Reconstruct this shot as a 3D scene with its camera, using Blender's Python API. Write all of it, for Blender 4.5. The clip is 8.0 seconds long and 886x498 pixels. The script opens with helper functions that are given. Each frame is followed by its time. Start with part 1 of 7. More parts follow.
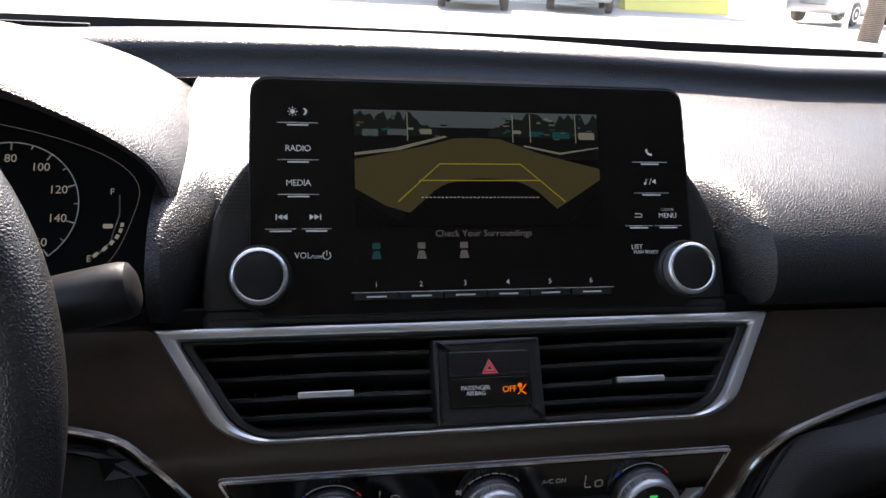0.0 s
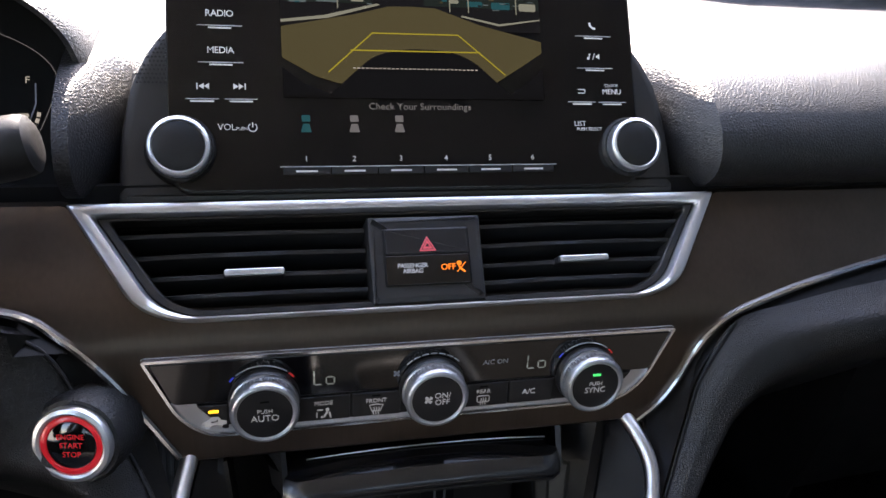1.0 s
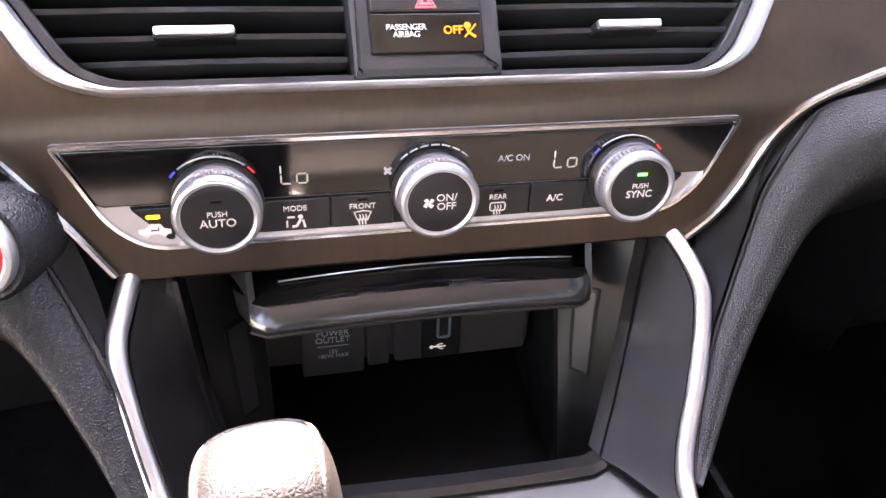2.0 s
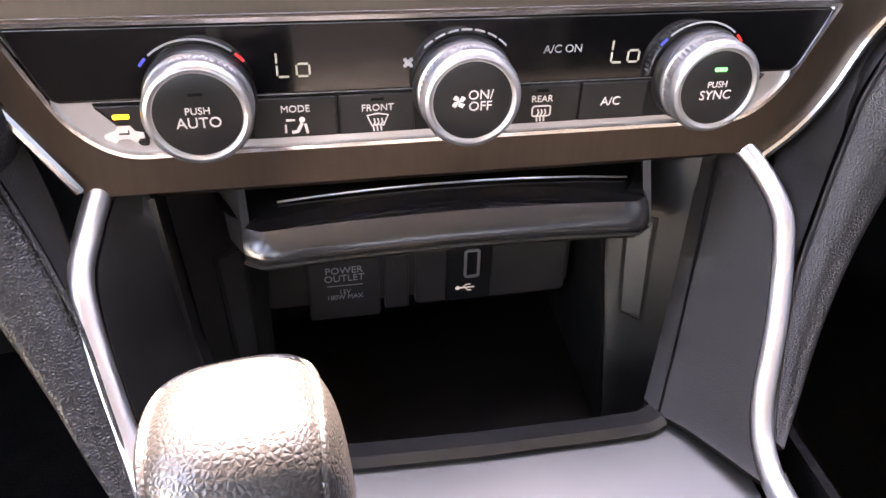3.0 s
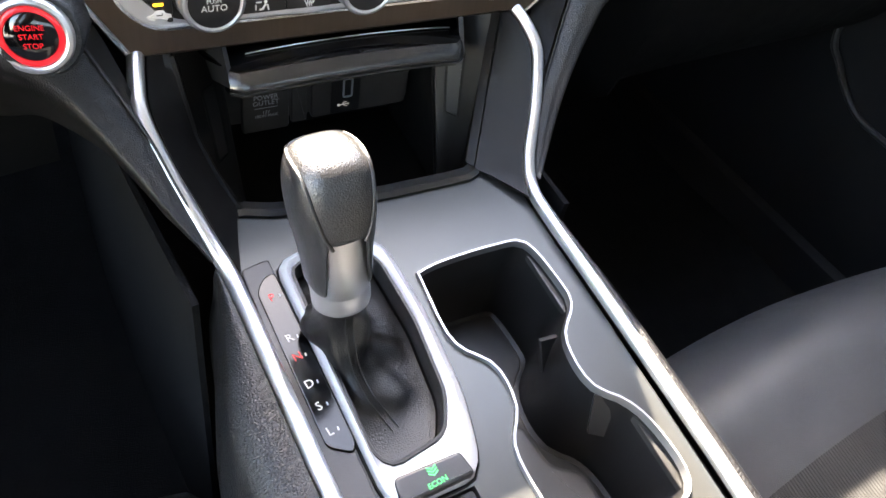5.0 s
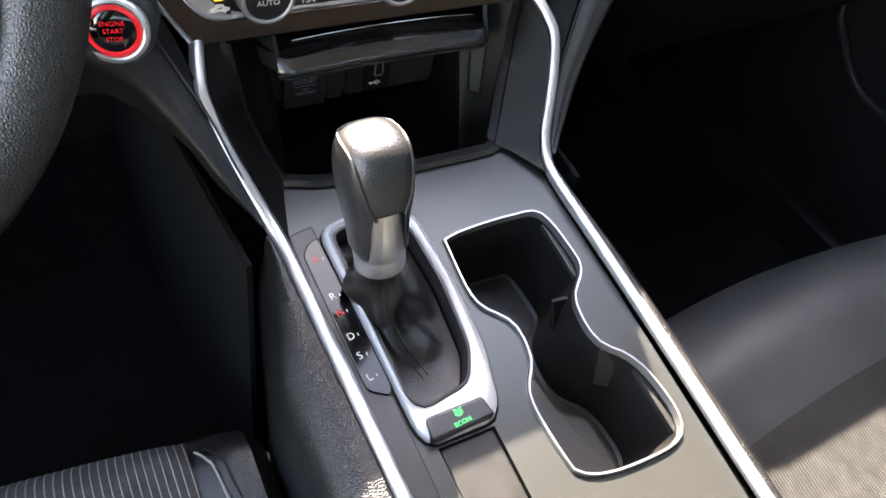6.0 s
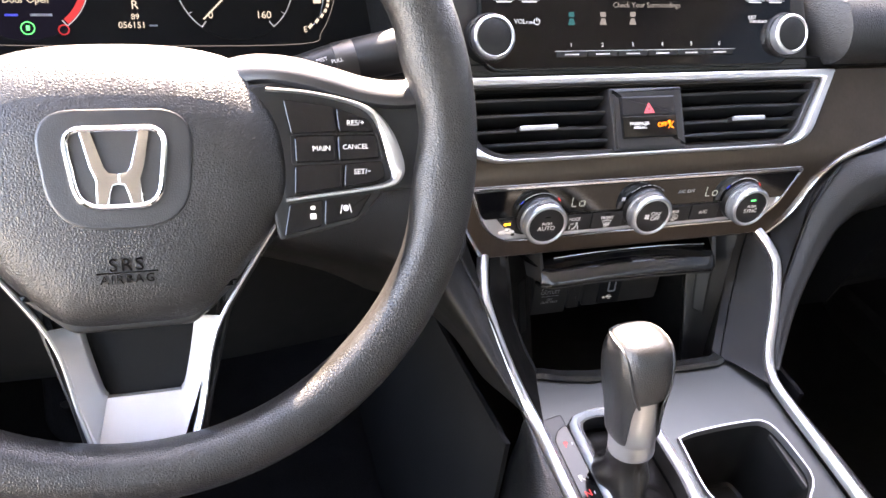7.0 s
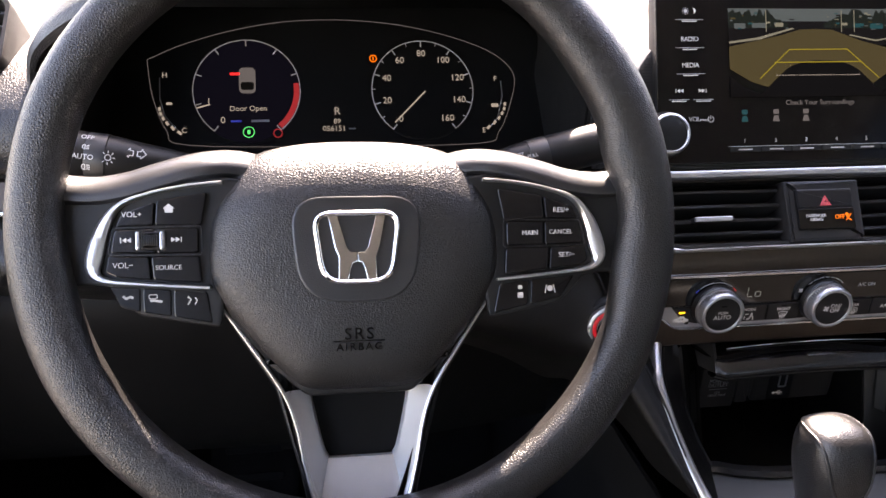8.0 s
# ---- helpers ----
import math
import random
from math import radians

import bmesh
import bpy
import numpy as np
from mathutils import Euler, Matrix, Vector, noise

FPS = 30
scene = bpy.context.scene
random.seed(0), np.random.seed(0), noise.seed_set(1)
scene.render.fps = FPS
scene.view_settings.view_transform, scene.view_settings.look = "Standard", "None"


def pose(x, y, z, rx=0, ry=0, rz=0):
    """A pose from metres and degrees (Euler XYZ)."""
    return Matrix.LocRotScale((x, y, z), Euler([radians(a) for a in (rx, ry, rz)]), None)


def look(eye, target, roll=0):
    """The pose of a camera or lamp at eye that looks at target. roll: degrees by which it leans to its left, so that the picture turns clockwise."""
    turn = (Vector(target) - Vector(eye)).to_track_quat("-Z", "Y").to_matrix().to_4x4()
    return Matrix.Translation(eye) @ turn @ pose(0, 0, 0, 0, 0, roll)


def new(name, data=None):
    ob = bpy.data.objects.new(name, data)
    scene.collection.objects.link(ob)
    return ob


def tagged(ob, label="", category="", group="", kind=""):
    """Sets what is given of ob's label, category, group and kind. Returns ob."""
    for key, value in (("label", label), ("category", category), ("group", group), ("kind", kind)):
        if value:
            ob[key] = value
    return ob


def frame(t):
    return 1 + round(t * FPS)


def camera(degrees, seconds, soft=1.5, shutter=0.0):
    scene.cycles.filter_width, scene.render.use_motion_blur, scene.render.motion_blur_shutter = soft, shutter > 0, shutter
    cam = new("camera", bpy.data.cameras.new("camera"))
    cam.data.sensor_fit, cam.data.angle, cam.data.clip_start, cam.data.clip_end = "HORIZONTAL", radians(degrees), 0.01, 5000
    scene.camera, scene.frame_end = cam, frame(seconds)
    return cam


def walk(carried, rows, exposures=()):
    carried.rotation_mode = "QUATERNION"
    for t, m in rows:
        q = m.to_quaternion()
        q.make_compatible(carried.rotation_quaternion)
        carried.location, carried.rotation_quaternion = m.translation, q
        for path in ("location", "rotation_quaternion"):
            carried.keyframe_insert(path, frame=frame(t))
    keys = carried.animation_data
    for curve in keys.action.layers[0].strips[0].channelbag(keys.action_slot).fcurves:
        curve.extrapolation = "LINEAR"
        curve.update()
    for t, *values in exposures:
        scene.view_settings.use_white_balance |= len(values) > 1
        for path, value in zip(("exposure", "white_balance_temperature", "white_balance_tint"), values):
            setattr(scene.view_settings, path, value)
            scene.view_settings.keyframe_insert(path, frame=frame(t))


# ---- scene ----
cam = camera(61.2, 8.0)
PATH = [
    (0, (-0.102, -0.342, 1.084), (0.278, 1.486, 0.368), 3.5),
    (0.5, (-0.097, -0.359, 1.068), (0.353, 1.457, 0.362), 3.9),
    (1, (-0.084, -0.348, 1.033), (0.383, 1.428, 0.24), 3.8),
    (1.5, (-0.073, -0.323, 0.997), (0.378, 1.362, 0.018), 3.8),
    (2, (-0.066, -0.291, 0.957), (0.372, 1.331, -0.128), 3.6),
    (2.2, (-0.06, -0.28, 0.938), (0.346, 1.333, -0.172), 3.3),
    (3.3, (-0.061, -0.253, 0.912), (0.323, 1.305, -0.282), 3.0),
    (3.5, (-0.074, -0.259, 0.923), (0.36, 1.27, -0.291), 4.1),
    (4, (-0.118, -0.297, 0.962), (0.622, 1.037, -0.332), 10.0),
    (4.5, (-0.154, -0.35, 1.004), (0.707, 0.829, -0.362), 12.5),
    (4.7, (-0.165, -0.371, 1.014), (0.704, 0.774, -0.377), 13.0),
    (5.8, (-0.211, -0.393, 1.041), (0.654, 0.532, -0.507), 18.8),
    (6, (-0.212, -0.401, 1.061), (0.613, 0.607, -0.457), 15.5),
    (6.2, (-0.231, -0.41, 1.069), (0.585, 0.746, -0.345), 13.6),
    (6.5, (-0.267, -0.421, 1.084), (0.477, 0.898, -0.223), 11.0),
    (7, (-0.309, -0.441, 1.098), (0.245, 1.101, -0.049), 6.4),
    (7.5, (-0.338, -0.454, 1.104), (0.084, 1.227, 0.107), 3.8),
    (8, (-0.362, -0.46, 1.101), (-0.084, 1.284, 0.163), 1.9),
]
EXPOSURE = [(0.0, 2.5, 7700, 18), (0.5, 2.8, 7700, 18), (1.0, 3.65, 7700, 19), (1.5, 5.15, 8200, 26), (2.0, 5.6, 9200, 34), (3.5, 5.4, 9400, 27), (4.0, 5.3, 8800, 18), (4.5, 5.25, 8400, 14), (6.0, 4.4, 8400, 15), (6.5, 5.35, 9000, 24), (7.0, 5.2, 8800, 23), (7.5, 4.4, 8700, 26), (8.0, 3.6, 8500, 26)]
walk(cam, [(t, look(eye, target, roll)) for t, eye, target, roll in PATH], EXPOSURE)

# ---- light ----
SUN_ELEV, SUN_AZ = 43.5, 7.0
world = bpy.data.worlds.new("sky")
scene.world = world
world.use_nodes = True
_sky = world.node_tree.nodes.new("ShaderNodeTexSky")
_sky.sky_type = "NISHITA"
_sky.sun_disc = False
_sky.sun_elevation = radians(SUN_ELEV)
_sky.sun_rotation = radians(SUN_AZ)
_bg = world.node_tree.nodes["Background"]
_bg.inputs["Strength"].default_value = 0.15
world.node_tree.links.new(_sky.outputs["Color"], _bg.inputs["Color"])
sun = new("sun", bpy.data.lights.new("sun", "SUN"))
sun.data.energy = 4.0
sun.data.angle = radians(0.5)
sun.data.color = (1.0, 0.998, 0.99)
sun.matrix_world = pose(0, 0, 6, -(90 - SUN_ELEV), 0, -SUN_AZ)

# ---- materials ----
MATS = {}


def material(name, base, rough=0.5, metal=0.0, var=0.25, vscale=60.0, grain=None, gscale=900.0, gdepth=0.3, coat=0.0,
             emit=None, power=0.0, lines=None, spec=0.5, dust=0.0, stretch=None):
    """A procedural surface: base colour with blotches at two scales, grain relief, optional dust and ribs."""
    m = bpy.data.materials.new(name)
    m.use_nodes = True
    nt = m.node_tree
    b = nt.nodes["Principled BSDF"]
    b.inputs["Metallic"].default_value = metal
    b.inputs["Specular IOR Level"].default_value = spec
    b.inputs["Coat Weight"].default_value = coat
    b.inputs["Coat Roughness"].default_value = 0.08
    tc = nt.nodes.new("ShaderNodeTexCoord")
    vec = tc.outputs["Object"]
    if stretch:
        mp = nt.nodes.new("ShaderNodeMapping")
        mp.inputs["Scale"].default_value = stretch
        nt.links.new(vec, mp.inputs["Vector"])
        vec = mp.outputs["Vector"]
    n1 = nt.nodes.new("ShaderNodeTexNoise")
    n1.inputs["Scale"].default_value = vscale
    n1.inputs["Detail"].default_value = 6
    nt.links.new(vec, n1.inputs["Vector"])
    n2 = nt.nodes.new("ShaderNodeTexNoise")
    n2.inputs["Scale"].default_value = vscale * 0.12
    n2.inputs["Detail"].default_value = 3
    nt.links.new(tc.outputs["Object"], n2.inputs["Vector"])
    add = nt.nodes.new("ShaderNodeMath")
    add.operation = "ADD"
    nt.links.new(n1.outputs["Fac"], add.inputs[0])
    nt.links.new(n2.outputs["Fac"], add.inputs[1])
    mr = nt.nodes.new("ShaderNodeMapRange")
    mr.inputs["From Min"].default_value = 0.7
    mr.inputs["From Max"].default_value = 1.3
    mr.inputs["To Min"].default_value = 1 - var
    mr.inputs["To Max"].default_value = 1 + var
    nt.links.new(add.outputs[0], mr.inputs["Value"])
    mul = nt.nodes.new("ShaderNodeVectorMath")
    mul.operation = "SCALE"
    mul.inputs[0].default_value = base
    nt.links.new(mr.outputs["Result"], mul.inputs["Scale"])
    col = mul.outputs["Vector"]
    if dust:
        nd = nt.nodes.new("ShaderNodeTexNoise")
        nd.inputs["Scale"].default_value = 1500
        nd.inputs["Detail"].default_value = 2
        nt.links.new(tc.outputs["Object"], nd.inputs["Vector"])
        rd = nt.nodes.new("ShaderNodeMapRange")
        rd.inputs["From Min"].default_value = 0.66
        rd.inputs["From Max"].default_value = 0.76
        rd.inputs["To Max"].default_value = dust
        nt.links.new(nd.outputs["Fac"], rd.inputs["Value"])
        mx = nt.nodes.new("ShaderNodeMix")
        mx.data_type = "RGBA"
        nt.links.new(rd.outputs["Result"], mx.inputs["Factor"])
        nt.links.new(col, mx.inputs["A"])
        mx.inputs["B"].default_value = (0.35, 0.32, 0.28, 1)
        col = mx.outputs["Result"]
    nt.links.new(col, b.inputs["Base Color"])
    rr = nt.nodes.new("ShaderNodeMapRange")
    rr.inputs["From Min"].default_value = 0.7
    rr.inputs["From Max"].default_value = 1.3
    rr.inputs["To Min"].default_value = max(0.02, rough * 0.85)
    rr.inputs["To Max"].default_value = min(1, rough * 1.15)
    nt.links.new(add.outputs[0], rr.inputs["Value"])
    nt.links.new(rr.outputs["Result"], b.inputs["Roughness"])
    height = None
    if grain == "leather":
        v = nt.nodes.new("ShaderNodeTexVoronoi")
        v.feature = "DISTANCE_TO_EDGE"
        v.inputs["Scale"].default_value = gscale
        nw = nt.nodes.new("ShaderNodeTexNoise")
        nw.inputs["Scale"].default_value = gscale * 0.6
        nt.links.new(vec, nw.inputs["Vector"])
        mw = nt.nodes.new("ShaderNodeVectorMath")
        mw.operation = "MULTIPLY_ADD"
        nt.links.new(nw.outputs["Color"], mw.inputs[0])
        mw.inputs[1].default_value = (0.45 / gscale,) * 3
        nt.links.new(vec, mw.inputs[2])
        nt.links.new(mw.outputs["Vector"], v.inputs["Vector"])
        sm = nt.nodes.new("ShaderNodeMapRange")
        sm.interpolation_type = "SMOOTHSTEP"
        sm.inputs["From Max"].default_value = 0.35
        nt.links.new(v.outputs["Distance"], sm.inputs["Value"])
        height = sm.outputs["Result"]
    elif grain == "noise":
        v = nt.nodes.new("ShaderNodeTexNoise")
        v.inputs["Scale"].default_value = gscale
        v.inputs["Detail"].default_value = 4
        nt.links.new(vec, v.inputs["Vector"])
        height = v.outputs["Fac"]
    elif grain == "ribs":
        v = nt.nodes.new("ShaderNodeTexWave")
        v.bands_direction = lines or "X"
        v.inputs["Scale"].default_value = gscale
        v.inputs["Distortion"].default_value = 0.6
        v.inputs["Detail"].default_value = 3
        v.inputs["Detail Scale"].default_value = 3
        nt.links.new(vec, v.inputs["Vector"])
        height = v.outputs["Fac"]
        m3 = nt.nodes.new("ShaderNodeVectorMath")
        m3.operation = "SCALE"
        nt.links.new(col, m3.inputs[0])
        m4 = nt.nodes.new("ShaderNodeMapRange")
        m4.inputs["To Min"].default_value = 0.45
        m4.inputs["To Max"].default_value = 1.25
        nt.links.new(height, m4.inputs["Value"])
        nt.links.new(m4.outputs["Result"], m3.inputs["Scale"])
        nt.links.new(m3.outputs["Vector"], b.inputs["Base Color"])
    if height is not None:
        bp = nt.nodes.new("ShaderNodeBump")
        bp.inputs["Strength"].default_value = gdepth
        bp.inputs["Distance"].default_value = 0.0006
        nt.links.new(height, bp.inputs["Height"])
        nt.links.new(bp.outputs["Normal"], b.inputs["Normal"])
    if emit:
        b.inputs["Emission Color"].default_value = (*emit, 1)
        b.inputs["Emission Strength"].default_value = power
    MATS[name] = m
    return m


PAD = material("dash_vinyl", (0.0120, 0.0122, 0.0132), 0.42, grain="leather", gscale=540, gdepth=0.42, var=0.15, dust=0.04, spec=0.5)
WRAP = material("wheel_urethane", (0.0110, 0.0102, 0.0098), 0.37, grain="leather", gscale=720, gdepth=0.34, var=0.12, spec=0.62)
WRAPFINE = material("wheel_badge_recess", (0.0100, 0.0102, 0.0115), 0.36, grain="leather", gscale=900, gdepth=0.10, var=0.1, spec=0.85)
SIDEVINYL = material("console_side_vinyl", (0.0065, 0.0065, 0.0072), 0.345, grain="leather", gscale=560, gdepth=0.42, var=0.12, spec=0.42)
# Socket panel plastic: base raised and warmed to stand in for cabin light.
SOCKETPL = material("lit_black_plastic", (0.034, 0.029, 0.026), 0.42, grain="noise", gscale=1700, gdepth=0.15, spec=0.5)
KNEEVINYL = material("knee_pad_vinyl", (0.0110, 0.0103, 0.0100), 0.36, grain="leather", gscale=820, gdepth=0.38, var=0.14, spec=0.46)
KEYGLOSS = material("gloss_key_plastic", (0.0055, 0.0053, 0.0058), 0.20, var=0.08, spec=0.5)
PILLAR = material("soft_black_plastic", (0.0062, 0.0055, 0.0051), 0.44, grain="noise", gscale=1800, gdepth=0.2, spec=0.19)
LIDLIP = material("satin_black_lip", (0.014, 0.0135, 0.0135), 0.22, var=0.08, spec=0.8, grain="noise", gscale=1800, gdepth=0.04)
SLAT = material("vent_slat_plastic", (0.020, 0.020, 0.021), 0.34, var=0.05, spec=0.8)
KNURL = material("knurled_silver", (0.40, 0.405, 0.41), 0.34, metal=0.9, var=0.06, grain="noise", gscale=2500, gdepth=0.05)
KNOBLEATHER = material("shifter_leather", (0.0150, 0.0146, 0.0147), 0.335, grain="leather", gscale=760, gdepth=0.24, var=0.12, spec=0.8)
BOOT = material("shifter_boot_vinyl", (0.0040, 0.0036, 0.0036), 0.34, grain="leather", gscale=700, gdepth=0.25, var=0.2, spec=0.6)
MATTE = material("matte_black_plastic", (0.0085, 0.0082, 0.0082), 0.42, grain="noise", gscale=1800, gdepth=0.2, spec=0.36)
# Near-black base: the shade of footwells and recesses is put into this plastic.
DEEP = material("black_plastic_and_shade", (0.0040, 0.0038, 0.0038), 0.6, grain="noise", gscale=1500, gdepth=0.2, spec=0.15)
GREYPL = material("dark_grey_plastic", (0.0155, 0.0148, 0.0145), 0.38, grain="noise", gscale=1600, gdepth=0.2, dust=0.04)
BUTTON = material("button_plastic", (0.0115, 0.0108, 0.0112), 0.34, grain="noise", gscale=2500, gdepth=0.12)
GLOSS = material("piano_black", (0.003, 0.003, 0.0035), 0.07, var=0.1, coat=0.4)
SCREEN = material("display_glass", (0.0025, 0.0025, 0.003), 0.12, var=0.1, spec=0.4)
BROWN = material("brushed_brown_trim", (0.090, 0.068, 0.053), 0.345, metal=0.85, var=0.09, vscale=420, stretch=(1.0, 1.0, 0.03))
SATIN = material("satin_silver", (0.66, 0.665, 0.675), 0.34, metal=0.92, var=0.05, grain="noise", gscale=2500, gdepth=0.03)
CHROME = material("bright_chrome", (0.80, 0.81, 0.83), 0.14, metal=1.0, var=0.03)
PLATE = material("silver_console_paint", (0.058, 0.060, 0.058), 0.36, metal=0.75, var=0.0, vscale=8, spec=0.42)
ALU = material("brushed_aluminium", (0.50, 0.50, 0.50), 0.34, metal=0.95, var=0.05, vscale=60)
SILVERPL = material("bright_silver_plastic", (0.46, 0.465, 0.475), 0.40, metal=0.4, var=0.06, grain="noise", gscale=2600, gdepth=0.03)
FABRIC = material("ribbed_seat_cloth", (0.020, 0.0198, 0.0195), 0.62, grain="ribs", lines="X", gscale=112, gdepth=0.5, var=0.25, vscale=700, spec=0.35)
CLOTH = material("woven_seat_cloth", (0.050, 0.050, 0.052), 0.9, grain="noise", gscale=1400, gdepth=0.9, var=0.35, vscale=900, spec=0.2)
# Smooth cloth; its base is lifted and blued to carry the windscreen sheen.
SEATFRONT = material("smooth_sheen_seat_cloth", (0.0320, 0.0335, 0.0355), 0.42, grain="noise", gscale=1300, gdepth=0.4, var=0.2, vscale=300, spec=0.8)
SEATVINYL = material("seat_bolster_vinyl", (0.009, 0.009, 0.0095), 0.42, grain="leather", gscale=700, gdepth=0.3)
CARPET = material("black_carpet", (0.0090, 0.0088, 0.0090), 0.95, grain="noise", gscale=700, gdepth=1.0, var=0.4, vscale=300, spec=0.05)
RUBBER = material("pedal_rubber", (0.030, 0.0295, 0.0295), 0.5, grain="noise", gscale=900, gdepth=0.3)

STITCH = material("grey_thread", (0.22, 0.21, 0.19), 0.8)
# White, red, blue and hazard prints glow faintly; emission is added to the ink.
WHITE = material("glowing_white_print", (0.45, 0.45, 0.45), 0.55, var=0.05, emit=(0.8, 0.85, 0.9), power=0.012)
DIMWHITE = material("dim_print", (0.40, 0.40, 0.40), 0.6, var=0.1)
REDINK = material("glowing_red_print", (0.55, 0.03, 0.03), 0.5, emit=(1, 0.05, 0.05), power=0.0161)
BLUEINK = material("glowing_blue_print", (0.03, 0.05, 0.5), 0.5, emit=(0.05, 0.1, 1), power=0.0121)
LCD = material("lcd_digits", (0.2, 0.22, 0.2), 0.5, emit=(0.8, 0.92, 0.88), power=0.010)
AMBER = material("amber_lamp", (0.5, 0.2, 0.02), 0.5, emit=(1.0, 0.5, 0.03), power=0.1934)
ORANGE = material("orange_lamp", (0.5, 0.1, 0.0), 0.5, emit=(1.0, 0.20, 0.008), power=0.085)
GREEN = material("green_lamp", (0.0, 0.4, 0.1), 0.5, emit=(0.02, 1.0, 0.25), power=0.07)
REDLAMP = material("red_lamp", (0.5, 0.02, 0.02), 0.5, emit=(1.0, 0.03, 0.03), power=0.1088)
PINKTRI = material("glowing_hazard_red", (0.7, 0.10, 0.12), 0.5, emit=(1, 0.12, 0.15), power=0.0161)
REDRING = material("engine_button_red", (0.50, 0.012, 0.02), 0.2, coat=0.4, emit=(1.0, 0.03, 0.05), power=0.0161)
STEEL = material("steel_contacts", (0.5, 0.42, 0.35), 0.35, metal=1.0)


def flat(name, rgb, power):
    return material(name, tuple(c * 0.02 for c in rgb), 0.6, var=0.12, vscale=90, emit=rgb, power=power * 0.05, spec=0.04)


S_SKY = flat("screen_sky", (0.30, 0.42, 0.46), 0.42)
S_TREE = flat("screen_trees", (0.03, 0.045, 0.04), 0.6)
S_ROAD = flat("screen_road", (0.28, 0.25, 0.12), 0.38)
S_PALE = flat("screen_pale", (0.55, 0.60, 0.50), 0.6)
S_DARK = flat("screen_shadow", (0.02, 0.02, 0.022), 0.6)
S_CAR = flat("screen_bumper", (0.012, 0.012, 0.013), 0.6)
S_LINE = flat("screen_guide", (0.62, 0.55, 0.06), 0.8)
S_DASH = flat("screen_dashes", (0.75, 0.75, 0.70), 0.8)
S_TEXT = flat("screen_text", (0.6, 0.62, 0.66), 0.32)
S_TEAL = flat("screen_teal", (0.05, 0.35, 0.42), 0.3)
G_BLUE = flat("gauge_blue_glow", (0.016, 0.016, 0.036), 0.35)

# ---- building tools ----
BASE = {}


def thing(name, at=(0, 0, 0), label="", category="", group="", kind=""):
    ob = new(name)
    ob.empty_display_size = 0.02
    ob.location = at
    BASE[ob.name] = Vector(at)
    return tagged(ob, label, category, group, kind)


def mesh_of(bm, name, base, smooth=True):
    bmesh.ops.recalc_face_normals(bm, faces=bm.faces)
    if base.length:
        bmesh.ops.translate(bm, verts=bm.verts, vec=-base)
    me = bpy.data.meshes.new(name)
    bm.to_mesh(me)
    bm.free()
    if smooth:
        me.polygons.foreach_set("use_smooth", [True] * len(me.polygons))
        me.set_sharp_from_angle(angle=radians(38))
    return me


def part(name, bm, mat, parent=None, label="", smooth=True):
    base = BASE[parent.name] if parent else Vector((0, 0, 0))
    ob = new(name, mesh_of(bm, name, base, smooth))
    ob.data.materials.append(mat)
    ob.parent = parent
    BASE[ob.name] = base
    if label:
        ob["label"] = label
    return ob


def single(name, bm, mat, label, category, kind="", group=""):
    ob = part(name, bm, mat)
    return tagged(ob, label, category, group, kind)


def plane_frame(origin, up):
    """Local x to the right, y up the slope, z out towards the cabin."""
    u = Vector((0, up[0], up[1])).normalized()
    x = Vector((1, 0, 0))
    n = x.cross(u)
    return Matrix(((x.x, u.x, n.x, origin[0]), (x.y, u.y, n.y, origin[1]), (x.z, u.z, n.z, origin[2]), (0, 0, 0, 1)))


def rrect(x0, y0, x1, y1, r=0.002, n=5):
    r = min(r, abs(x1 - x0) / 2.01, abs(y1 - y0) / 2.01)
    out = []
    for cx, cy, a0 in ((x1 - r, y1 - r, 0), (x0 + r, y1 - r, 90), (x0 + r, y0 + r, 180), (x1 - r, y0 + r, 270)):
        for i in range(n + 1):
            a = radians(a0 + 90 * i / n)
            out.append((cx + r * math.cos(a), cy + r * math.sin(a)))
    return out


def circle(cx, cy, r, n=32):
    return [(cx + r * math.cos(2 * math.pi * i / n), cy + r * math.sin(2 * math.pi * i / n)) for i in range(n)]


def rounded(pts, r, n=5):
    """A polygon with its corners rounded off; r is one radius or one per corner."""
    out = []
    k = len(pts)
    for i, p in enumerate(pts):
        p = Vector(p)
        a, b = Vector(pts[i - 1]) - p, Vector(pts[(i + 1) % k]) - p
        rr = r[i] if isinstance(r, (list, tuple)) else r
        if rr <= 0:
            out.append(tuple(p))
            continue
        d = min(rr, a.length * 0.48, b.length * 0.48)
        p0, p1 = p + a.normalized() * d, p + b.normalized() * d
        for j in range(n + 1):
            t = j / n
            out.append(tuple(p0 * (1 - t) ** 2 + p * 2 * t * (1 - t) + p1 * t * t))
    return out


def inset(pts, d):
    """The outline drawn in by d (anticlockwise outlines shrink)."""
    k = len(pts)
    area = sum(pts[i - 1][0] * pts[i][1] - pts[i][0] * pts[i - 1][1] for i in range(k))
    s = 1 if area > 0 else -1
    out = []
    for i in range(k):
        a, p, b = Vector(pts[i - 1]), Vector(pts[i]), Vector(pts[(i + 1) % k])
        e1, e2 = (p - a), (b - p)
        if e1.length < 1e-9:
            e1 = e2
        if e2.length < 1e-9:
            e2 = e1
        e1, e2 = e1.normalized(), e2.normalized()
        n = Vector((-e1.y - e2.y, e1.x + e2.x)) * s
        if n.length < 1e-6:
            n = Vector((-e1.y, e1.x)) * s
        n.normalize()
        c = max(0.5, n.dot(Vector((-e1.y, e1.x)) * s))
        out.append((p.x + n.x * d / c, p.y + n.y * d / c))
    return out


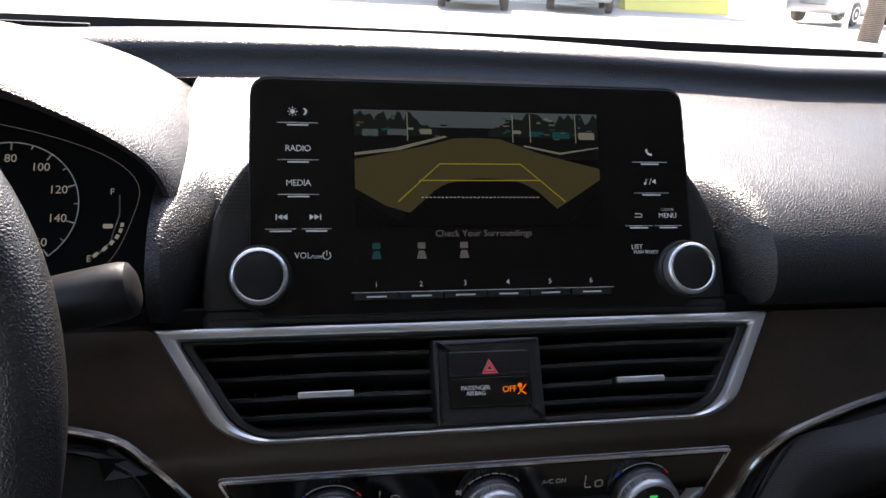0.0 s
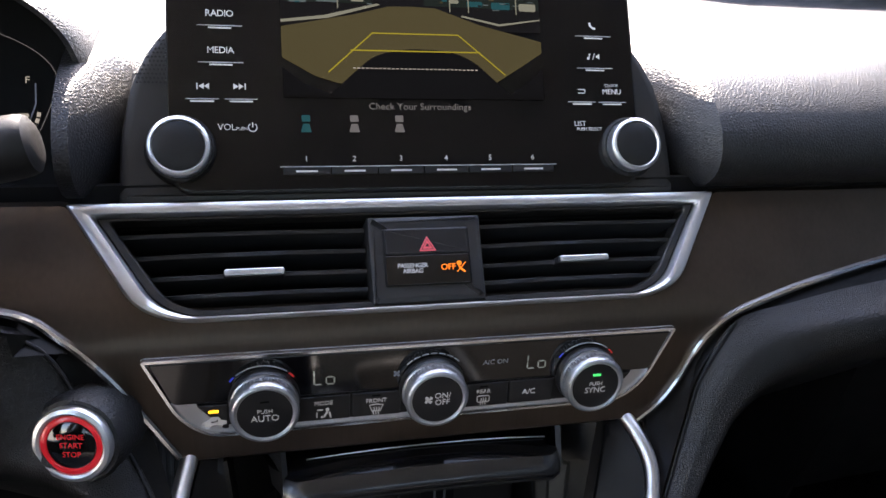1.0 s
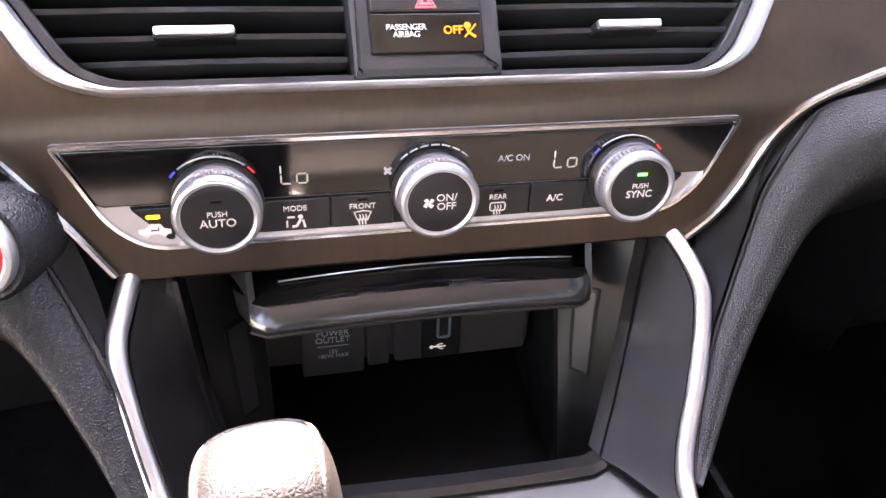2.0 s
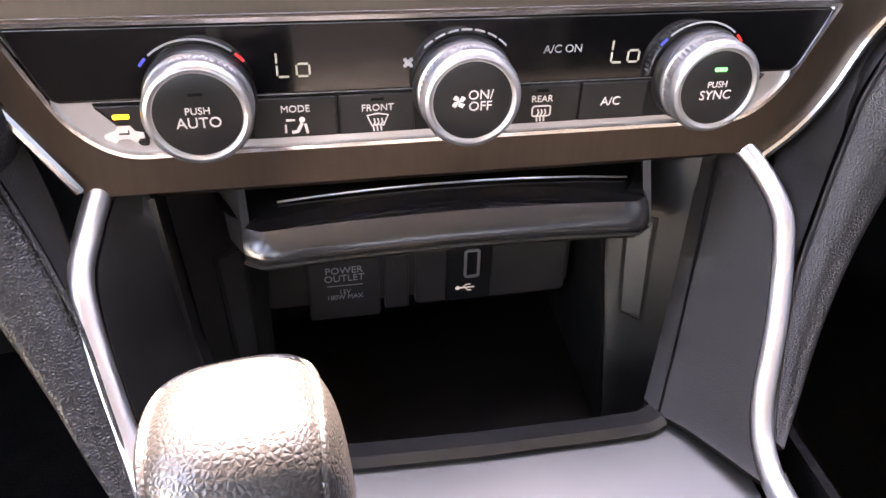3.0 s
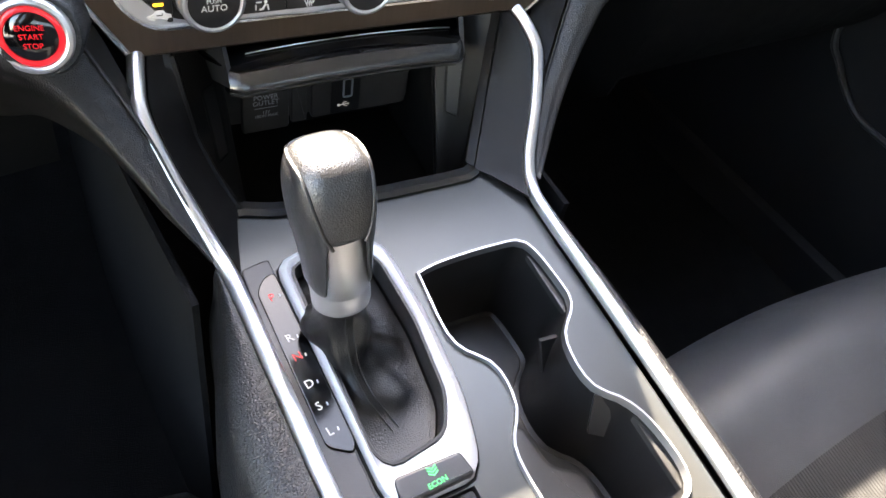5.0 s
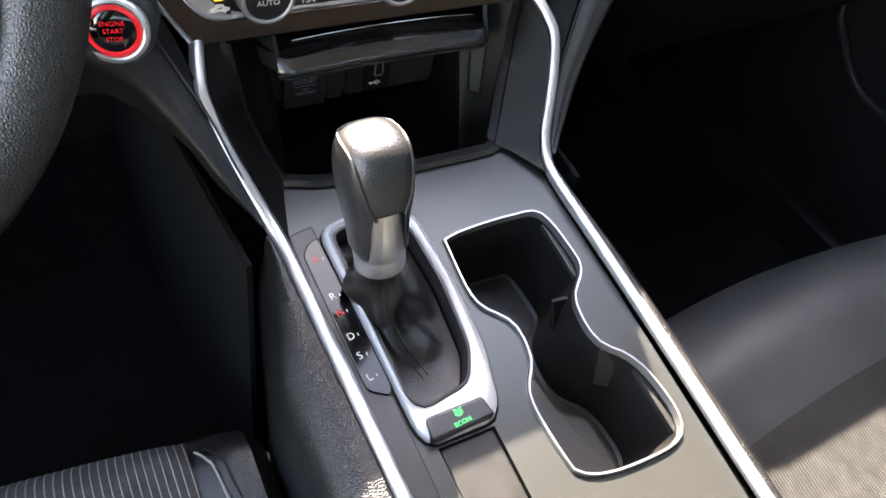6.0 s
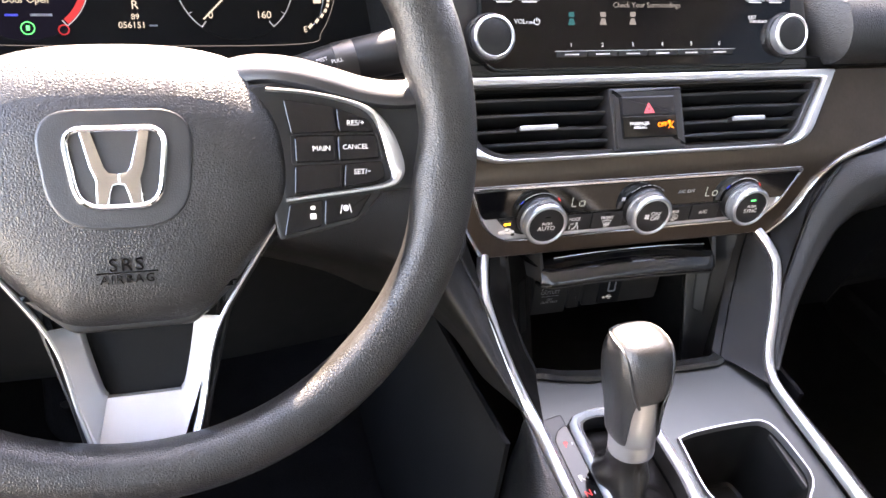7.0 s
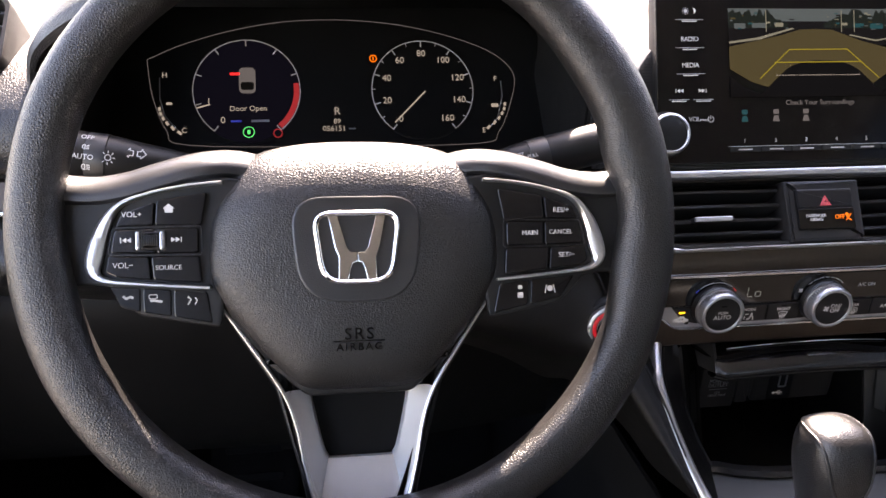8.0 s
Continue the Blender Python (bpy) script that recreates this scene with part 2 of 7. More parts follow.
def rings_into(bm, rings, cap0=True, cap1=True, closed=True):
    rows = [[bm.verts.new(p) for p in ring] for ring in rings]
    k = len(rows[0])
    for a, b in zip(rows, rows[1:]):
        for i in range(k if closed else k - 1):
            j = (i + 1) % k
            bm.faces.new((a[i], a[j], b[j], b[i]))
    if cap0:
        bm.faces.new(rows[0][::-1])
    if cap1:
        bm.faces.new(rows[-1])
    return rows


def slab(pts, z0, z1, m=None, edge=0.0008, bm=None, dome=0.0):
    """A plate from z0 to z1 over an outline, its front edge rounded."""
    bm = bm or bmesh.new()
    m = m or Matrix()
    e = min(edge, (z1 - z0) * 0.7)
    rings = [(pts, z0), (pts, z1 - e), (inset(pts, e * 0.3), z1 - e * 0.3), (inset(pts, e), z1), (inset(pts, e * 1.4), z1)]
    if dome:
        rings.append((inset(pts, e * 3), z1 + dome))
    rings_into(bm, [[m @ Vector((x, y, z)) for x, y in p] for p, z in rings])
    return bm


def frame_ring(outer, inner, z0, z1, m=None, deep=None, bm=None, crown=0.0):
    """A frame between two outlines of equal length; deep takes the inner wall back to that depth."""
    bm = bm or bmesh.new()
    m = m or Matrix()
    mix = lambda t: [(a[0] + (b[0] - a[0]) * t, a[1] + (b[1] - a[1]) * t) for a, b in zip(outer, inner)]
    seq = [(outer, z0), (mix(0.04), z1 - (z1 - z0) * 0.25), (mix(0.18), z1), (mix(0.5), z1 + crown), (mix(0.82), z1), (mix(0.97), z1 - (z1 - z0) * 0.25),
           (inner, z0 if deep is None else deep)]
    rings_into(bm, [[m @ Vector((x, y, z)) for x, y in p] for p, z in seq], False, False)
    return bm


def resample(pts, n, closed=False):
    p = [Vector(q) for q in pts]
    if closed:
        p.append(p[0])
    d = [0.0]
    for a, b in zip(p, p[1:]):
        d.append(d[-1] + (b - a).length)
    out = []
    m = n if closed else n - 1
    for i in range(n):
        s = d[-1] * i / m
        j = max(k for k in range(len(d)) if d[k] <= s + 1e-12)
        j = min(j, len(p) - 2)
        w = (s - d[j]) / max(1e-12, d[j + 1] - d[j])
        out.append(p[j].lerp(p[j + 1], w))
    return out


def spline(pts, n=10):
    """Catmull-Rom curve through points."""
    p = [Vector(q) for q in pts]
    p = [p[0] * 2 - p[1]] + p + [p[-1] * 2 - p[-2]]
    out = []
    for i in range(1, len(p) - 2):
        a, b, c, d = p[i - 1:i + 3]
        for j in range(n):
            t = j / n
            out.append(0.5 * ((2 * b) + (c - a) * t + (2 * a - 5 * b + 4 * c - d) * t * t + (3 * b - a - 3 * c + d) * t ** 3))
    out.append(p[-2])
    return out


def sweep(path, profile, normal, closed=False, bm=None, caps=True):
    """Carry a 2D profile (side, out) along a path; normal: a vector, or one per point, that says which way is out."""
    bm = bm or bmesh.new()
    path = [Vector(p) for p in path]
    k = len(path)
    rings = []
    for i, p in enumerate(path):
        a = path[i - 1] if (i or closed) else p
        b = path[(i + 1) % k] if (i < k - 1 or closed) else p
        t = (b - a).normalized()
        nn = Vector(normal[i] if isinstance(normal, list) else normal)
        n = (nn - t * nn.dot(t)).normalized()
        s = t.cross(n)
        pr = profile[i] if isinstance(profile[0], list) else profile
        rings.append([p + s * u + n * v for u, v in pr])
    if closed:
        rings.append(rings[0])
        rings_into(bm, rings, False, False)
        bmesh.ops.remove_doubles(bm, verts=bm.verts, dist=1e-7)
    else:
        rings_into(bm, rings, caps, caps)
    return bm


def oval(w, h, n=14, lift=0.0):
    return [(w * math.cos(2 * math.pi * i / n), h * math.sin(2 * math.pi * i / n) + lift) for i in range(n)]


def lathe(profile, m=None, n=40, bm=None, knurl=None):
    """Turn (radius, height) pairs about local z; knurl = (first, last, depth) makes those rings ridged."""
    bm = bm or bmesh.new()
    m = m or Matrix()
    rings = []
    for q, (r, h) in enumerate(profile):
        ring = []
        for i in range(n):
            a = 2 * math.pi * i / n
            rr = r - (knurl[2] if knurl and knurl[0] <= q <= knurl[1] and i % 2 else 0)
            ring.append(m @ Vector((rr * math.cos(a), rr * math.sin(a), h)))
        rings.append(ring)
    rings_into(bm, rings)
    return bm


def grid(rows, bm=None):
    bm = bm or bmesh.new()
    v = [[bm.verts.new(p) for p in row] for row in rows]
    for a, b in zip(v, v[1:]):
        for i in range(len(a) - 1):
            bm.faces.new((a[i], a[i + 1], b[i + 1], b[i]))
    return bm


def box(x0, x1, y0, y1, z0, z1, e=0.001, m=None, bm=None):
    return slab(rrect(x0, y0, x1, y1, e * 2, 3), z0, z1, m, e, bm)


def solid_grid(rows, thick, bm=None):
    """A sheet over a grid of points, given thickness away from its front."""
    bm = grid(rows, bm)
    bmesh.ops.recalc_face_normals(bm, faces=bm.faces)
    bm.normal_update()
    geo = bmesh.ops.solidify(bm, geom=list(bm.faces), thickness=thick)
    return bm


def lettering(text, m, size, mat, parent, name="lettering", depth=0.00012, bold=0.0, spacing=1.0, align="CENTER"):
    cu = bpy.data.curves.new("type", "FONT")
    cu.body = text
    cu.size = size
    cu.align_x = align
    cu.align_y = "CENTER"
    cu.extrude = depth
    cu.offset = bold
    cu.space_character = spacing
    cu.space_line = 0.85
    cu.resolution_u = 3
    tmp = bpy.data.objects.new("type", cu)
    scene.collection.objects.link(tmp)
    bpy.context.view_layer.update()
    me = bpy.data.meshes.new_from_object(tmp.evaluated_get(bpy.context.evaluated_depsgraph_get()))
    bpy.data.objects.remove(tmp)
    bpy.data.curves.remove(cu)
    base = BASE[parent.name]
    me.transform(Matrix.Translation(-base) @ m)
    me.materials.clear()
    me.materials.append(mat)
    ob = new(name, me)
    ob.parent = parent
    BASE[ob.name] = base
    return ob


def on(m, x, y, z=0.0, turn=0.0):
    return m @ Matrix.Translation((x, y, z)) @ Matrix.Rotation(radians(turn), 4, "Z")


def polyline(m, pts, w, z, mat, parent, name="line", closed=False, h=0.0002):
    """A thin raised line drawn on a plane."""
    nrm = (m.to_3x3() @ Vector((0, 0, 1)))
    path = [m @ Vector((x, y, z)) for x, y in pts]
    return part(name, sweep(path, [(-w / 2, 0), (w / 2, 0), (w / 2, h), (-w / 2, h)], nrm, closed), mat, parent, smooth=False)


def shape(m, pts, z, mat, parent, name, h=0.0002):
    return part(name, slab(pts, z, z + h, m, 0.00003), mat, parent, smooth=False)

# ---- frames of the main faces ----
MD = plane_frame((0, 0.0294, 0.9158), (0.455, 0.890))      # centre display
MV = plane_frame((0, 0.0232, 0.8947), (0.606, 0.795))      # centre air vents
MP = plane_frame((0, -0.0173, 0.8317), (0.0444, 0.999))    # climate panel
MW = plane_frame((-0.352, -0.1097, 0.9268), (0.488, 0.873))  # steering wheel
MG = plane_frame((-0.352, 0.1388, 0.8957), (0.575, 0.818))   # instrument cluster
MC = plane_frame((0, -0.1406, 0.6864), (0.996, 0.0898))      # console top: local y runs forward


def lerp_table(table, x):
    if x <= table[0][0]:
        return table[0][1]
    for (a, u), (b, v) in zip(table, table[1:]):
        if x <= b:
            return u + (v - u) * (x - a) / (b - a)
    return table[-1][1]


def smooth_table(table, n=6):
    p = spline([(a, b, 0) for a, b in table], n)
    return [(q.x, q.y) for q in p]


FACE = smooth_table([(0.773, -0.0200), (0.800, -0.0190), (0.834, -0.0172), (0.853, -0.0085), (0.875, 0.0080), (0.897, 0.0245)])
LOW_R = smooth_table([(0.127, 0.771), (0.140, 0.783), (0.150, 0.799), (0.157, 0.817), (0.165, 0.828), (0.180, 0.838), (0.211, 0.847), (0.240, 0.853), (0.289, 0.861), (0.346, 0.867), (0.45, 0.874), (0.74, 0.884)])
LOW_L = smooth_table([(0.129, 0.776), (0.145, 0.804), (0.161, 0.829), (0.178, 0.845), (0.205, 0.857), (0.30, 0.868), (0.45, 0.876), (0.74, 0.884)])


def face_y(x, z):
    return lerp_table(FACE, z) + 0.10 * max(0.0, abs(x) - 0.2) ** 2


def low_z(x):
    t = LOW_R if x > 0 else LOW_L
    return 0.773 if abs(x) < 0.127 else lerp_table(t, abs(x))


def vent_low(x):
    return lerp_table([(0.0, 0.849), (0.122, 0.849), (0.132, 0.8510), (0.141, 0.8565), (0.1765, 0.8965)], abs(x))


# ---- ground and surroundings ----
ASPHALT = material("pale_concrete", (0.42, 0.395, 0.35), 0.85, var=0.2, vscale=3, grain="noise", gscale=60, gdepth=0.4)
STUCCO = material("white_stucco", (0.62, 0.60, 0.56), 0.9, var=0.1, vscale=4, grain="noise", gscale=40, gdepth=0.3)
DARKGLASS = material("dark_shop_glass", (0.03, 0.035, 0.04), 0.1, var=0.1)
YELLOW = material("yellow_paint", (0.72, 0.62, 0.16), 0.6, var=0.1, vscale=5)
BARK = material("palm_bark", (0.16, 0.12, 0.09), 0.9, grain="ribs", lines="Z", gscale=8, gdepth=0.8, vscale=20)
BODYPAINT = material("headliner_grey", (0.34, 0.33, 0.31), 0.9, var=0.08, grain="noise", gscale=900, gdepth=0.5)
FRIT = material("windscreen_frit", (0.006, 0.006, 0.006), 0.35)

gr = bmesh.new()
rows = []
for i in range(33):
    a = 2 * math.pi * i / 32
    rows.append([(r * math.cos(a), r * math.sin(a), -0.003 * r if r < 60 else -0.18) for r in (0.5, 4, 12, 30, 60, 300, 1500)])
grid(rows, gr)
single("ground", gr, ASPHALT, "sunlit pale concrete lot reaching the horizon", "ground", "structure")


def shop_building():
    b = thing("shop_building", (6, 26, 0), "low white stucco shop building with dark openings", "building")
    part("wall", box(-16, 14, 26, 34, -0.2, 4.6, 0.05), STUCCO, b)
    part("roof", box(-16.4, 14.4, 25.6, 34.4, 4.6, 4.95, 0.05), GREYPL, b)
    for x0, x1, h in ((-13.5, -10.5, 2.3), (-6.0, -3.6, 2.4), (1.6, 4.8, 2.5), (9.6, 13.2, 2.6)):
        w = part("window", box(x0, x1, 25.9, 26.02, 0.0, h, 0.02), STUCCO, b)
        part("pane", box(x0 + 0.12, x1 - 0.12, 25.86, 25.89, 0.15, h - 0.12, 0.01), DARKGLASS, w)
    return b


shop_building()


def yellow_barrier(x, y):
    b = thing("yellow_barrier", (x, y, 0), "yellow painted concrete barrier beside the lot", "barrier")
    pr = [(-0.32, 0), (0.32, 0), (0.30, 0.15), (0.14, 0.4), (0.11, 0.85), (-0.11, 0.85), (-0.14, 0.4), (-0.30, 0.15)]
    part("block", sweep([(x - 1.9, y, -0.1), (x + 1.9, y, -0.1)], pr, (0, 0, 1)), YELLOW, b)
    part("rail", sweep([(x - 1.9, y, 0.9), (x + 1.9, y, 0.9)], oval(0.05, 0.05, 10), (0, 0, 1)), YELLOW, b)


yellow_barrier(12.6, 24.6)


def lot_post(x, y):
    b = thing("sign_post", (x, y, 0), "slim grey steel post standing in the lot", "post")
    part("pole", sweep([(x, y, -0.1), (x + 0.02, y, 3.2)], oval(0.05, 0.05, 10), (0, 1, 0)), SATIN, b)
    part("base", box(x - 0.14, x + 0.14, y - 0.14, y + 0.14, -0.1, 0.05, 0.02), STUCCO, b)


lot_post(9.9, 12.5)


def palm_tree(x, y):
    b = thing("palm_tree", (x, y, 0), "leaning palm with rough brown trunk and green fronds", "tree")
    ring = [(x + 0.05 * math.sin(k * 0.7), y, -0.2 + 0.45 * k) for k in range(14)]
    prof = [oval(0.22 - 0.006 * k + (0.02 if k % 2 else 0), 0.22 - 0.006 * k, 12) for k in range(14)]
    part("trunk", sweep(ring, prof, (0, 1, 0)), BARK, b)
    bm = bmesh.new()
    rnd = random.Random(4)
    top = Vector((x, y, 5.7))
    for k in range(26):
        a, e = rnd.uniform(0, 6.28), rnd.uniform(-0.3, 1.0)
        d = Vector((math.cos(a), math.sin(a), 0))
        side = Vector((-d.y, d.x, 0))
        for s in range(12):
            p = top + d * (s * 0.17) + Vector((0, 0, s * 0.17 * e - 0.013 * s * s))
            for q in (-1, 1):
                tip = p + side * q * 0.42 + d * 0.2 - Vector((0, 0, 0.2))
                v = [bm.verts.new(c) for c in (p, p + d * 0.09, tip)]
                bm.faces.new(v)
    part("crown", bm, material("palm_green", (0.06, 0.10, 0.03), 0.6, var=0.3, vscale=4), b)


palm_tree(12.5, 15.0)


def parked_car(x, y, turn, paint, label):
    """A tall wagon parked in the lot: body, cabin, panes, lamps and four wheels."""
    m = Matrix.Translation((x, y, -0.05)) @ Matrix.Rotation(radians(turn), 4, "Z")
    c = thing("parked_car", (x, y, -0.05), label, "car", "cars parked in the lot")
    bm = bmesh.new()
    rings_into(bm, [[m @ Vector((a * w, yy, b)) for a, b in rrect(-1, z0, 1, z1, 0.12, 4)] for yy, w, z0, z1 in
                    ((-2.25, 0.70, 0.45, 0.78), (-2.18, 0.86, 0.32, 0.92), (-1.3, 0.93, 0.28, 1.06), (0.0, 0.94, 0.28, 1.10), (1.4, 0.93, 0.28, 1.10), (2.1, 0.88, 0.34, 1.08), (2.22, 0.74, 0.45, 0.95))])
    part("body", bm, paint, c)
    bm = bmesh.new()
    rings_into(bm, [[m @ Vector((a * w, yy, b)) for a, b in rrect(-1, 1.0, 1, z1, 0.10, 4)] for yy, w, z1 in ((-1.15, 0.80, 1.08), (-0.45, 0.74, 1.60), (0.9, 0.74, 1.68), (1.7, 0.74, 1.58), (2.05, 0.80, 1.10))])
    part("cabin", bm, paint, c)
    part("windscreen", solid_grid([[m @ Vector((u * (0.72 - 0.06 * t), -1.13 + 0.62 * t, 1.13 + 0.42 * t)) for u in (-1, 0, 1)] for t in (0, 0.5, 1)], 0.02), DARKGLASS, c)
    for sx in (-1, 1):
        part("side_pane", solid_grid([[m @ Vector((sx * (0.80 - 0.055 * t), yy + 0.30 * t * (1 if yy < 0 else -0.3), 1.12 + 0.38 * t)) for t in (0, 0.5, 1)] for yy in (-0.80, 0.2, 1.2, 1.75)], 0.015), DARKGLASS, c)
        part("headlamp", slab(rrect(sx * 0.66 - 0.16, 0.70, sx * 0.66 + 0.16, 0.84, 0.05), 0.0, 0.05, m @ Matrix.Translation((0, -2.19, 0)) @ Matrix.Rotation(radians(90), 4, "X"), 0.01), SATIN, c)
        for yy in (-1.35, 1.35):
            wm = m @ Matrix.Translation((sx * 0.72, yy, 0.35)) @ Matrix.Rotation(radians(90 * sx), 4, "Y")
            wh = part("wheel", lathe([(0.24, 0.0), (0.34, 0.02), (0.36, 0.10), (0.34, 0.21), (0.23, 0.23)], wm, 28), RUBBER, c)
            part("rim", lathe([(0.23, 0.20), (0.22, 0.235), (0.10, 0.22), (0.03, 0.24)], wm, 20), SATIN, wh)
    part("grille", slab(rrect(-0.42, 0.55, 0.42, 0.82, 0.05), 0.0, 0.06, m @ Matrix.Translation((0, -2.19, 0)) @ Matrix.Rotation(radians(90), 4, "X"), 0.01), MATTE, c)
    return c


CARGREY = material("grey_car_paint", (0.30, 0.30, 0.305), 0.2, var=0.05, vscale=3, coat=0.6)
CARSILVER = material("silver_car_paint", (0.42, 0.42, 0.43), 0.2, metal=0.4, var=0.05, vscale=3, coat=0.6)
parked_car(4.9, 21.5, -14, CARGREY, "dark grey wagon parked in the sunlit lot")
parked_car(8.4, 22.6, -18, CARGREY, "dark grey wagon parked in the sunlit lot")
parked_car(17.2, 22.0, -62, CARSILVER, "silver wagon parked beside the yellow barrier")

# ---- car shell ----
GLASS = bpy.data.materials.new("clear_glass")
GLASS.use_nodes = True
_g = GLASS.node_tree
_g.nodes.clear()
_o, _t, _gl, _mx = (_g.nodes.new(n) for n in ("ShaderNodeOutputMaterial", "ShaderNodeBsdfTransparent", "ShaderNodeBsdfGlossy", "ShaderNodeMixShader"))
_gl.inputs["Roughness"].default_value = 0.02
_mx.inputs[0].default_value = 0.05
_g.links.new(_t.outputs[0], _mx.inputs[1])
_g.links.new(_gl.outputs[0], _mx.inputs[2])
_g.links.new(_mx.outputs[0], _o.inputs[0])


# Unseen rear and side panes; transmission lowered to hold back cabin light.
LIGHTCUT = bpy.data.materials.new("light_cut_glass")
LIGHTCUT.use_nodes = True
_g = LIGHTCUT.node_tree
_g.nodes.clear()
_o, _t, _gl, _mx = (_g.nodes.new(n) for n in ("ShaderNodeOutputMaterial", "ShaderNodeBsdfTransparent", "ShaderNodeBsdfGlossy", "ShaderNodeMixShader"))
_t.inputs["Color"].default_value = (0.22, 0.23, 0.23, 1)
_gl.inputs["Roughness"].default_value = 0.02
_mx.inputs[0].default_value = 0.05
_g.links.new(_t.outputs[0], _mx.inputs[1])
_g.links.new(_gl.outputs[0], _mx.inputs[2])
_g.links.new(_mx.outputs[0], _o.inputs[0])

# Passenger-side panes cut still more, so that side gives little light.
DARKCUT = LIGHTCUT.copy()
DARKCUT.name = "dark_light_cut_glass"
DARKCUT.node_tree.nodes["Transparent BSDF"].inputs["Color"].default_value = (0.05, 0.053, 0.053, 1)


def car_shell():
    s = thing("car_shell", (0, 0, 0.2), "car cabin shell with grey headliner and pillars", "car body", kind="structure")
    part("roof", solid_grid([[(x, y, 1.44 + 0.03 * (1 - (x / 0.7) ** 2) - 0.04 * ((y + 0.9) / 1.0) ** 2) for x in np.linspace(-0.66, 0.66, 9)] for y in np.linspace(-0.13, -2.1, 9)], 0.03), BODYPAINT, s)
    for sx in (-1, 1):
        part("pillar", sweep([(sx * 0.74, 0.62, 0.97), (sx * 0.695, 0.25, 1.20), (sx * 0.64, -0.14, 1.42)], oval(0.05, 0.035, 10), (0, 0, 1)), BODYPAINT, s)
        part("centre_pillar", sweep([(sx * 0.76, -0.72, 0.3), (sx * 0.76, -0.72, 0.95), (sx * 0.66, -0.80, 1.43)], oval(0.07, 0.03, 10), (sx, 0, 0)), BODYPAINT, s)
        part("side_rail", sweep([(sx * 0.655, -0.12, 1.42), (sx * 0.66, -2.1, 1.40)], oval(0.04, 0.03, 10), (0, 0, 1)), BODYPAINT, s)
        part("sill", box(min(sx * 0.70, sx * 0.84), max(sx * 0.70, sx * 0.84), -2.1, 0.7, 0.16, 0.36, 0.01), MATTE, s)
    part("kick_panel", box(-0.74, -0.70, -0.16, 0.68, 0.2, 0.90, 0.01), MATTE, s)
    part("door_panel", box(-0.86, -0.76, -0.72, 0.62, 0.3, 0.66, 0.01), MATTE, s)
    part("door_panel", box(0.72, 0.80, -0.72, 0.62, 0.3, 0.98, 0.01), MATTE, s, "closed black passenger door panel")
    part("rear_side", box(0.72, 0.80, -2.1, -0.76, 0.3, 0.98, 0.01), MATTE, s)
    part("rear_side", box(-0.80, -0.72, -2.1, -0.76, 0.3, 0.98, 0.01), MATTE, s)
    part("rear_wall", box(-0.76, 0.76, -2.16, -2.1, 0.2, 1.0, 0.01), MATTE, s)
    # unseen panes added to dim the light from passenger side and rear
    part("side_window", grid([[(0.775 - 0.10 * t, y, 0.98 + 0.43 * t) for t in (0, 0.5, 1)] for y in (0.45, -0.1, -0.72, -1.4, -2.1)]), DARKCUT, s, "unseen passenger window, darkened to hold back side light")
    part("side_window", grid([[(-0.775 + 0.10 * t, y, 0.98 + 0.43 * t) for t in (0, 0.5, 1)] for y in (-0.76, -1.4, -2.1)]), LIGHTCUT, s)
    part("rear_window", grid([[(x, -2.1, z) for x in (-0.68, 0, 0.68)] for z in (1.0, 1.42)]), LIGHTCUT, s)
    part("rear_bench", box(-0.68, 0.68, -1.7, -1.45, 0.3, 1.05, 0.05), CLOTH, s)
    pk = [Vector(p) for p in spline([(0.712, 0.085, 0.66), (0.71, 0.073, 0.607), (0.71, 0.052, 0.588), (0.71, 0.03, 0.569), (0.71, -0.001, 0.551), (0.71, -0.04, 0.545), (0.71, -0.20, 0.54)], 5)]
    part("pocket_rim", sweep(pk, oval(0.004, 0.006, 10), (-1, 0, 0.2)), GREYPL, s, "edge of the door pocket")
    part("under_floor", box(-0.80, 0.80, -2.1, 0.75, 0.14, 0.17, 0.01), MATTE, s)


car_shell()

wb = solid_grid([[(x * (0.70 - 0.07 * t), 0.64 - 0.76 * t - 0.03 * x * x, 0.985 + 0.445 * t) for x in np.linspace(-1, 1, 9)] for t in np.linspace(0, 1, 7)], 0.004)
wind = single("windscreen", wb, GLASS, "clear laminated windscreen", "windscreen", "structure")
wind.visible_shadow = False
fb = solid_grid([[(x * 0.70, 0.612 - 0.03 * x * x, z) for x in np.linspace(-1, 1, 13)] for z in (0.966, 0.985, 1.003)], 0.003)
single("windscreen_border", fb, FRIT, "black ceramic border along the windscreen base", "windscreen border", "structure")

fl = grid([[(x, y, 0.30 + 0.22 * max(0.0, min(1.0, (y - 0.30) / 0.35)) ** 1.3 + 0.006 * noise.noise((x * 9, y * 9, 0))) for x in np.linspace(-0.72, 0.72, 49)] for y in np.linspace(-1.5, 0.68, 60)])
single("floor", fl, CARPET, "black carpet floor of the car", "carpet", "structure")
fw = solid_grid([[(x, 0.66 + 0.02 * noise.noise((x * 5, z * 5, 1)), z) for x in np.linspace(-0.74, 0.74, 31)] for z in np.linspace(0.2, 0.99, 12)], 0.02)
single("firewall", fw, CARPET, "black carpeted firewall under the dashboard", "firewall", "structure")

# ---- dashboard ----
dash = thing("dashboard", (0, 0.3, 0.7), "black grained dashboard with brown trim and chrome lines", "dashboard", kind="structure")

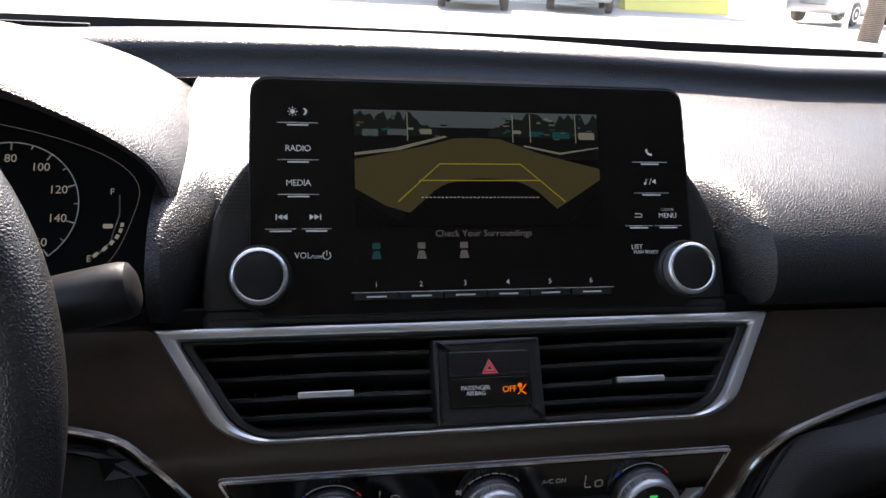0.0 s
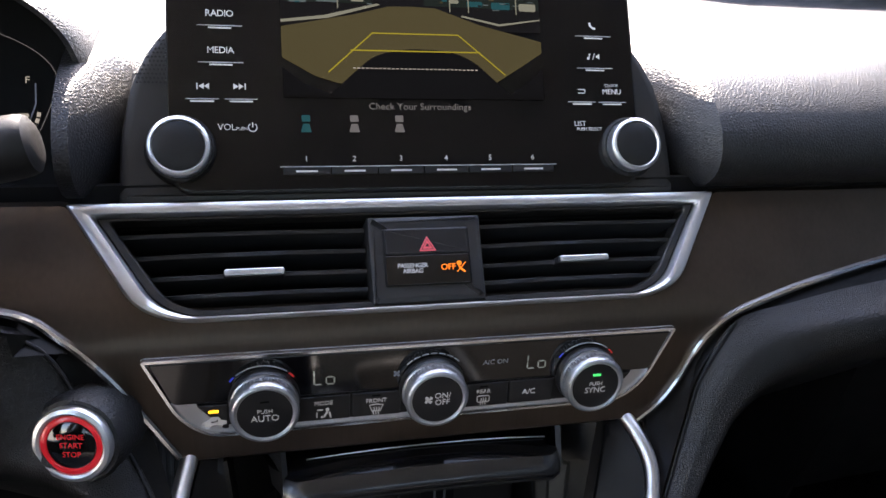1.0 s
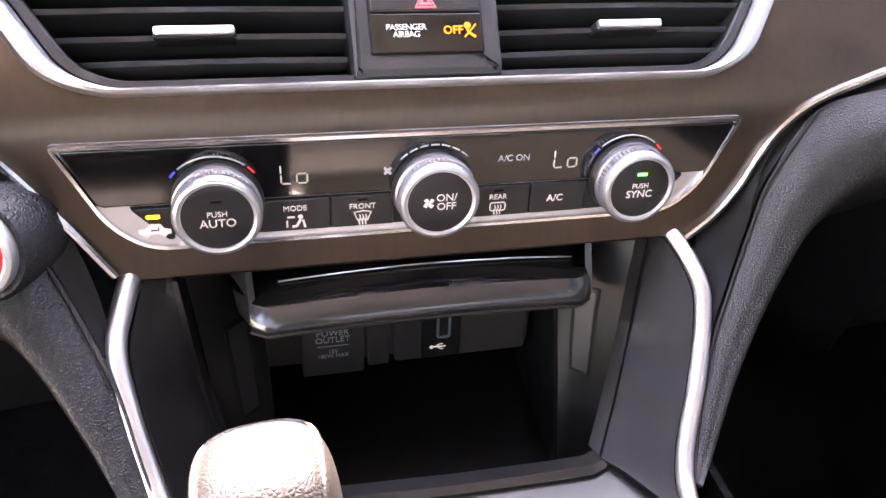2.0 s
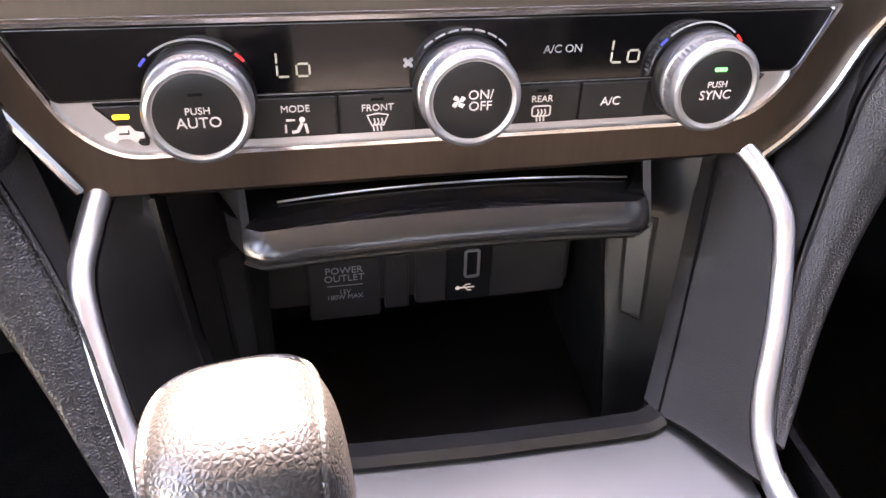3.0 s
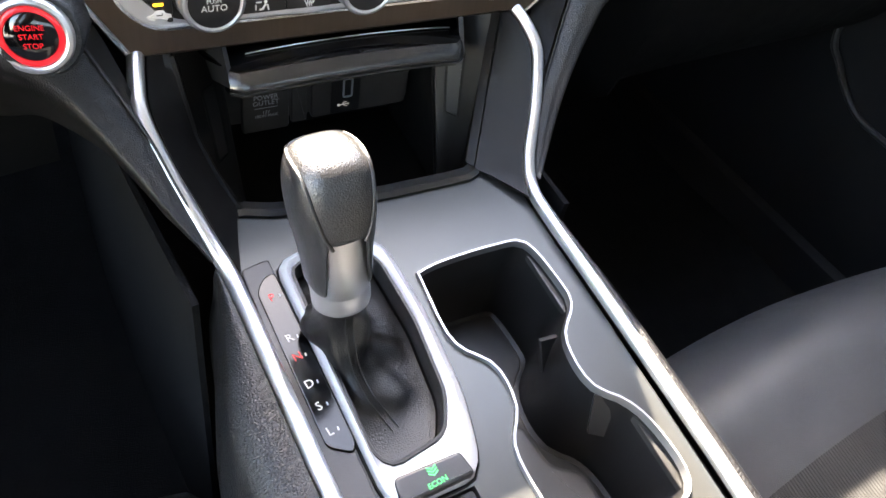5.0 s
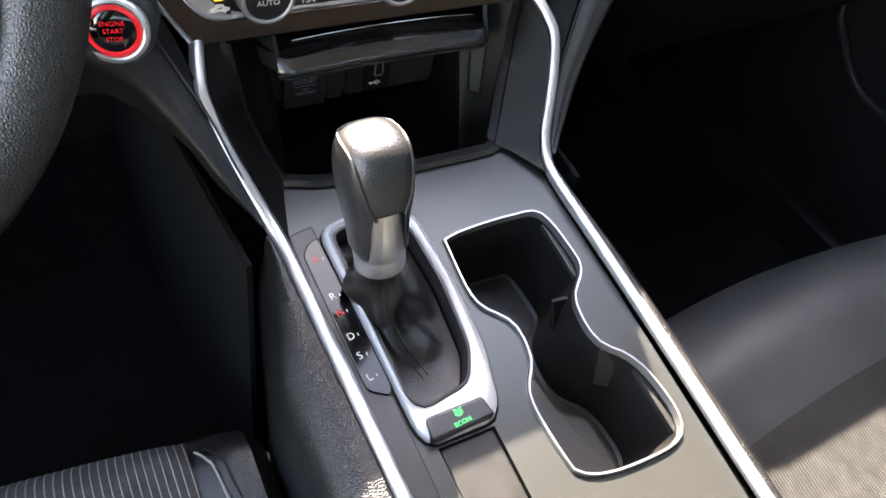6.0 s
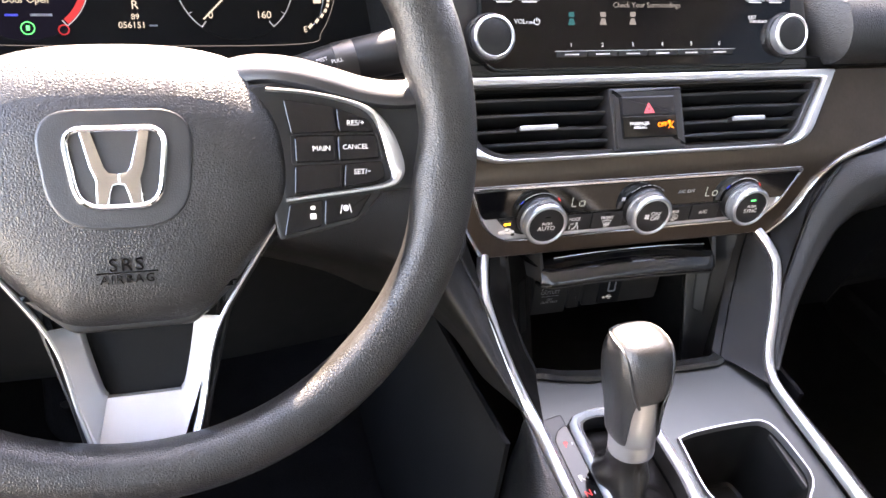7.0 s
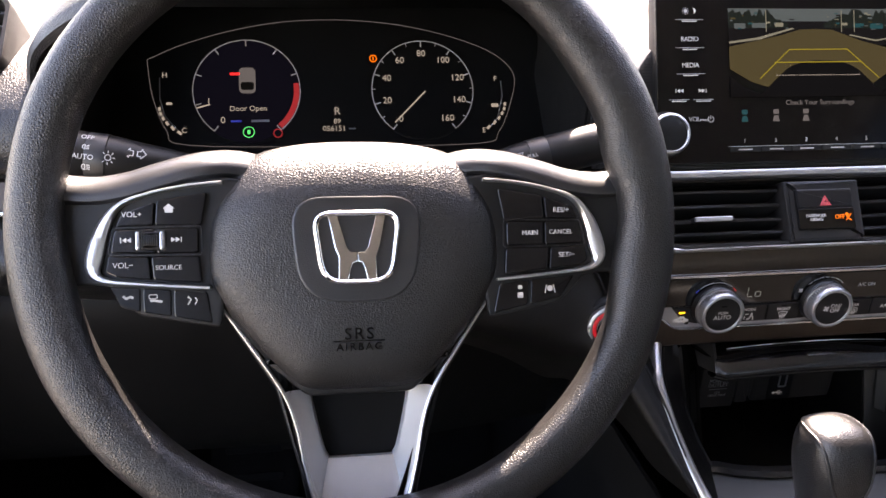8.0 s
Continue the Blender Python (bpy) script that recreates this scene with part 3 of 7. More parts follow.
PROFILE = [(0.034, 0.897), (0.022, 0.903), (0.014, 0.912), (0.012, 0.923), (0.018, 0.938), (0.036, 0.954), (0.070, 0.966), (0.14, 0.975), (0.21, 0.981),
           (0.262, 0.984), (0.276, 0.987), (0.282, 0.995), (0.284, 1.004), (0.290, 1.0095), (0.302, 1.011), (0.36, 1.009), (0.48, 1.0015), (0.63, 0.988)]
PROF = [(q.x, q.y) for q in spline([(a, b, 0) for a, b in PROFILE], 3)]


def pad_row(x):
    crown = 0.009 * max(0.0, 1 - (x / 0.34) ** 2)
    back = 0.055 * max(0.0, min(1.0, (0.166 - abs(x)) / 0.016))
    row = []
    for y, z in PROF:
        k = max(0.0, min(1.0, (y - 0.10) / 0.16))
        row.append((x, y + back * max(0.0, 1 - y / 0.2) + 0.10 * max(0.0, abs(x) - 0.2) ** 2, z + crown * k + 0.004 * max(0, 1 - k) * max(0, (abs(x) - 0.2))))
    return row


xs = sorted(set([round(v, 4) for v in list(np.linspace(-0.176, 0.24, 60)) + list(np.linspace(0.24, 0.745, 26))]))
CUT = next(i for i, p in enumerate(PROF) if p[0] > 0.255)
part("upper_pad", solid_grid([pad_row(x)[:CUT + 1] for x in xs], 0.004), PAD, dash, "grained soft black upper dash pad")
part("upper_pad", solid_grid([pad_row(x)[:CUT + 1] for x in np.linspace(-0.745, -0.53, 14)], 0.004), PAD, dash)
part("top_deck", solid_grid([pad_row(x)[CUT:] for x in np.linspace(-0.745, 0.745, 70)], 0.004), PAD, dash, "black deck under the windscreen")
part("defroster_slot", box(-0.46, -0.30, 0.47, 0.478, 1.003, 1.0075, 0.001), DEEP, dash)

# brown trim face
xs = sorted(set([round(float(v), 5) for v in list(np.linspace(-0.74, -0.22, 30)) + list(np.linspace(-0.22, 0.30, 156)) + list(np.linspace(0.30, 0.74, 26))]))
rows = []
for x in xs:
    lo, hi = low_z(x), (vent_low(x) if abs(x) < 0.1765 else 0.897)
    row = [(x, face_y(x, lo) + 0.030, lo - 0.004), (x, face_y(x, lo) + 0.010, lo - 0.0042), (x, face_y(x, lo) + 0.003, lo - 0.003)]
    row += [(x, face_y(x, lo + (hi - lo) * k / 12), lo + (hi - lo) * k / 12) for k in range(13)]
    row += [(x, face_y(x, hi) + 0.012, hi + 0.001)]
    rows.append(row)
part("trim_face", grid(rows), BROWN, dash, "brushed dark brown trim face")
# shadow gap between pad and face
part("gap_strip", solid_grid([[(x, 0.030 + 0.10 * max(0, abs(x) - 0.2) ** 2, z) for z in (0.88, 0.905)] for x in np.linspace(-0.74, 0.74, 60)], 0.004), DEEP, dash)


def trim_path(table, sign, a, b, n):
    out = []
    for v in np.linspace(a, b, n):
        x = sign * v
        out.append((x, face_y(x, low_z(x)) - 0.001, low_z(x)))
    return out


LINE = [(-0.0018, -0.003), (0.0018, -0.003), (0.0018, 0.0008), (0.0008, 0.0018), (-0.0008, 0.0018), (-0.0018, 0.0008)]
part("chrome_line", sweep(resample(trim_path(LOW_R, 1, 0.1272, 0.735, 400), 120), LINE, (0, -1, 0)), CHROME, dash, "thin bright chrome line")
part("chrome_line", sweep(resample(trim_path(LOW_L, -1, 0.1292, 0.735, 400), 120), LINE, (0, -1, 0)), CHROME, dash)


# lower dash under the trim lines: knee pads with a rounded nose that falls to the console, and dark lower panels
def knee_pad(sign):
    """Crease, nose, outer edge and back of the padded brace at stations from the door to the console; and the smooth infill beside it."""
    lz = lambda x: lerp_table(LOW_R if sign > 0 else LOW_L, x) - 0.005
    cuts = [((0.72, 0.030, lz(0.72)), (0.72, 0.006, 0.870), (0.72, 0.010, 0.846), (0.70, 0.04, 0.80)), ((0.52, 0.006, lz(0.52)), (0.52, -0.020, 0.864), (0.52, -0.015, 0.840), (0.50, 0.03, 0.80)),
            ((0.34, -0.016, lz(0.34)), (0.34, -0.040, 0.855), (0.34, -0.035, 0.826), (0.325, 0.02, 0.775)),
            ((0.25, -0.018, lz(0.25)), (0.252, -0.043, 0.831), (0.256, -0.039, 0.803), (0.245, 0.02, 0.748))]
    if sign > 0:
        cuts[-1] = ((0.260, -0.017, lz(0.26)), (0.264, -0.042, 0.843), (0.272, -0.039, 0.815), (0.255, 0.02, 0.752))
        cuts += [((0.215, -0.018, lz(0.215)), (0.222, -0.038, 0.832), (0.232, -0.036, 0.806), (0.215, 0.02, 0.74)),
                 ((0.180, -0.018, lz(0.18)), (0.190, -0.036, 0.818), (0.200, -0.036, 0.795), (0.188, 0.02, 0.73)),
                 ((0.158, -0.028, 0.804), (0.169, -0.041, 0.796), (0.178, -0.040, 0.780), (0.168, 0.01, 0.72)),
                 ((0.150, -0.035, 0.783), (0.158, -0.047, 0.776), (0.165, -0.047, 0.762), (0.158, 0.0, 0.71)),
                 ((0.140, -0.046, 0.760), (0.146, -0.057, 0.754), (0.151, -0.057, 0.742), (0.146, -0.01, 0.70)),
                 ((0.127, -0.062, 0.735), (0.132, -0.071, 0.730), (0.136, -0.072, 0.721), (0.132, -0.03, 0.69)),
                 ((0.113, -0.087, 0.709), (0.116, -0.093, 0.706), (0.1185, -0.094, 0.701), (0.116, -0.07, 0.68)),
                 ((0.1055, -0.102, 0.699), (0.1068, -0.105, 0.698), (0.1082, -0.106, 0.696), (0.107, -0.09, 0.68))]
        fill = [(0.180, -0.016, lz(0.18)), (0.172, -0.014, lz(0.172)), (0.163, -0.014, lz(0.163)), (0.1475, -0.014, 0.787), (0.1365, -0.016, 0.772), (0.130, -0.036, 0.758), (0.118, -0.068, 0.731), (0.1055, -0.098, 0.700)]
    else:
        cuts += [((0.190, -0.019, lz(0.19)), (0.200, -0.036, 0.815), (0.212, -0.034, 0.785), (0.200, 0.02, 0.72)),
                 ((0.168, -0.024, 0.812), (0.178, -0.039, 0.802), (0.188, -0.038, 0.780), (0.178, 0.02, 0.715)),
                 ((0.1545, -0.027, 0.797), (0.162, -0.042, 0.788), (0.171, -0.042, 0.770), (0.164, 0.01, 0.71)),
                 ((0.1434, -0.036, 0.775), (0.151, -0.050, 0.767), (0.157, -0.050, 0.753), (0.150, 0.0, 0.70)),
                 ((0.1292, -0.057, 0.7464), (0.135, -0.069, 0.740), (0.140, -0.070, 0.729), (0.136, -0.02, 0.69)),
                 ((0.1213, -0.077, 0.7244), (0.1255, -0.086, 0.720), (0.1285, -0.087, 0.714), (0.125, -0.05, 0.68)),
                 ((0.1105, -0.100, 0.6996), (0.1125, -0.105, 0.698), (0.1140, -0.106, 0.696), (0.112, -0.08, 0.68))]
        fill = [(0.248, -0.016, lz(0.248)), (0.175, -0.016, lz(0.175)), (0.160, -0.016, lz(0.16)), (0.146, -0.016, lz(0.146)), (0.136, -0.028, 0.776), (0.1285, -0.050, 0.750), (0.120, -0.074, 0.7244), (0.110, -0.098, 0.700)]
    lines = [spline([(sign * c[k][0], c[k][1], c[k][2]) for c in cuts], 6) for k in range(4)]
    pad = solid_grid([spline([a, m, c, d], 8) for a, m, c, d in zip(*lines)], 0.003)
    inner = spline([(sign * x, y, z) for x, y, z in fill], 6)
    crease = spline([(sign * c[0][0], c[0][1], c[0][2]) for c in cuts[5 if sign > 0 else 3:]], 6)
    gap = solid_grid([[i, i.lerp(c, 0.5) + Vector((0, 0.003, 0)), c + Vector((0, 0.002, 0)), c + Vector((0, 0.012, -0.004))] for i, c in zip(inner, crease)], 0.002)
    return pad, gap, crease


for sx in (1, -1):
    kp, kg, kc = knee_pad(sx)
    part("knee_pad", kp, KNEEVINYL, dash, "grained black knee pad beside the console")
    part("knee_infill", kg, PILLAR, dash)
    rows = []
    for x in np.linspace(0.178, 0.72, 40):
        yc = lerp_table([(0.18, -0.018), (0.34, -0.015), (0.52, 0.007), (0.72, 0.031)], x)
        z = low_z(sx * x)
        rows.append([(sx * x, yc - 0.001, z - 0.0062), (sx * x, yc + 0.005, z - 0.0045), (sx * x, face_y(x, z) + 0.006, z - 0.0035), (sx * x, face_y(x, z) + 0.028, z - 0.0030)])
    part("shadow_gap", solid_grid(rows, 0.002), DEEP, dash)
    part("knee_piping", sweep([p + Vector((0, -0.0012, 0.0004)) for p in kc], oval(0.0009, 0.0009, 8), (0, -1, 0.4)), MATTE if sx > 0 else PAD, dash)
    if sx < 0:
        kr = resample(kc, 61)
        for i in range(8, 44):
            p, q = kr[i], kr[i].lerp(kr[i + 1], 0.62)
            o = Vector((-0.0016, -0.0022, 0.0002))
            part("stitch", sweep([p + o, q + o], oval(0.00026, 0.00024, 5), (0, -1, 0.4)), GREYPL, dash)


def lower_panel(x0, x1, n=14):
    rows = []
    for x in np.linspace(x0, x1, n):
        z1 = low_z(x) - 0.034
        rows.append([(x, 0.022 + 0.10 * max(0, abs(x) - 0.2) ** 2, z1), (x, 0.006, z1 - 0.02), (x, 0.004, z1 - 0.06), (x, 0.03, z1 - 0.17), (x, 0.10, z1 - 0.24), (x, 0.22, z1 - 0.27)])
    return solid_grid([[Vector(p) for p in spline(r, 4)] for r in rows], 0.004)


gb = thing("glove_box", (0.5, 0.05, 0.7), "closed black glove box under the passenger dash", "glove box")
# door and side take the darker plastic for the shade under the dash
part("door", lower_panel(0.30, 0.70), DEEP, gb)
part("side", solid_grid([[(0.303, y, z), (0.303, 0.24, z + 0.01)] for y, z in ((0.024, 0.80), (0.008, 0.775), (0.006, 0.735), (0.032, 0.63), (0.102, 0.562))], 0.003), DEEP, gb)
part("latch", box(0.46, 0.55, -0.030, -0.008, 0.755, 0.775, 0.004), MATTE, gb, "black latch handle")
# Lower panel and bolster are likewise darkened by colour for footwell shade.
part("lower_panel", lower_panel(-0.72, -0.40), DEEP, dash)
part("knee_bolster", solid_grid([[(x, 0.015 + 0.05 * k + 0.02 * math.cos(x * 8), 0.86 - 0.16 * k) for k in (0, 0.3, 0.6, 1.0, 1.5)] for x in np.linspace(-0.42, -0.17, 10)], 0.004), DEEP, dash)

# ---- centre air vents ----
vent = thing("centre_air_vents", (0, 0.02, 0.87), "twin centre air vents with satin silver frame", "air vent")


def mirror(pts):
    return pts + [(-x, y) for x, y in reversed(pts)]


V_OUT = rounded(mirror([(0.1765, 0.0030), (0.1455, -0.0500), (0.126, -0.0580)][::-1])[::-1], [0.02, 0.012, 0.002, 0.002, 0.012, 0.02], 6)
V_MID = rounded(mirror([(0.1630, -0.0042), (0.1362, -0.0475), (0.121, -0.0553)][::-1])[::-1], [0.02, 0.012, 0.002, 0.002, 0.012, 0.02], 6)
V_IN = rounded(mirror([(0.1565, -0.0062), (0.1315, -0.0450), (0.118, -0.0518)][::-1])[::-1], [0.02, 0.012, 0.003, 0.003, 0.012, 0.02], 6)
part("frame", frame_ring(V_OUT, V_MID, -0.004, 0.0045, MV, -0.002, crown=0.0008), SATIN, vent, "satin silver trim frame")
ib = frame_ring(V_MID, V_IN, -0.003, 0.0005, MV, -0.012)
part("inner_frame", ib, GREYPL, vent)
wb = bmesh.new()
rings_into(wb, [[MV @ Vector((x, y, z)) for x, y in inset(V_IN, d)] for z, d in ((-0.010, 0.0), (-0.030, 0.002), (-0.055, 0.004))], False, True)
part("duct", wb, DEEP, vent)
VS = [(-0.0125), (-0.0235), (-0.0345), (-0.0440)]


def vent_edge(v):
    return lerp_table([(-0.052, 0.118), (-0.0455, 0.1325), (-0.006, 0.1565)], v)


for sx in (-1, 1):
    for k, v in enumerate(VS):
        a, b = 0.0315, vent_edge(v) + 0.001
        x0, x1 = (a, b) if sx > 0 else (-b, -a)
        pr = [(-0.0007, -0.020), (0.0007, -0.020), (0.0013, -0.006), (0.0013, -0.0016), (0.0, 0.0), (-0.0013, -0.0016), (-0.0013, -0.006)]
        path = [MV @ Vector((x0 + (x1 - x0) * i / 6, v + 0.0006 * math.sin(math.pi * i / 6), -0.003)) for i in range(7)]
        part("slat", sweep(path, pr, MV.to_3x3() @ Vector((0, 0.28, 1))), SLAT, vent)
    for k in range(7):
        x = sx * (0.045 + 0.0135 * k)
        part("vane", box(x - 0.0005, x + 0.0005, -0.048, -0.006, -0.042, -0.026, 0.0002, MV), MATTE, vent)
    xt = 0.0885 * sx
    t = part("tab", slab(rrect(xt - 0.0150, VS[2] - 0.0022, xt + 0.0150, VS[2] + 0.0022, 0.0012), -0.014, 0.0015, MV, 0.001), MATTE, vent, "sliding vent tab")
    part("tab_edge", slab(rrect(xt - 0.0146, VS[2] - 0.0014, xt + 0.0146, VS[2] + 0.0020, 0.0010), 0.0012, 0.0034, MV, 0.0007), SATIN, t, "satin silver tab edge")

# ---- hazard switch pod ----
hz = thing("hazard_switch", (0, 0.0, 0.87), "black hazard switch with red triangle and airbag lamp", "switch")

hb = slab(rounded([(-0.0305, -0.0545), (0.0305, -0.0545), (0.0310, -0.0075), (-0.0310, -0.0075)], 0.0012, 3), -0.030, 0.0030, MV, 0.0026)
part("housing", hb, GREYPL, hz)
part("bezel", slab(rrect(-0.0232, -0.0456, 0.0232, -0.0145, 0.0012), 0.0030, 0.0037, MV, 0.0004), DEEP, hz)
hbtn = part("button", slab(rrect(-0.0224, -0.0290, 0.0224, -0.0150, 0.001), 0.0032, 0.0050, MV, 0.0008), BUTTON, hz)
part("lamp_window", slab(rrect(-0.0224, -0.0450, 0.0224, -0.0295, 0.0008), 0.0032, 0.0042, MV, 0.0003), GLOSS, hz)


def triangle(cx, cy, s):
    return [(cx - s, cy - s * 0.8), (cx + s, cy - s * 0.8), (cx, cy + s * 0.95)]


part("triangle", frame_ring(triangle(0, -0.0240, 0.0046), triangle(0, -0.0241, 0.0034), 0.0050, 0.0052, MV), PINKTRI, hbtn, "red triangle")
part("triangle", frame_ring(triangle(0, -0.0242, 0.0028), triangle(0, -0.0243, 0.0012), 0.0050, 0.0052, MV), PINKTRI, hbtn)
lettering("PASSENGER\nAIRBAG", on(MV, -0.0085, -0.0365, 0.0043), 0.0034, WHITE, hz, spacing=0.9)
lettering("OFF", on(MV, 0.0105, -0.0365, 0.0043), 0.0046, ORANGE, hz, bold=0.00006)
part("airbag_lamp", slab(circle(0.0165, -0.0346, 0.0014, 12), 0.0042, 0.0044, MV, 0.0001), ORANGE, hz)
polyline(MV, [(0.0162, -0.0362), (0.0176, -0.0380), (0.0196, -0.0394)], 0.0009, 0.0042, ORANGE, hz, "airbag_lamp")
polyline(MV, [(0.0150, -0.0394), (0.0166, -0.0378), (0.0200, -0.0342)], 0.0006, 0.0044, ORANGE, hz, "airbag_lamp")

# ---- centre display ----
disp = thing("centre_display", (0, 0.06, 0.95), "black touchscreen unit showing the reversing camera picture", "display")
POD = [(-0.1535, -0.0200), (-0.1515, 0.0150), (-0.1465, 0.0420), (-0.1385, 0.0590), (-0.1270, 0.0740), (-0.105, 0.082)]
pod_out = rounded(POD + [(-x, y) for x, y in reversed(POD)], 0.006, 3)
part("pod", slab(pod_out, -0.060, -0.006, MD, 0.004), GREYPL, disp, "dark grey pod behind the screen")
GRI = material("speaker_holes", (0.004, 0.004, 0.004), 0.8)
gb2 = bmesh.new()
for i in range(9):
    for j in range(11):
        x, y = -0.1275 - 0.0019 * i, 0.043 + 0.0022 * j
        if y < 0.072 - (abs(x) - 0.127) * 1.55:
            slab(circle(x + (0.0009 if j % 2 else 0), y, 0.0006, 6), -0.0064, -0.0058, MD, 0.0001, gb2)
tagged(part("speaker_grille", gb2, GRI, disp, "small perforated speaker grille"), kind="stuff")
D_OUT = rounded([(-0.1255, -0.0150), (0.1255, -0.0150), (0.1285, 0.0150), (0.1265, 0.1170), (-0.1265, 0.1170), (-0.1285, 0.0150)], [0.010, 0.010, 0.004, 0.011, 0.011, 0.004], 6)
part("body", slab(D_OUT, -0.012, -0.0008, MD, 0.001), MATTE, disp)
part("glass", slab(inset(D_OUT, 0.0006), -0.0010, 0.0010, MD, 0.0009), SCREEN, disp, "smooth black screen glass")
part("rim", frame_ring(D_OUT, inset(D_OUT, 0.0011), -0.003, 0.0009, MD), MATTE, disp, "thin smooth edge")
Z0 = 0.0011
for sx in (-1, 1):
    c = on(MD, sx * 0.1220, 0.0075, 0.0)
    k = part("knob", lathe([(0.0175, -0.008), (0.0172, 0.0015), (0.0160, 0.003), (0.010, 0.003)], c, 40), MATTE, disp, "silver ringed black rotary knob")
    part("ring", lathe([(0.0138, 0.0015), (0.0150, 0.002), (0.0152, 0.0085), (0.0150, 0.0098), (0.0143, 0.0108), (0.0130, 0.0112), (0.0124, 0.0106), (0.0121, 0.0098)], c, 72, knurl=(1, 2, 0.00035)), SATIN, k, "knurled satin silver ring")
    part("cap", lathe([(0.0123, 0.006), (0.0123, 0.0102), (0.0118, 0.0105), (0.004, 0.0107)], c, 40), MATTE, k)


def soft_key(text, x, y, w=0.022, size=0.0048, lit=True):
    if text:
        lettering(text, on(MD, x, y, Z0), size, WHITE, disp, spacing=0.92)
    polyline(MD, [(x - w / 2, y - 0.0062), (x + w / 2, y - 0.0062)], 0.0004, Z0, DIMWHITE, disp, "key_line")
    polyline(MD, [(x - 0.0057, y - 0.0074), (x + 0.0057, y - 0.0074)], 0.0008, Z0, WHITE, disp, "key_mark")


soft_key("", -0.1013, 0.0975, 0.022)
shape(MD, circle(-0.1040, 0.0975, 0.0013, 12), Z0, WHITE, disp, "day_symbol")
for k in range(8):
    a = k * math.pi / 4
    polyline(MD, [(-0.1040 + 0.0018 * math.cos(a), 0.0975 + 0.0018 * math.sin(a)), (-0.1040 + 0.0027 * math.cos(a), 0.0975 + 0.0027 * math.sin(a))], 0.0004, Z0, WHITE, disp, "day_symbol")
shape(MD, [(-0.0985, 0.0997), (-0.0968, 0.0992), (-0.0960, 0.0976), (-0.0968, 0.0960), (-0.0985, 0.0954), (-0.0976, 0.0965), (-0.0973, 0.0976), (-0.0976, 0.0987)], Z0, WHITE, disp, "night_symbol")
soft_key("RADIO", -0.1013, 0.0770)
soft_key("MEDIA", -0.1013, 0.0580)
soft_key("", -0.1110, 0.0392, 0.016)
soft_key("", -0.0920, 0.0392, 0.016)


def skip_symbol(x, y, d, m, z, parent, s=0.0022, mat=None):
    mat = mat or WHITE
    for q in (0, 1):
        cx = x + d * s * (q - 0.9)
        shape(m, [(cx - d * s * 0.5, y - s * 0.6), (cx + d * s * 0.5, y), (cx - d * s * 0.5, y + s * 0.6)][::d], z, mat, parent, "skip_symbol")
    xb = x + d * s * 0.85
    shape(m, rrect(xb - s * 0.13, y - s * 0.6, xb + s * 0.13, y + s * 0.6, 0.0001, 1), z, mat, parent, "skip_symbol")


skip_symbol(-0.1110, 0.0395, -1, MD, Z0, disp, 0.0026)
skip_symbol(-0.0920, 0.0395, 1, MD, Z0, disp, 0.0026)
lettering("VOL", on(MD, -0.0995, 0.0185, Z0), 0.0046, WHITE, disp)
lettering("PUSH", on(MD, -0.0922, 0.0178, Z0), 0.0024, WHITE, disp)
polyline(MD, [(-0.0868 + 0.0021 * math.sin(a), 0.0185 + 0.0021 * math.cos(a)) for a in np.linspace(0.6, 5.68, 16)], 0.0005, Z0, WHITE, disp, "power_symbol")
polyline(MD, [(-0.0868, 0.0185), (-0.0868, 0.0212)], 0.0005, Z0, WHITE, disp, "power_symbol")
soft_key("", 0.1035, 0.0775)
polyline(MD, [(0.1018, 0.0792), (0.1020, 0.0774), (0.1034, 0.0760), (0.1052, 0.0757)], 0.0012, Z0, WHITE, disp, "phone_symbol")
soft_key("", 0.1035, 0.0590)
shape(MD, circle(0.0998, 0.0584, 0.0008, 10), Z0, WHITE, disp, "sound_symbol")
polyline(MD, [(0.1005, 0.0584), (0.1005, 0.0612), (0.1016, 0.0606)], 0.0004, Z0, WHITE, disp, "sound_symbol")
polyline(MD, [(0.1025, 0.0578), (0.1038, 0.0614)], 0.0004, Z0, WHITE, disp, "sound_symbol")
shape(MD, [(0.1046, 0.0590), (0.1054, 0.0590), (0.1066, 0.0580), (0.1066, 0.0612), (0.1054, 0.0602), (0.1046, 0.0602)], Z0, WHITE, disp, "sound_symbol")
soft_key("", 0.0945, 0.0395, 0.017)
polyline(MD, [(0.0922, 0.0384), (0.0962, 0.0384), (0.0966, 0.0396), (0.0962, 0.0404), (0.0922, 0.0404)], 0.0005, Z0, WHITE, disp, "back_symbol")
lettering("MENU", on(MD, 0.1130, 0.0392, Z0), 0.0042, WHITE, disp)
lettering("CLOCK", on(MD, 0.1130, 0.0428, Z0), 0.0025, DIMWHITE, disp)
soft_key("", 0.1130, 0.0395, 0.017)
lettering("LIST", on(MD, 0.0925, 0.0208, Z0), 0.0040, WHITE, disp)
lettering("PUSH SELECT", on(MD, 0.0980, 0.0178, Z0), 0.0026, WHITE, disp)
for k in range(6):
    x = -0.0605 + 0.0247 * k
    lettering(str(k + 1), on(MD, x, 0.0020, Z0), 0.0042, WHITE, disp)
    part("preset_key", slab(rrect(x - 0.0120, -0.0062, x + 0.0120, -0.0022, 0.0006), 0.0008, 0.0017, MD, 0.0004), MATTE, disp)
    polyline(MD, [(x - 0.0055, -0.0044), (x + 0.0055, -0.0044)], 0.0009, 0.0018, WHITE, disp, "key_mark")
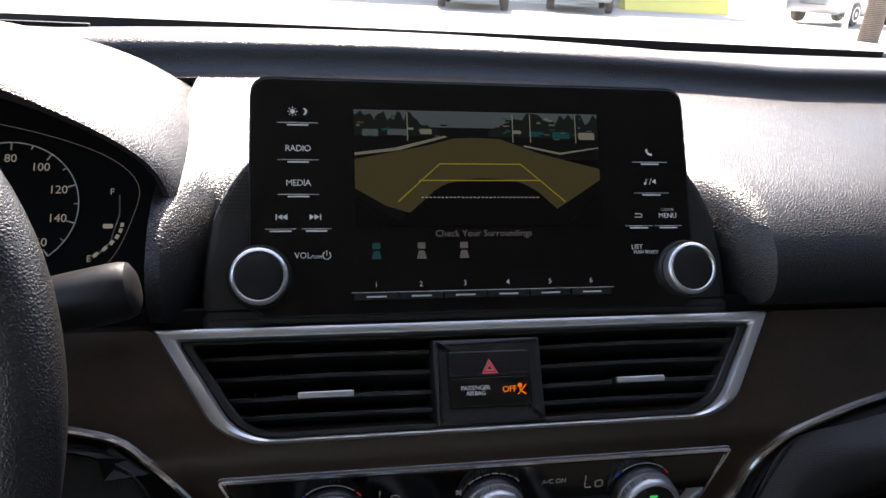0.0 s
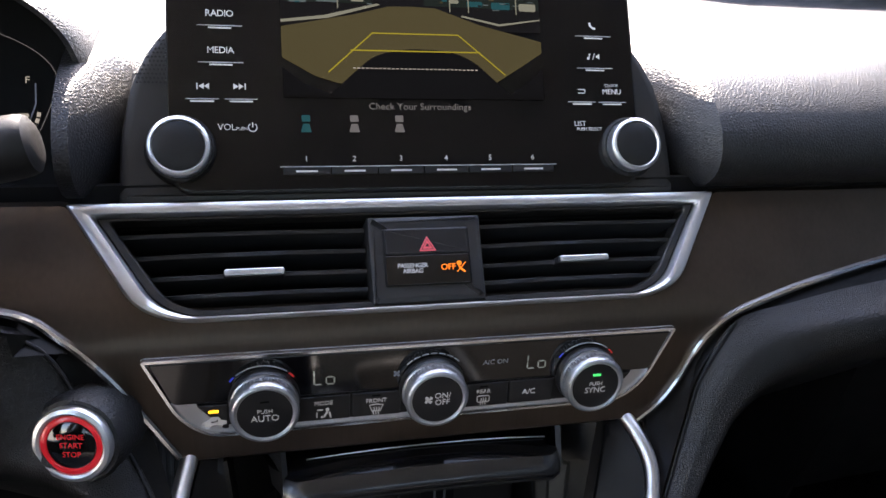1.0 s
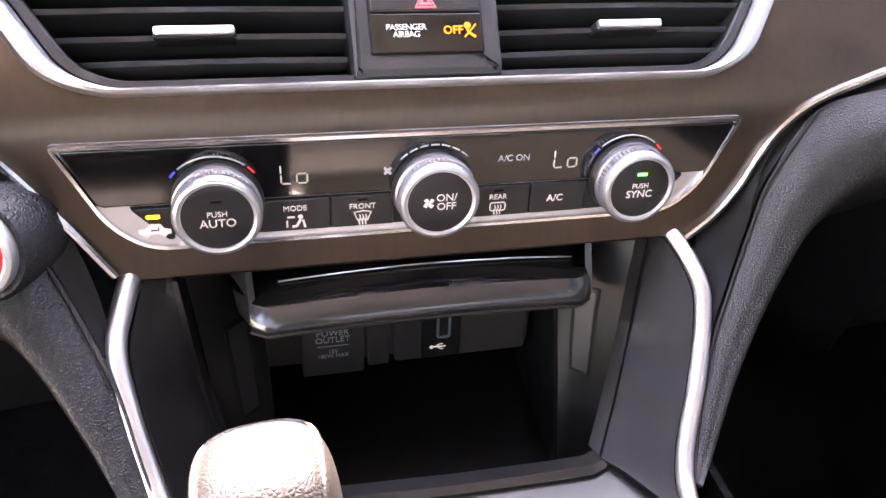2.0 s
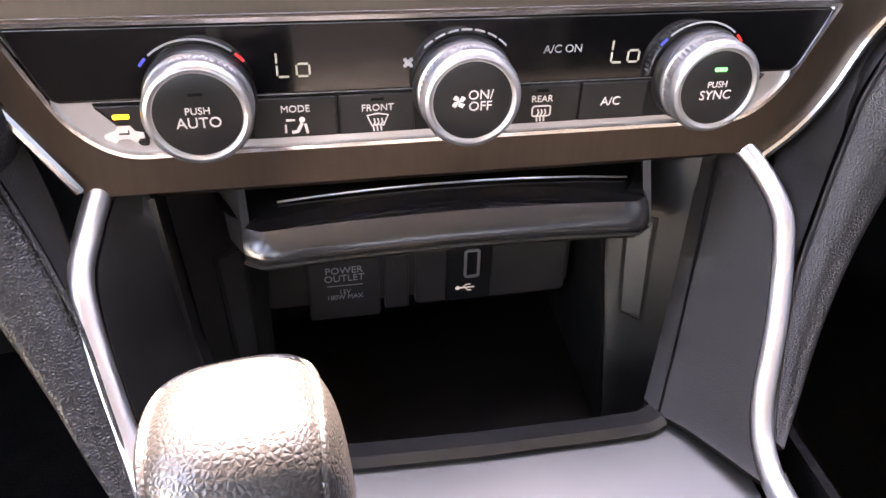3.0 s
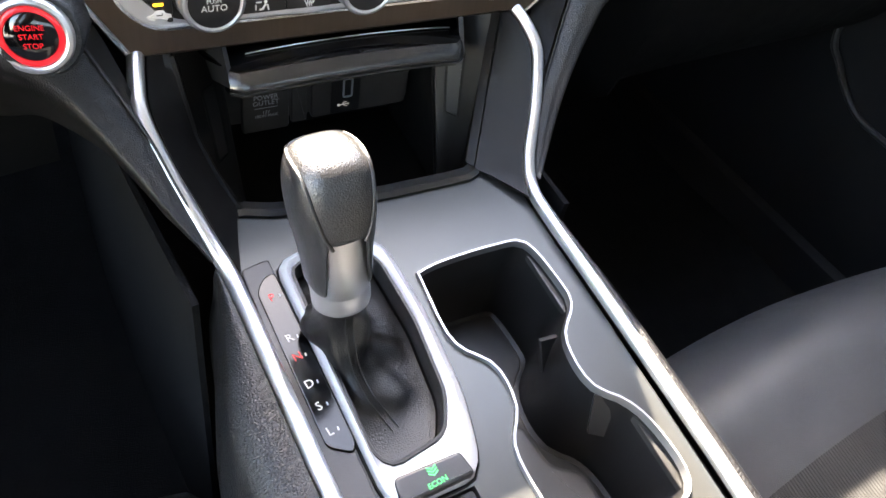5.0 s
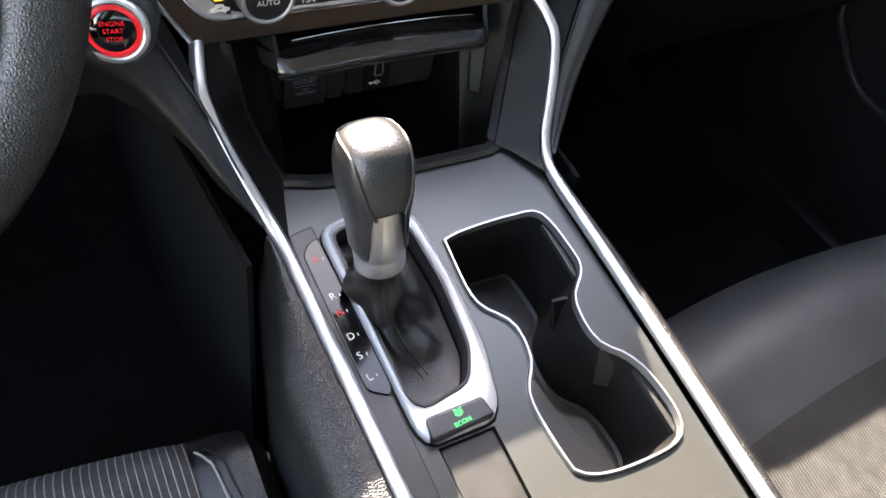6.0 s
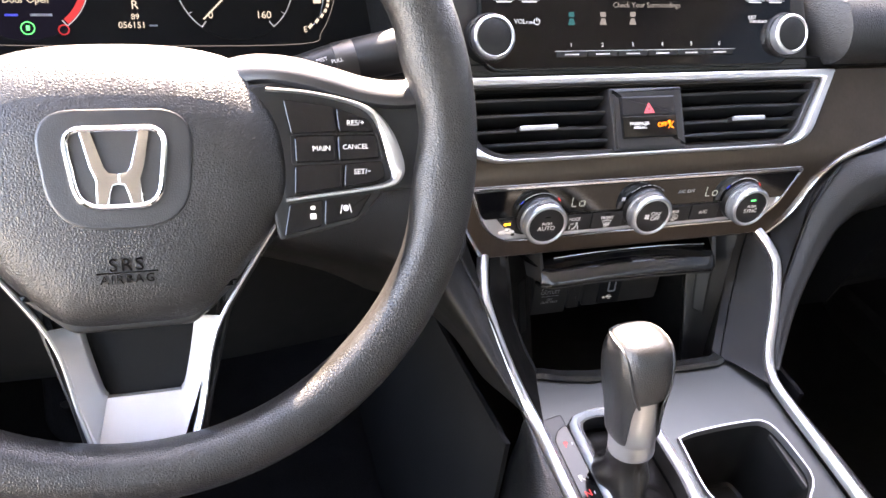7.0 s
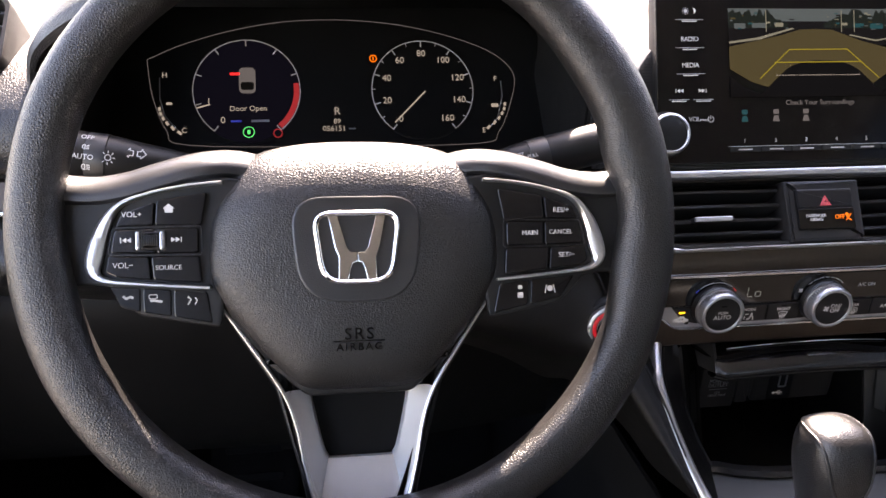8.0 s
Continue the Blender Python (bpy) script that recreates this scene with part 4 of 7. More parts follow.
polyline(MD, [(-0.074, -0.0020), (0.0765, -0.0020)], 0.0004, 0.0018, DIMWHITE, disp, "key_line")

# the picture on the screen: sky, trees, lit concrete lot, the car's own bumper and guide lines
pic = thing("camera_picture", MD @ Vector((0, 0.066, 0)), "reversing camera picture of a concrete lot with yellow guides", "screen picture")


def tile(name, pts, z, mat):
    return shape(MD, [(x - 0.0005, y) for x, y in pts], Z0 + z, mat, pic, name, 0.00008)


X0, X1, Y0, Y1 = -0.0705, 0.0720, 0.0340, 0.0995
tile("sky", [(X0, 0.088), (X1, 0.088), (X1, Y1), (X0, Y1)], 0.0, S_SKY)
tile("shade", [(X0, 0.072), (X1, 0.072), (X1, 0.090), (X0, 0.090)], 0.0001, S_DARK)
rnd = random.Random(11)
for a, b in ((X0, -0.022), (0.006, X1)):
    top = []
    n = 26
    for i in range(n + 1):
        x = a + (b - a) * i / n
        near = min(1.0, abs(x - (-0.022 if a < -0.03 else 0.006)) / 0.02)
        top.append((x, min(0.0990, 0.0885 + near * rnd.uniform(0.0045, 0.0118))))
    tile("tree_line", [(a, 0.085), (b, 0.085)] + top[::-1], 0.0002, S_TREE)
for x, y, w, h in ((-0.066, 0.0865, 0.010, 0.004), (-0.052, 0.0870, 0.013, 0.0035), (-0.034, 0.0875, 0.008, 0.003), (0.020, 0.0880, 0.006, 0.002), (0.030, 0.0870, 0.010, 0.003),
                   (0.044, 0.0865, 0.012, 0.004), (0.060, 0.0862, 0.011, 0.0042)):
    tile("parked_car", rrect(x, y - h / 2, x + w * 0.9, y + h / 2, 0.0008, 3), 0.0003, rnd.choice((S_PALE, S_PALE, S_TEAL, S_SKY)))
for k in range(46):
    x = rnd.choice((rnd.uniform(X0 + 0.001, -0.016), rnd.uniform(0.008, X1 - 0.003)))
    y, w, h = rnd.uniform(0.0835, 0.0960), rnd.uniform(0.0008, 0.0040), rnd.uniform(0.0004, 0.0013)
    tile("far_detail", [(x, y), (x + w, y), (x + w, y + h), (x, y + h)], 0.00032, rnd.choice((S_PALE, S_DARK, S_DARK, S_TEAL, S_SKY, S_ROAD)))
for x in (0.0305, 0.0580, -0.041, 0.020):
    tile("pole", [(x, 0.082), (x + 0.0006, 0.082), (x + 0.0006, 0.0985), (x, 0.0985)], 0.0004, S_PALE)
tile("lot", [(X0, 0.0550), (-0.054, 0.0455), (-0.042, 0.0418), (0.0435, 0.0425), (0.058, 0.0515), (X1, 0.0605), (X1, 0.0668), (0.0365, 0.0753), (0.012, 0.0838), (-0.002, 0.0842), (-0.014, 0.0838), (-0.031, 0.0792), (X0, 0.0713)], 0.0005, S_ROAD)
tile("kerb", [(X0, 0.0735), (-0.046, 0.0765), (-0.018, 0.0845), (-0.020, 0.0852), (-0.048, 0.0780), (X0, 0.0750)], 0.0006, S_PALE)
tile("bay_line", [(0.026, 0.0795), (0.048, 0.0750), (X1, 0.0790), (X1, 0.0797), (0.048, 0.0762), (0.027, 0.0803)], 0.0006, S_PALE)
bump = [(-0.047, 0.0352), (-0.033, 0.0480), (-0.022, 0.0565), (-0.008, 0.0602), (0.006, 0.0608), (0.020, 0.0595), (0.032, 0.0545), (0.042, 0.0460), (0.054, 0.0352)]
tile("bumper", [(p.x, p.y) for p in spline([(a, b, 0) for a, b in bump], 5)], 0.0007, S_CAR)
tile("corner_shade", [(X0, Y0), (-0.040, Y0), (-0.046, 0.0362), (-0.060, 0.0415), (X0, 0.0500)], 0.0007, S_CAR)
tile("corner_shade", [(0.048, Y0), (X1, Y0), (X1, 0.0520), (0.062, 0.0425), (0.052, 0.0362)], 0.0007, S_CAR)
tile("bottom_shade", [(X0, Y0), (X1, Y0), (X1, 0.0352), (X0, 0.0352)], 0.0007, S_CAR)
for w in ([(-0.047, 0.0475), (-0.023, 0.0690), (0.024, 0.0692), (0.050, 0.0475)], [(-0.035, 0.0595), (0.036, 0.0598)]):
    polyline(MD, [(x - 0.0005, y) for x, y in w], 0.0007, Z0 + 0.0009, S_LINE, pic, "guide_line", h=0.00008)
for k in range(30):
    x = -0.0345 + 0.0023 * k
    polyline(MD, [(x, 0.0500), (x + 0.0014, 0.0500)], 0.0006, Z0 + 0.0009, S_DASH, pic, "guide_dash", h=0.00008)
lettering("Check Your Surroundings", on(MD, 0.0010, 0.0297, Z0), 0.0052, S_TEXT, disp, spacing=1.02)
for x, mt in ((-0.0600, S_TEAL), (-0.0350, S_TEXT), (-0.0110, S_TEXT)):
    shape(MD, rrect(x - 0.0022, 0.0215, x + 0.0022, 0.0250, 0.0004, 2), Z0, mt, disp, "view_symbol")
    shape(MD, [(x - 0.0028, 0.0160), (x + 0.0028, 0.0160), (x + 0.0016, 0.0205), (x - 0.0016, 0.0205)], Z0, mt, disp, "view_symbol")

# ---- climate panel ----
cl = thing("climate_control", (0, -0.01, 0.80), "glossy black climate control panel with chrome outline", "climate control")
C_OUT = rounded([(-0.1440, 0.0020), (-0.1285, -0.0330), (-0.114, -0.0445), (0.112, -0.0445), (0.1265, -0.0330), (0.1420, 0.0010)], [0.003, 0.012, 0.010, 0.010, 0.012, 0.003], 6)
part("backing", slab(C_OUT, -0.006, 0.0015, MP, 0.0008), SATIN, cl)
part("outline", frame_ring(C_OUT, inset(C_OUT, 0.0022), -0.002, 0.0032, MP, 0.001), CHROME, cl, "bright chrome outline")
C_IN = inset(C_OUT, 0.0020)
glass_pts = rounded([(-0.1400, -0.0002), (-0.1315, -0.0215), (-0.1290, -0.0238), (0.1275, -0.0245), (0.1300, -0.0222), (0.1383, -0.0012)], [0.002, 0.004, 0.002, 0.002, 0.004, 0.002], 4)
part("glass", slab(glass_pts, 0.0010, 0.0030, MP, 0.0006), GLOSS, cl, "gloss black display strip")
low = rounded([(-0.1195, -0.0246), (-0.1040, -0.0398), (0.102, -0.0398), (0.1175, -0.0252)], [0.001, 0.010, 0.010, 0.001], 5)
part("key_strip", slab(low, 0.0008, 0.0022, MP, 0.0005), MATTE, cl)
for a, b, tip in ((-0.1190, -0.1040, 1), (-0.0705, -0.0427, 0), (-0.0420, -0.0160, 0), (0.0170, 0.0438, 0), (0.0445, 0.0700, 0), (0.1040, 0.1170, 2)):
    pts = [(a + (0.0125 if tip == 1 else 0), -0.0394), (b - (0.011 if tip == 2 else 0), -0.0394), (b, -0.0250), (a, -0.0250)]
    part("key", slab(rounded(pts, 0.0008, 2), 0.0018, 0.0034, MP, 0.0006), BUTTON, cl)
ZK = 0.0035
for i, x in enumerate((-0.0860, 0.0008, 0.0890)):
    c = on(MP, x, -0.0241, 0.0) @ Matrix.Diagonal((1, 1, 0.78, 1))
    k = part("dial", lathe([(0.0178, 0.001), (0.0178, 0.0040), (0.0172, 0.0085), (0.0166, 0.0095), (0.010, 0.0095)], c, 48), BUTTON, cl, "silver knurled dial with black face")
    part("ring", lathe([(0.0150, 0.0090), (0.0168, 0.0092), (0.0171, 0.0102), (0.0170, 0.0112), (0.0166, 0.0118), (0.0166, 0.0165), (0.0168, 0.0170), (0.0168, 0.0200), (0.0160, 0.0216), (0.0146, 0.0220), (0.0139, 0.0214), (0.0137, 0.0205)], c, 110, knurl=(4, 5, 0.0005)), KNURL, k, "knurled satin silver ring")
    part("edge_ring", lathe([(0.0162, 0.0212), (0.0158, 0.0219), (0.0147, 0.0223), (0.0139, 0.0217), (0.0136, 0.0200)], c, 64), SATIN, k)
    cap = part("cap", lathe([(0.0139, 0.016), (0.0139, 0.0209), (0.0134, 0.0212), (0.004, 0.0213)], c, 48), BUTTON, k)
    f = 0.0214
    if i == 0:
        lettering("PUSH", on(c, 0, 0.0013, f), 0.0032, WHITE, k)
        lettering("AUTO", on(c, 0, -0.0026, f), 0.0049, WHITE, k)
        part("lamp", slab(rrect(-0.0022, 0.0062, 0.0022, 0.0072, 0.0004), f - 0.0002, f + 0.0001, c, 0.0001), DEEP, k)
    elif i == 1:
        lettering("ON/\nOFF", on(c, 0.0026, 0, f), 0.0046, WHITE, k)
        for q in range(4):
            a = q * math.pi / 2 + 0.5
            cx, cy = -0.0048 + 0.0013 * math.cos(a), 0.0 + 0.0013 * math.sin(a)
            shape(c, [(cx + 0.0016 * math.cos(a + u) * w, cy + 0.0016 * math.sin(a + u) * w) for u, w in ((0, 0.8), (1.2, 0.9), (2.2, 0.5), (3.14, 0.8), (4.6, 0.5))], f, WHITE, k, "fan_symbol")
    else:
        lettering("PUSH", on(c, 0, 0.0013, f), 0.0032, WHITE, k)
        lettering("SYNC", on(c, 0, -0.0026, f), 0.0048, WHITE, k)
        part("lamp", slab(rrect(-0.0023, 0.0061, 0.0023, 0.0075, 0.0004), f - 0.0002, f + 0.0003, c, 0.0001), GREEN, k, "lit green lamp")


def arc(cx, cy, r, a0, a1, n=12):
    return [(cx + r * math.cos(radians(a0 + (a1 - a0) * i / n)), cy + r * math.sin(radians(a0 + (a1 - a0) * i / n))) for i in range(n + 1)]


ZG = 0.0031
for x in (-0.0868, 0.0878):
    polyline(MP, arc(x, -0.0245, 0.0198, 130, 52), 0.0006, ZG, DIMWHITE, cl, "dial_arc")
    polyline(MP, arc(x, -0.0245, 0.0198, 143, 134), 0.0009, ZG, BLUEINK, cl, "cold_mark")
    polyline(MP, arc(x, -0.0245, 0.0198, 48, 38), 0.0009, ZG, REDINK, cl, "warm_mark")
for q in range(7):
    polyline(MP, arc(0.0008, -0.0245, 0.0200, 134 - 13.2 * q, 124 - 13.2 * q, 4), 0.0006, ZG, DIMWHITE, cl, "fan_mark")
lettering("A/C ON", on(MP, 0.0355, -0.0125, ZG), 0.0040, DIMWHITE, cl)


def seven_segment(x, y, s, lit, name):
    """Digits drawn as LCD bars; lit lists the bars of a two-by-one cell."""
    bars = {"a": [(0, 2), (1, 2)], "b": [(1, 1), (1, 2)], "c": [(1, 0), (1, 1)], "d": [(0, 0), (1, 0)], "e": [(0, 0), (0, 1)], "f": [(0, 1), (0, 2)], "g": [(0, 1), (1, 1)]}
    for q in lit:
        (a, b), (c, d) = bars[q]
        p, r = Vector((x + a * s, y + b * s)), Vector((x + c * s, y + d * s))
        dr = (r - p).normalized() * s * 0.1
        polyline(MP, [tuple(p + dr), tuple(r - dr)], s * 0.16, ZG, LCD, cl, name)


for x in (-0.0612, 0.0538):
    seven_segment(x, -0.0180, 0.0041, "fed", "lcd_bar")
    seven_segment(x + 0.0062, -0.0180, 0.0041, "gcde", "lcd_bar")
shape(MP, circle(-0.0185, -0.0150, 0.0012, 6), ZG, DIMWHITE, cl, "fan_symbol")
for x in (-0.0195, -0.0175):
    shape(MP, circle(x, -0.0140, 0.0007, 6), ZG, DIMWHITE, cl, "fan_symbol")
    shape(MP, circle(x, -0.0160, 0.0007, 6), ZG, DIMWHITE, cl, "fan_symbol")
lettering("MODE", on(MP, -0.0565, -0.0292, ZK), 0.0034, WHITE, cl)
lettering("FRONT", on(MP, -0.0290, -0.0302, ZK), 0.0034, WHITE, cl)
lettering("REAR", on(MP, 0.0298, -0.0302, ZK), 0.0034, WHITE, cl)
lettering("A/C", on(MP, 0.0560, -0.0325, ZK), 0.0046, WHITE, cl)
part("lamp", slab(rrect(-0.1135, -0.0295, -0.1085, -0.0280, 0.0003), ZK - 0.0003, ZK + 0.0003, MP, 0.0001), AMBER, cl, "lit amber lamp")
for x in (-0.0290, 0.0298):
    part("lamp", slab(rrect(x - 0.0022, -0.0276, x + 0.0022, -0.0266, 0.0003), ZK - 0.0002, ZK + 0.0001, MP, 0.0001), DEEP, cl)
# airflow and recirculation symbols
shape(MP, [(-0.1170, -0.0364), (-0.1050, -0.0364), (-0.1050, -0.0344), (-0.1075, -0.0338), (-0.1088, -0.0318), (-0.1125, -0.0318), (-0.1140, -0.0336), (-0.1170, -0.0344)], ZK, WHITE, cl, "recirculation_symbol")
for x in (-0.1142, -0.1078):
    shape(MP, circle(x, -0.0366, 0.0011, 10), ZK, WHITE, cl, "recirculation_symbol")
polyline(MP, [(-0.1125, -0.0345), (-0.1095, -0.0345), (-0.1095, -0.0333)], 0.0005, ZK + 0.0002, DEEP, cl, "recirculation_symbol")
shape(MP, circle(-0.0545, -0.0330, 0.0010, 10), ZK, WHITE, cl, "mode_symbol")
polyline(MP, [(-0.0545, -0.0342), (-0.0562, -0.0372), (-0.0580, -0.0374)], 0.0011, ZK, WHITE, cl, "mode_symbol")
polyline(MP, [(-0.0535, -0.0345), (-0.0528, -0.0380)], 0.0009, ZK, WHITE, cl, "mode_symbol")
polyline(MP, [(-0.0598, -0.0330), (-0.0568, -0.0330)], 0.0007, ZK, WHITE, cl, "mode_symbol")
polyline(MP, [(-0.0600, -0.0345), (-0.0600, -0.0375)], 0.0007, ZK, WHITE, cl, "mode_symbol")


def defrost_symbol(x, y, rear):
    if rear:
        polyline(MP, rrect(x - 0.0034, y - 0.0016, x + 0.0034, y + 0.0022, 0.0008, 2), 0.0005, ZK, WHITE, cl, "defrost_symbol", True)
    else:
        polyline(MP, [(x - 0.0036, y + 0.0022), (x, y + 0.0028), (x + 0.0036, y + 0.0022), (x + 0.0020, y - 0.0016), (x, y - 0.0012), (x - 0.0020, y - 0.0016)], 0.0005, ZK, WHITE, cl, "defrost_symbol", True)
    for q in (-1, 0, 1):
        polyline(MP, [(x + q * 0.0013, y + 0.001), (x + q * 0.0013 + 0.0004, y - 0.0003), (x + q * 0.0013 - 0.0003, y - 0.0016), (x + q * 0.0013, y - 0.0036)], 0.0005, ZK, WHITE, cl, "defrost_symbol")


defrost_symbol(-0.0290, -0.0350, False)
defrost_symbol(0.0298, -0.0350, True)

# ---- engine start button ----
sb = thing("engine_start_button", (-0.172, -0.03, 0.804), "round red engine start button with silver ring", "button")
MS = plane_frame((-0.1715, -0.0400, 0.8050), (0.22, 0.975)) @ Matrix.Rotation(radians(-14), 4, "Y")
part("socket", lathe([(0.0225, -0.030), (0.0220, -0.003), (0.0205, -0.0010), (0.012, -0.001)], MS, 40), PAD, sb)
part("ring", lathe([(0.0145, -0.002), (0.0182, -0.001), (0.0184, 0.0016), (0.0176, 0.0030), (0.0158, 0.0036), (0.0146, 0.0030), (0.0140, 0.0010)], MS, 48), SATIN, sb, "satin silver ring")
part("red_ring", lathe([(0.0143, 0.0), (0.0142, 0.0024), (0.0134, 0.0029), (0.0118, 0.0029), (0.0114, 0.0022)], MS, 48), REDRING, sb, "translucent red ring")
part("face", lathe([(0.0116, 0.0), (0.0115, 0.0022), (0.0108, 0.0027), (0.004, 0.0028)], MS, 40), GLOSS, sb, "glossy dark face")
for tx, y in (("ENGINE", 0.0048), ("START", 0.0), ("STOP", -0.0052)):
    lettering(tx, on(MS, 0, y * 0.85, 0.0029), 0.0036, REDRING, sb)

# ---- console ----
con = thing("centre_console", (0, -0.2, 0.5), "black centre console with satin silver edge strips", "console", kind="structure")


BEZEL = [(0.107, -0.022, 0.772), (0.1025, -0.030, 0.752), (0.096, -0.042, 0.726), (0.084, -0.061, 0.706), (0.0705, -0.081, 0.6915)]   # mouth of the storage bin
BEZEL_L = [(0.107, -0.022, 0.772), (0.1045, -0.029, 0.752), (0.101, -0.038, 0.726), (0.094, -0.054, 0.706), (0.0855, -0.070, 0.6905)]
CHEEK = [(0.104, -0.017, 0.770), (0.099, -0.028, 0.725), (0.0945, -0.036, 0.687), (0.0885, -0.047, 0.652), (0.087, -0.052, 0.642)]    # where its cheeks begin
INNER = [(0.0775, 0.010, 0.770), (0.074, -0.008, 0.722), (0.073, -0.024, 0.690), (0.0715, -0.040, 0.655), (0.071, -0.046, 0.642)]     # where its cheeks end


def bin_line(line, t, sx):
    """A point at 0 to 1 down one of the bin's edges."""
    f = max(0.0, min(0.9999, t)) * (len(line) - 1)
    i = int(f)
    p = Vector(line[i]).lerp(Vector(line[i + 1]), f - i)
    return Vector((p.x * sx, p.y, p.z))


def strip_path(sx):
    if sx > 0:
        pts = [(0.118, -0.012, 0.776), (0.124, -0.028, 0.768), (0.1275, -0.043, 0.757), (0.1245, -0.056, 0.742), (0.117, -0.072, 0.726), (0.1055, -0.092, 0.706),
               (0.1010, -0.108, 0.6955), (0.0995, -0.130, 0.6915), (0.0990, -0.20, 0.6860), (0.0985, -0.30, 0.6770), (0.097, -0.37, 0.6710), (0.094, -0.62, 0.652)]
    else:
        pts = [(-0.1225, -0.014, 0.776), (-0.127, -0.030, 0.766), (-0.1295, -0.045, 0.756), (-0.1255, -0.062, 0.738), (-0.1185, -0.080, 0.719), (-0.1115, -0.098, 0.7035),
               (-0.1070, -0.115, 0.6955), (-0.1055, -0.135, 0.6920), (-0.1035, -0.20, 0.6860), (-0.1005, -0.30, 0.6770), (-0.098, -0.37, 0.6710), (-0.095, -0.62, 0.652)]
    return spline(pts, 6)


SP = [(-0.0039, -0.004), (0.0039, -0.004), (0.0041, 0.0002), (0.0034, 0.0018), (0.0018, 0.0029), (0.0, 0.0033), (-0.0018, 0.0029), (-0.0034, 0.0018), (-0.0041, 0.0002)]
for sx in (-1, 1):
    p = strip_path(sx)
    nrm = []
    for q in p:
        k = max(0.0, min(1.0, (-q.y - 0.05) / 0.07))
        nrm.append(Vector((-sx * (0.50 * (1 - k) + 0.22 * k), -1.0 * (1 - k) - 0.05, 0.30 * (1 - k) + k)))
    part("edge_strip", sweep(p, SP, nrm), SATIN, con, "satin silver edge strip")
    # leather side pads outside the strips
    rows = []
    for q in [v for v in p if v.y < -0.112]:
        w = (0.028 if sx < 0 else 0.013) * max(0.12, min(1.0, (-q.y - 0.104) / 0.09))
        o = Vector((sx * 0.0055, 0, 0))
        rows.append([q + o + Vector((0, 0, -0.001)), q + o + Vector((sx * w * 0.35, 0, -0.0015)), q + o + Vector((sx * w * 0.75, 0, -0.008)), q + o + Vector((sx * w, 0, -0.022)),
                     q + o + Vector((sx * (w + 0.004), 0, -0.06)), q + o + Vector((sx * (w + 0.002), 0, -0.16)), q + o + Vector((sx * (w - 0.004), 0.0, -0.34))])
    part("side_pad", solid_grid([[Vector(c) for c in spline(r, 4)] for r in rows], 0.003), SIDEVINYL, con, "grained black side pad")
    # pillar face between strip and storage bin
    rows = []
    for q in [v for v in p if v.y > -0.118]:
        t = max(0.0, min(1.0, (0.776 - q.z) / 0.085))
        a = q + Vector((-sx * 0.0050, 0.0, -0.0005))
        b = bin_line(BEZEL if sx > 0 else BEZEL_L, t, sx)
        rows.append([a, a.lerp(b, 0.33) + Vector((0, 0.002, 0)), a.lerp(b, 0.66) + Vector((0, 0.003, 0)), b, b + Vector((-sx * 0.002, 0.008, 0))])
    part("pillar_face", solid_grid(rows, 0.003), PILLAR, con, "dark grey plastic pillar")
    # lower side of the console down to the floor, forward part
    part("side_wall", solid_grid([[(sx * (0.13 + 0.02 * math.sin(3 * t)), -0.12 + 0.72 * t, z) for z in (0.68 - 0.02 * t, 0.6, 0.5, 0.4, 0.28)] for t in np.linspace(0, 1, 9)], 0.004), CARPET, con)

# top deck of the console with cut-outs for the shifter and the cups, built as a border sheet
CUP = [(-0.0045, -0.0040), (0.0120, -0.0005), (0.0520, 0.0005), (0.0755, -0.0050), (0.0810, -0.0430), (0.0775, -0.0580), (0.0610, -0.0760), (0.0590, -0.1050), (0.0730, -0.1220), (0.0800, -0.1400), (0.0810, -0.1700),
       (0.0670, -0.1840), (0.0240, -0.1840), (0.0010, -0.1770), (-0.0045, -0.1650), (-0.0055, -0.1240), (0.0080, -0.1020), (0.0095, -0.0760), (-0.0065, -0.0530)]
SHIFT = [(-0.0815, 0.0270), (-0.0600, 0.0320), (-0.0250, 0.0290), (-0.0150, 0.0200), (-0.0120, -0.0300), (-0.0155, -0.0850), (-0.0240, -0.1180), (-0.0310, -0.1290), (-0.0740, -0.1290), (-0.0790, -0.1180)]
cup_out = resample([(p.x, p.y, 0) for p in spline([(a, b, 0) for a, b in CUP + CUP[:1]], 5)][:-1], 72, True)
cup_out = [(p.x, p.y) for p in cup_out]
sh_out = [(p.x, p.y) for p in resample([(x, y, 0) for x, y in rounded(SHIFT, 0.010, 5)], 64, True)]


def sheet_with_holes(outer, holes, z):
    """A flat sheet bounded by one outline with holes through it."""
    bm = bmesh.new()
    edges = []
    for loop in [outer] + holes:
        v = [bm.verts.new(MC @ Vector((x, y, z))) for x, y in loop]
        edges += [bm.edges.new((v[i - 1], v[i])) for i in range(len(v))]
    bmesh.ops.triangle_fill(bm, edges=edges, use_beauty=True, normal=MC.to_3x3() @ Vector((0, 0, 1)))
    geo = bmesh.ops.extrude_face_region(bm, geom=list(bm.faces))
    vs = [g for g in geo["geom"] if isinstance(g, bmesh.types.BMVert)]
    bmesh.ops.translate(bm, verts=vs, vec=MC.to_3x3() @ Vector((0, 0, -0.012)))
    return bm


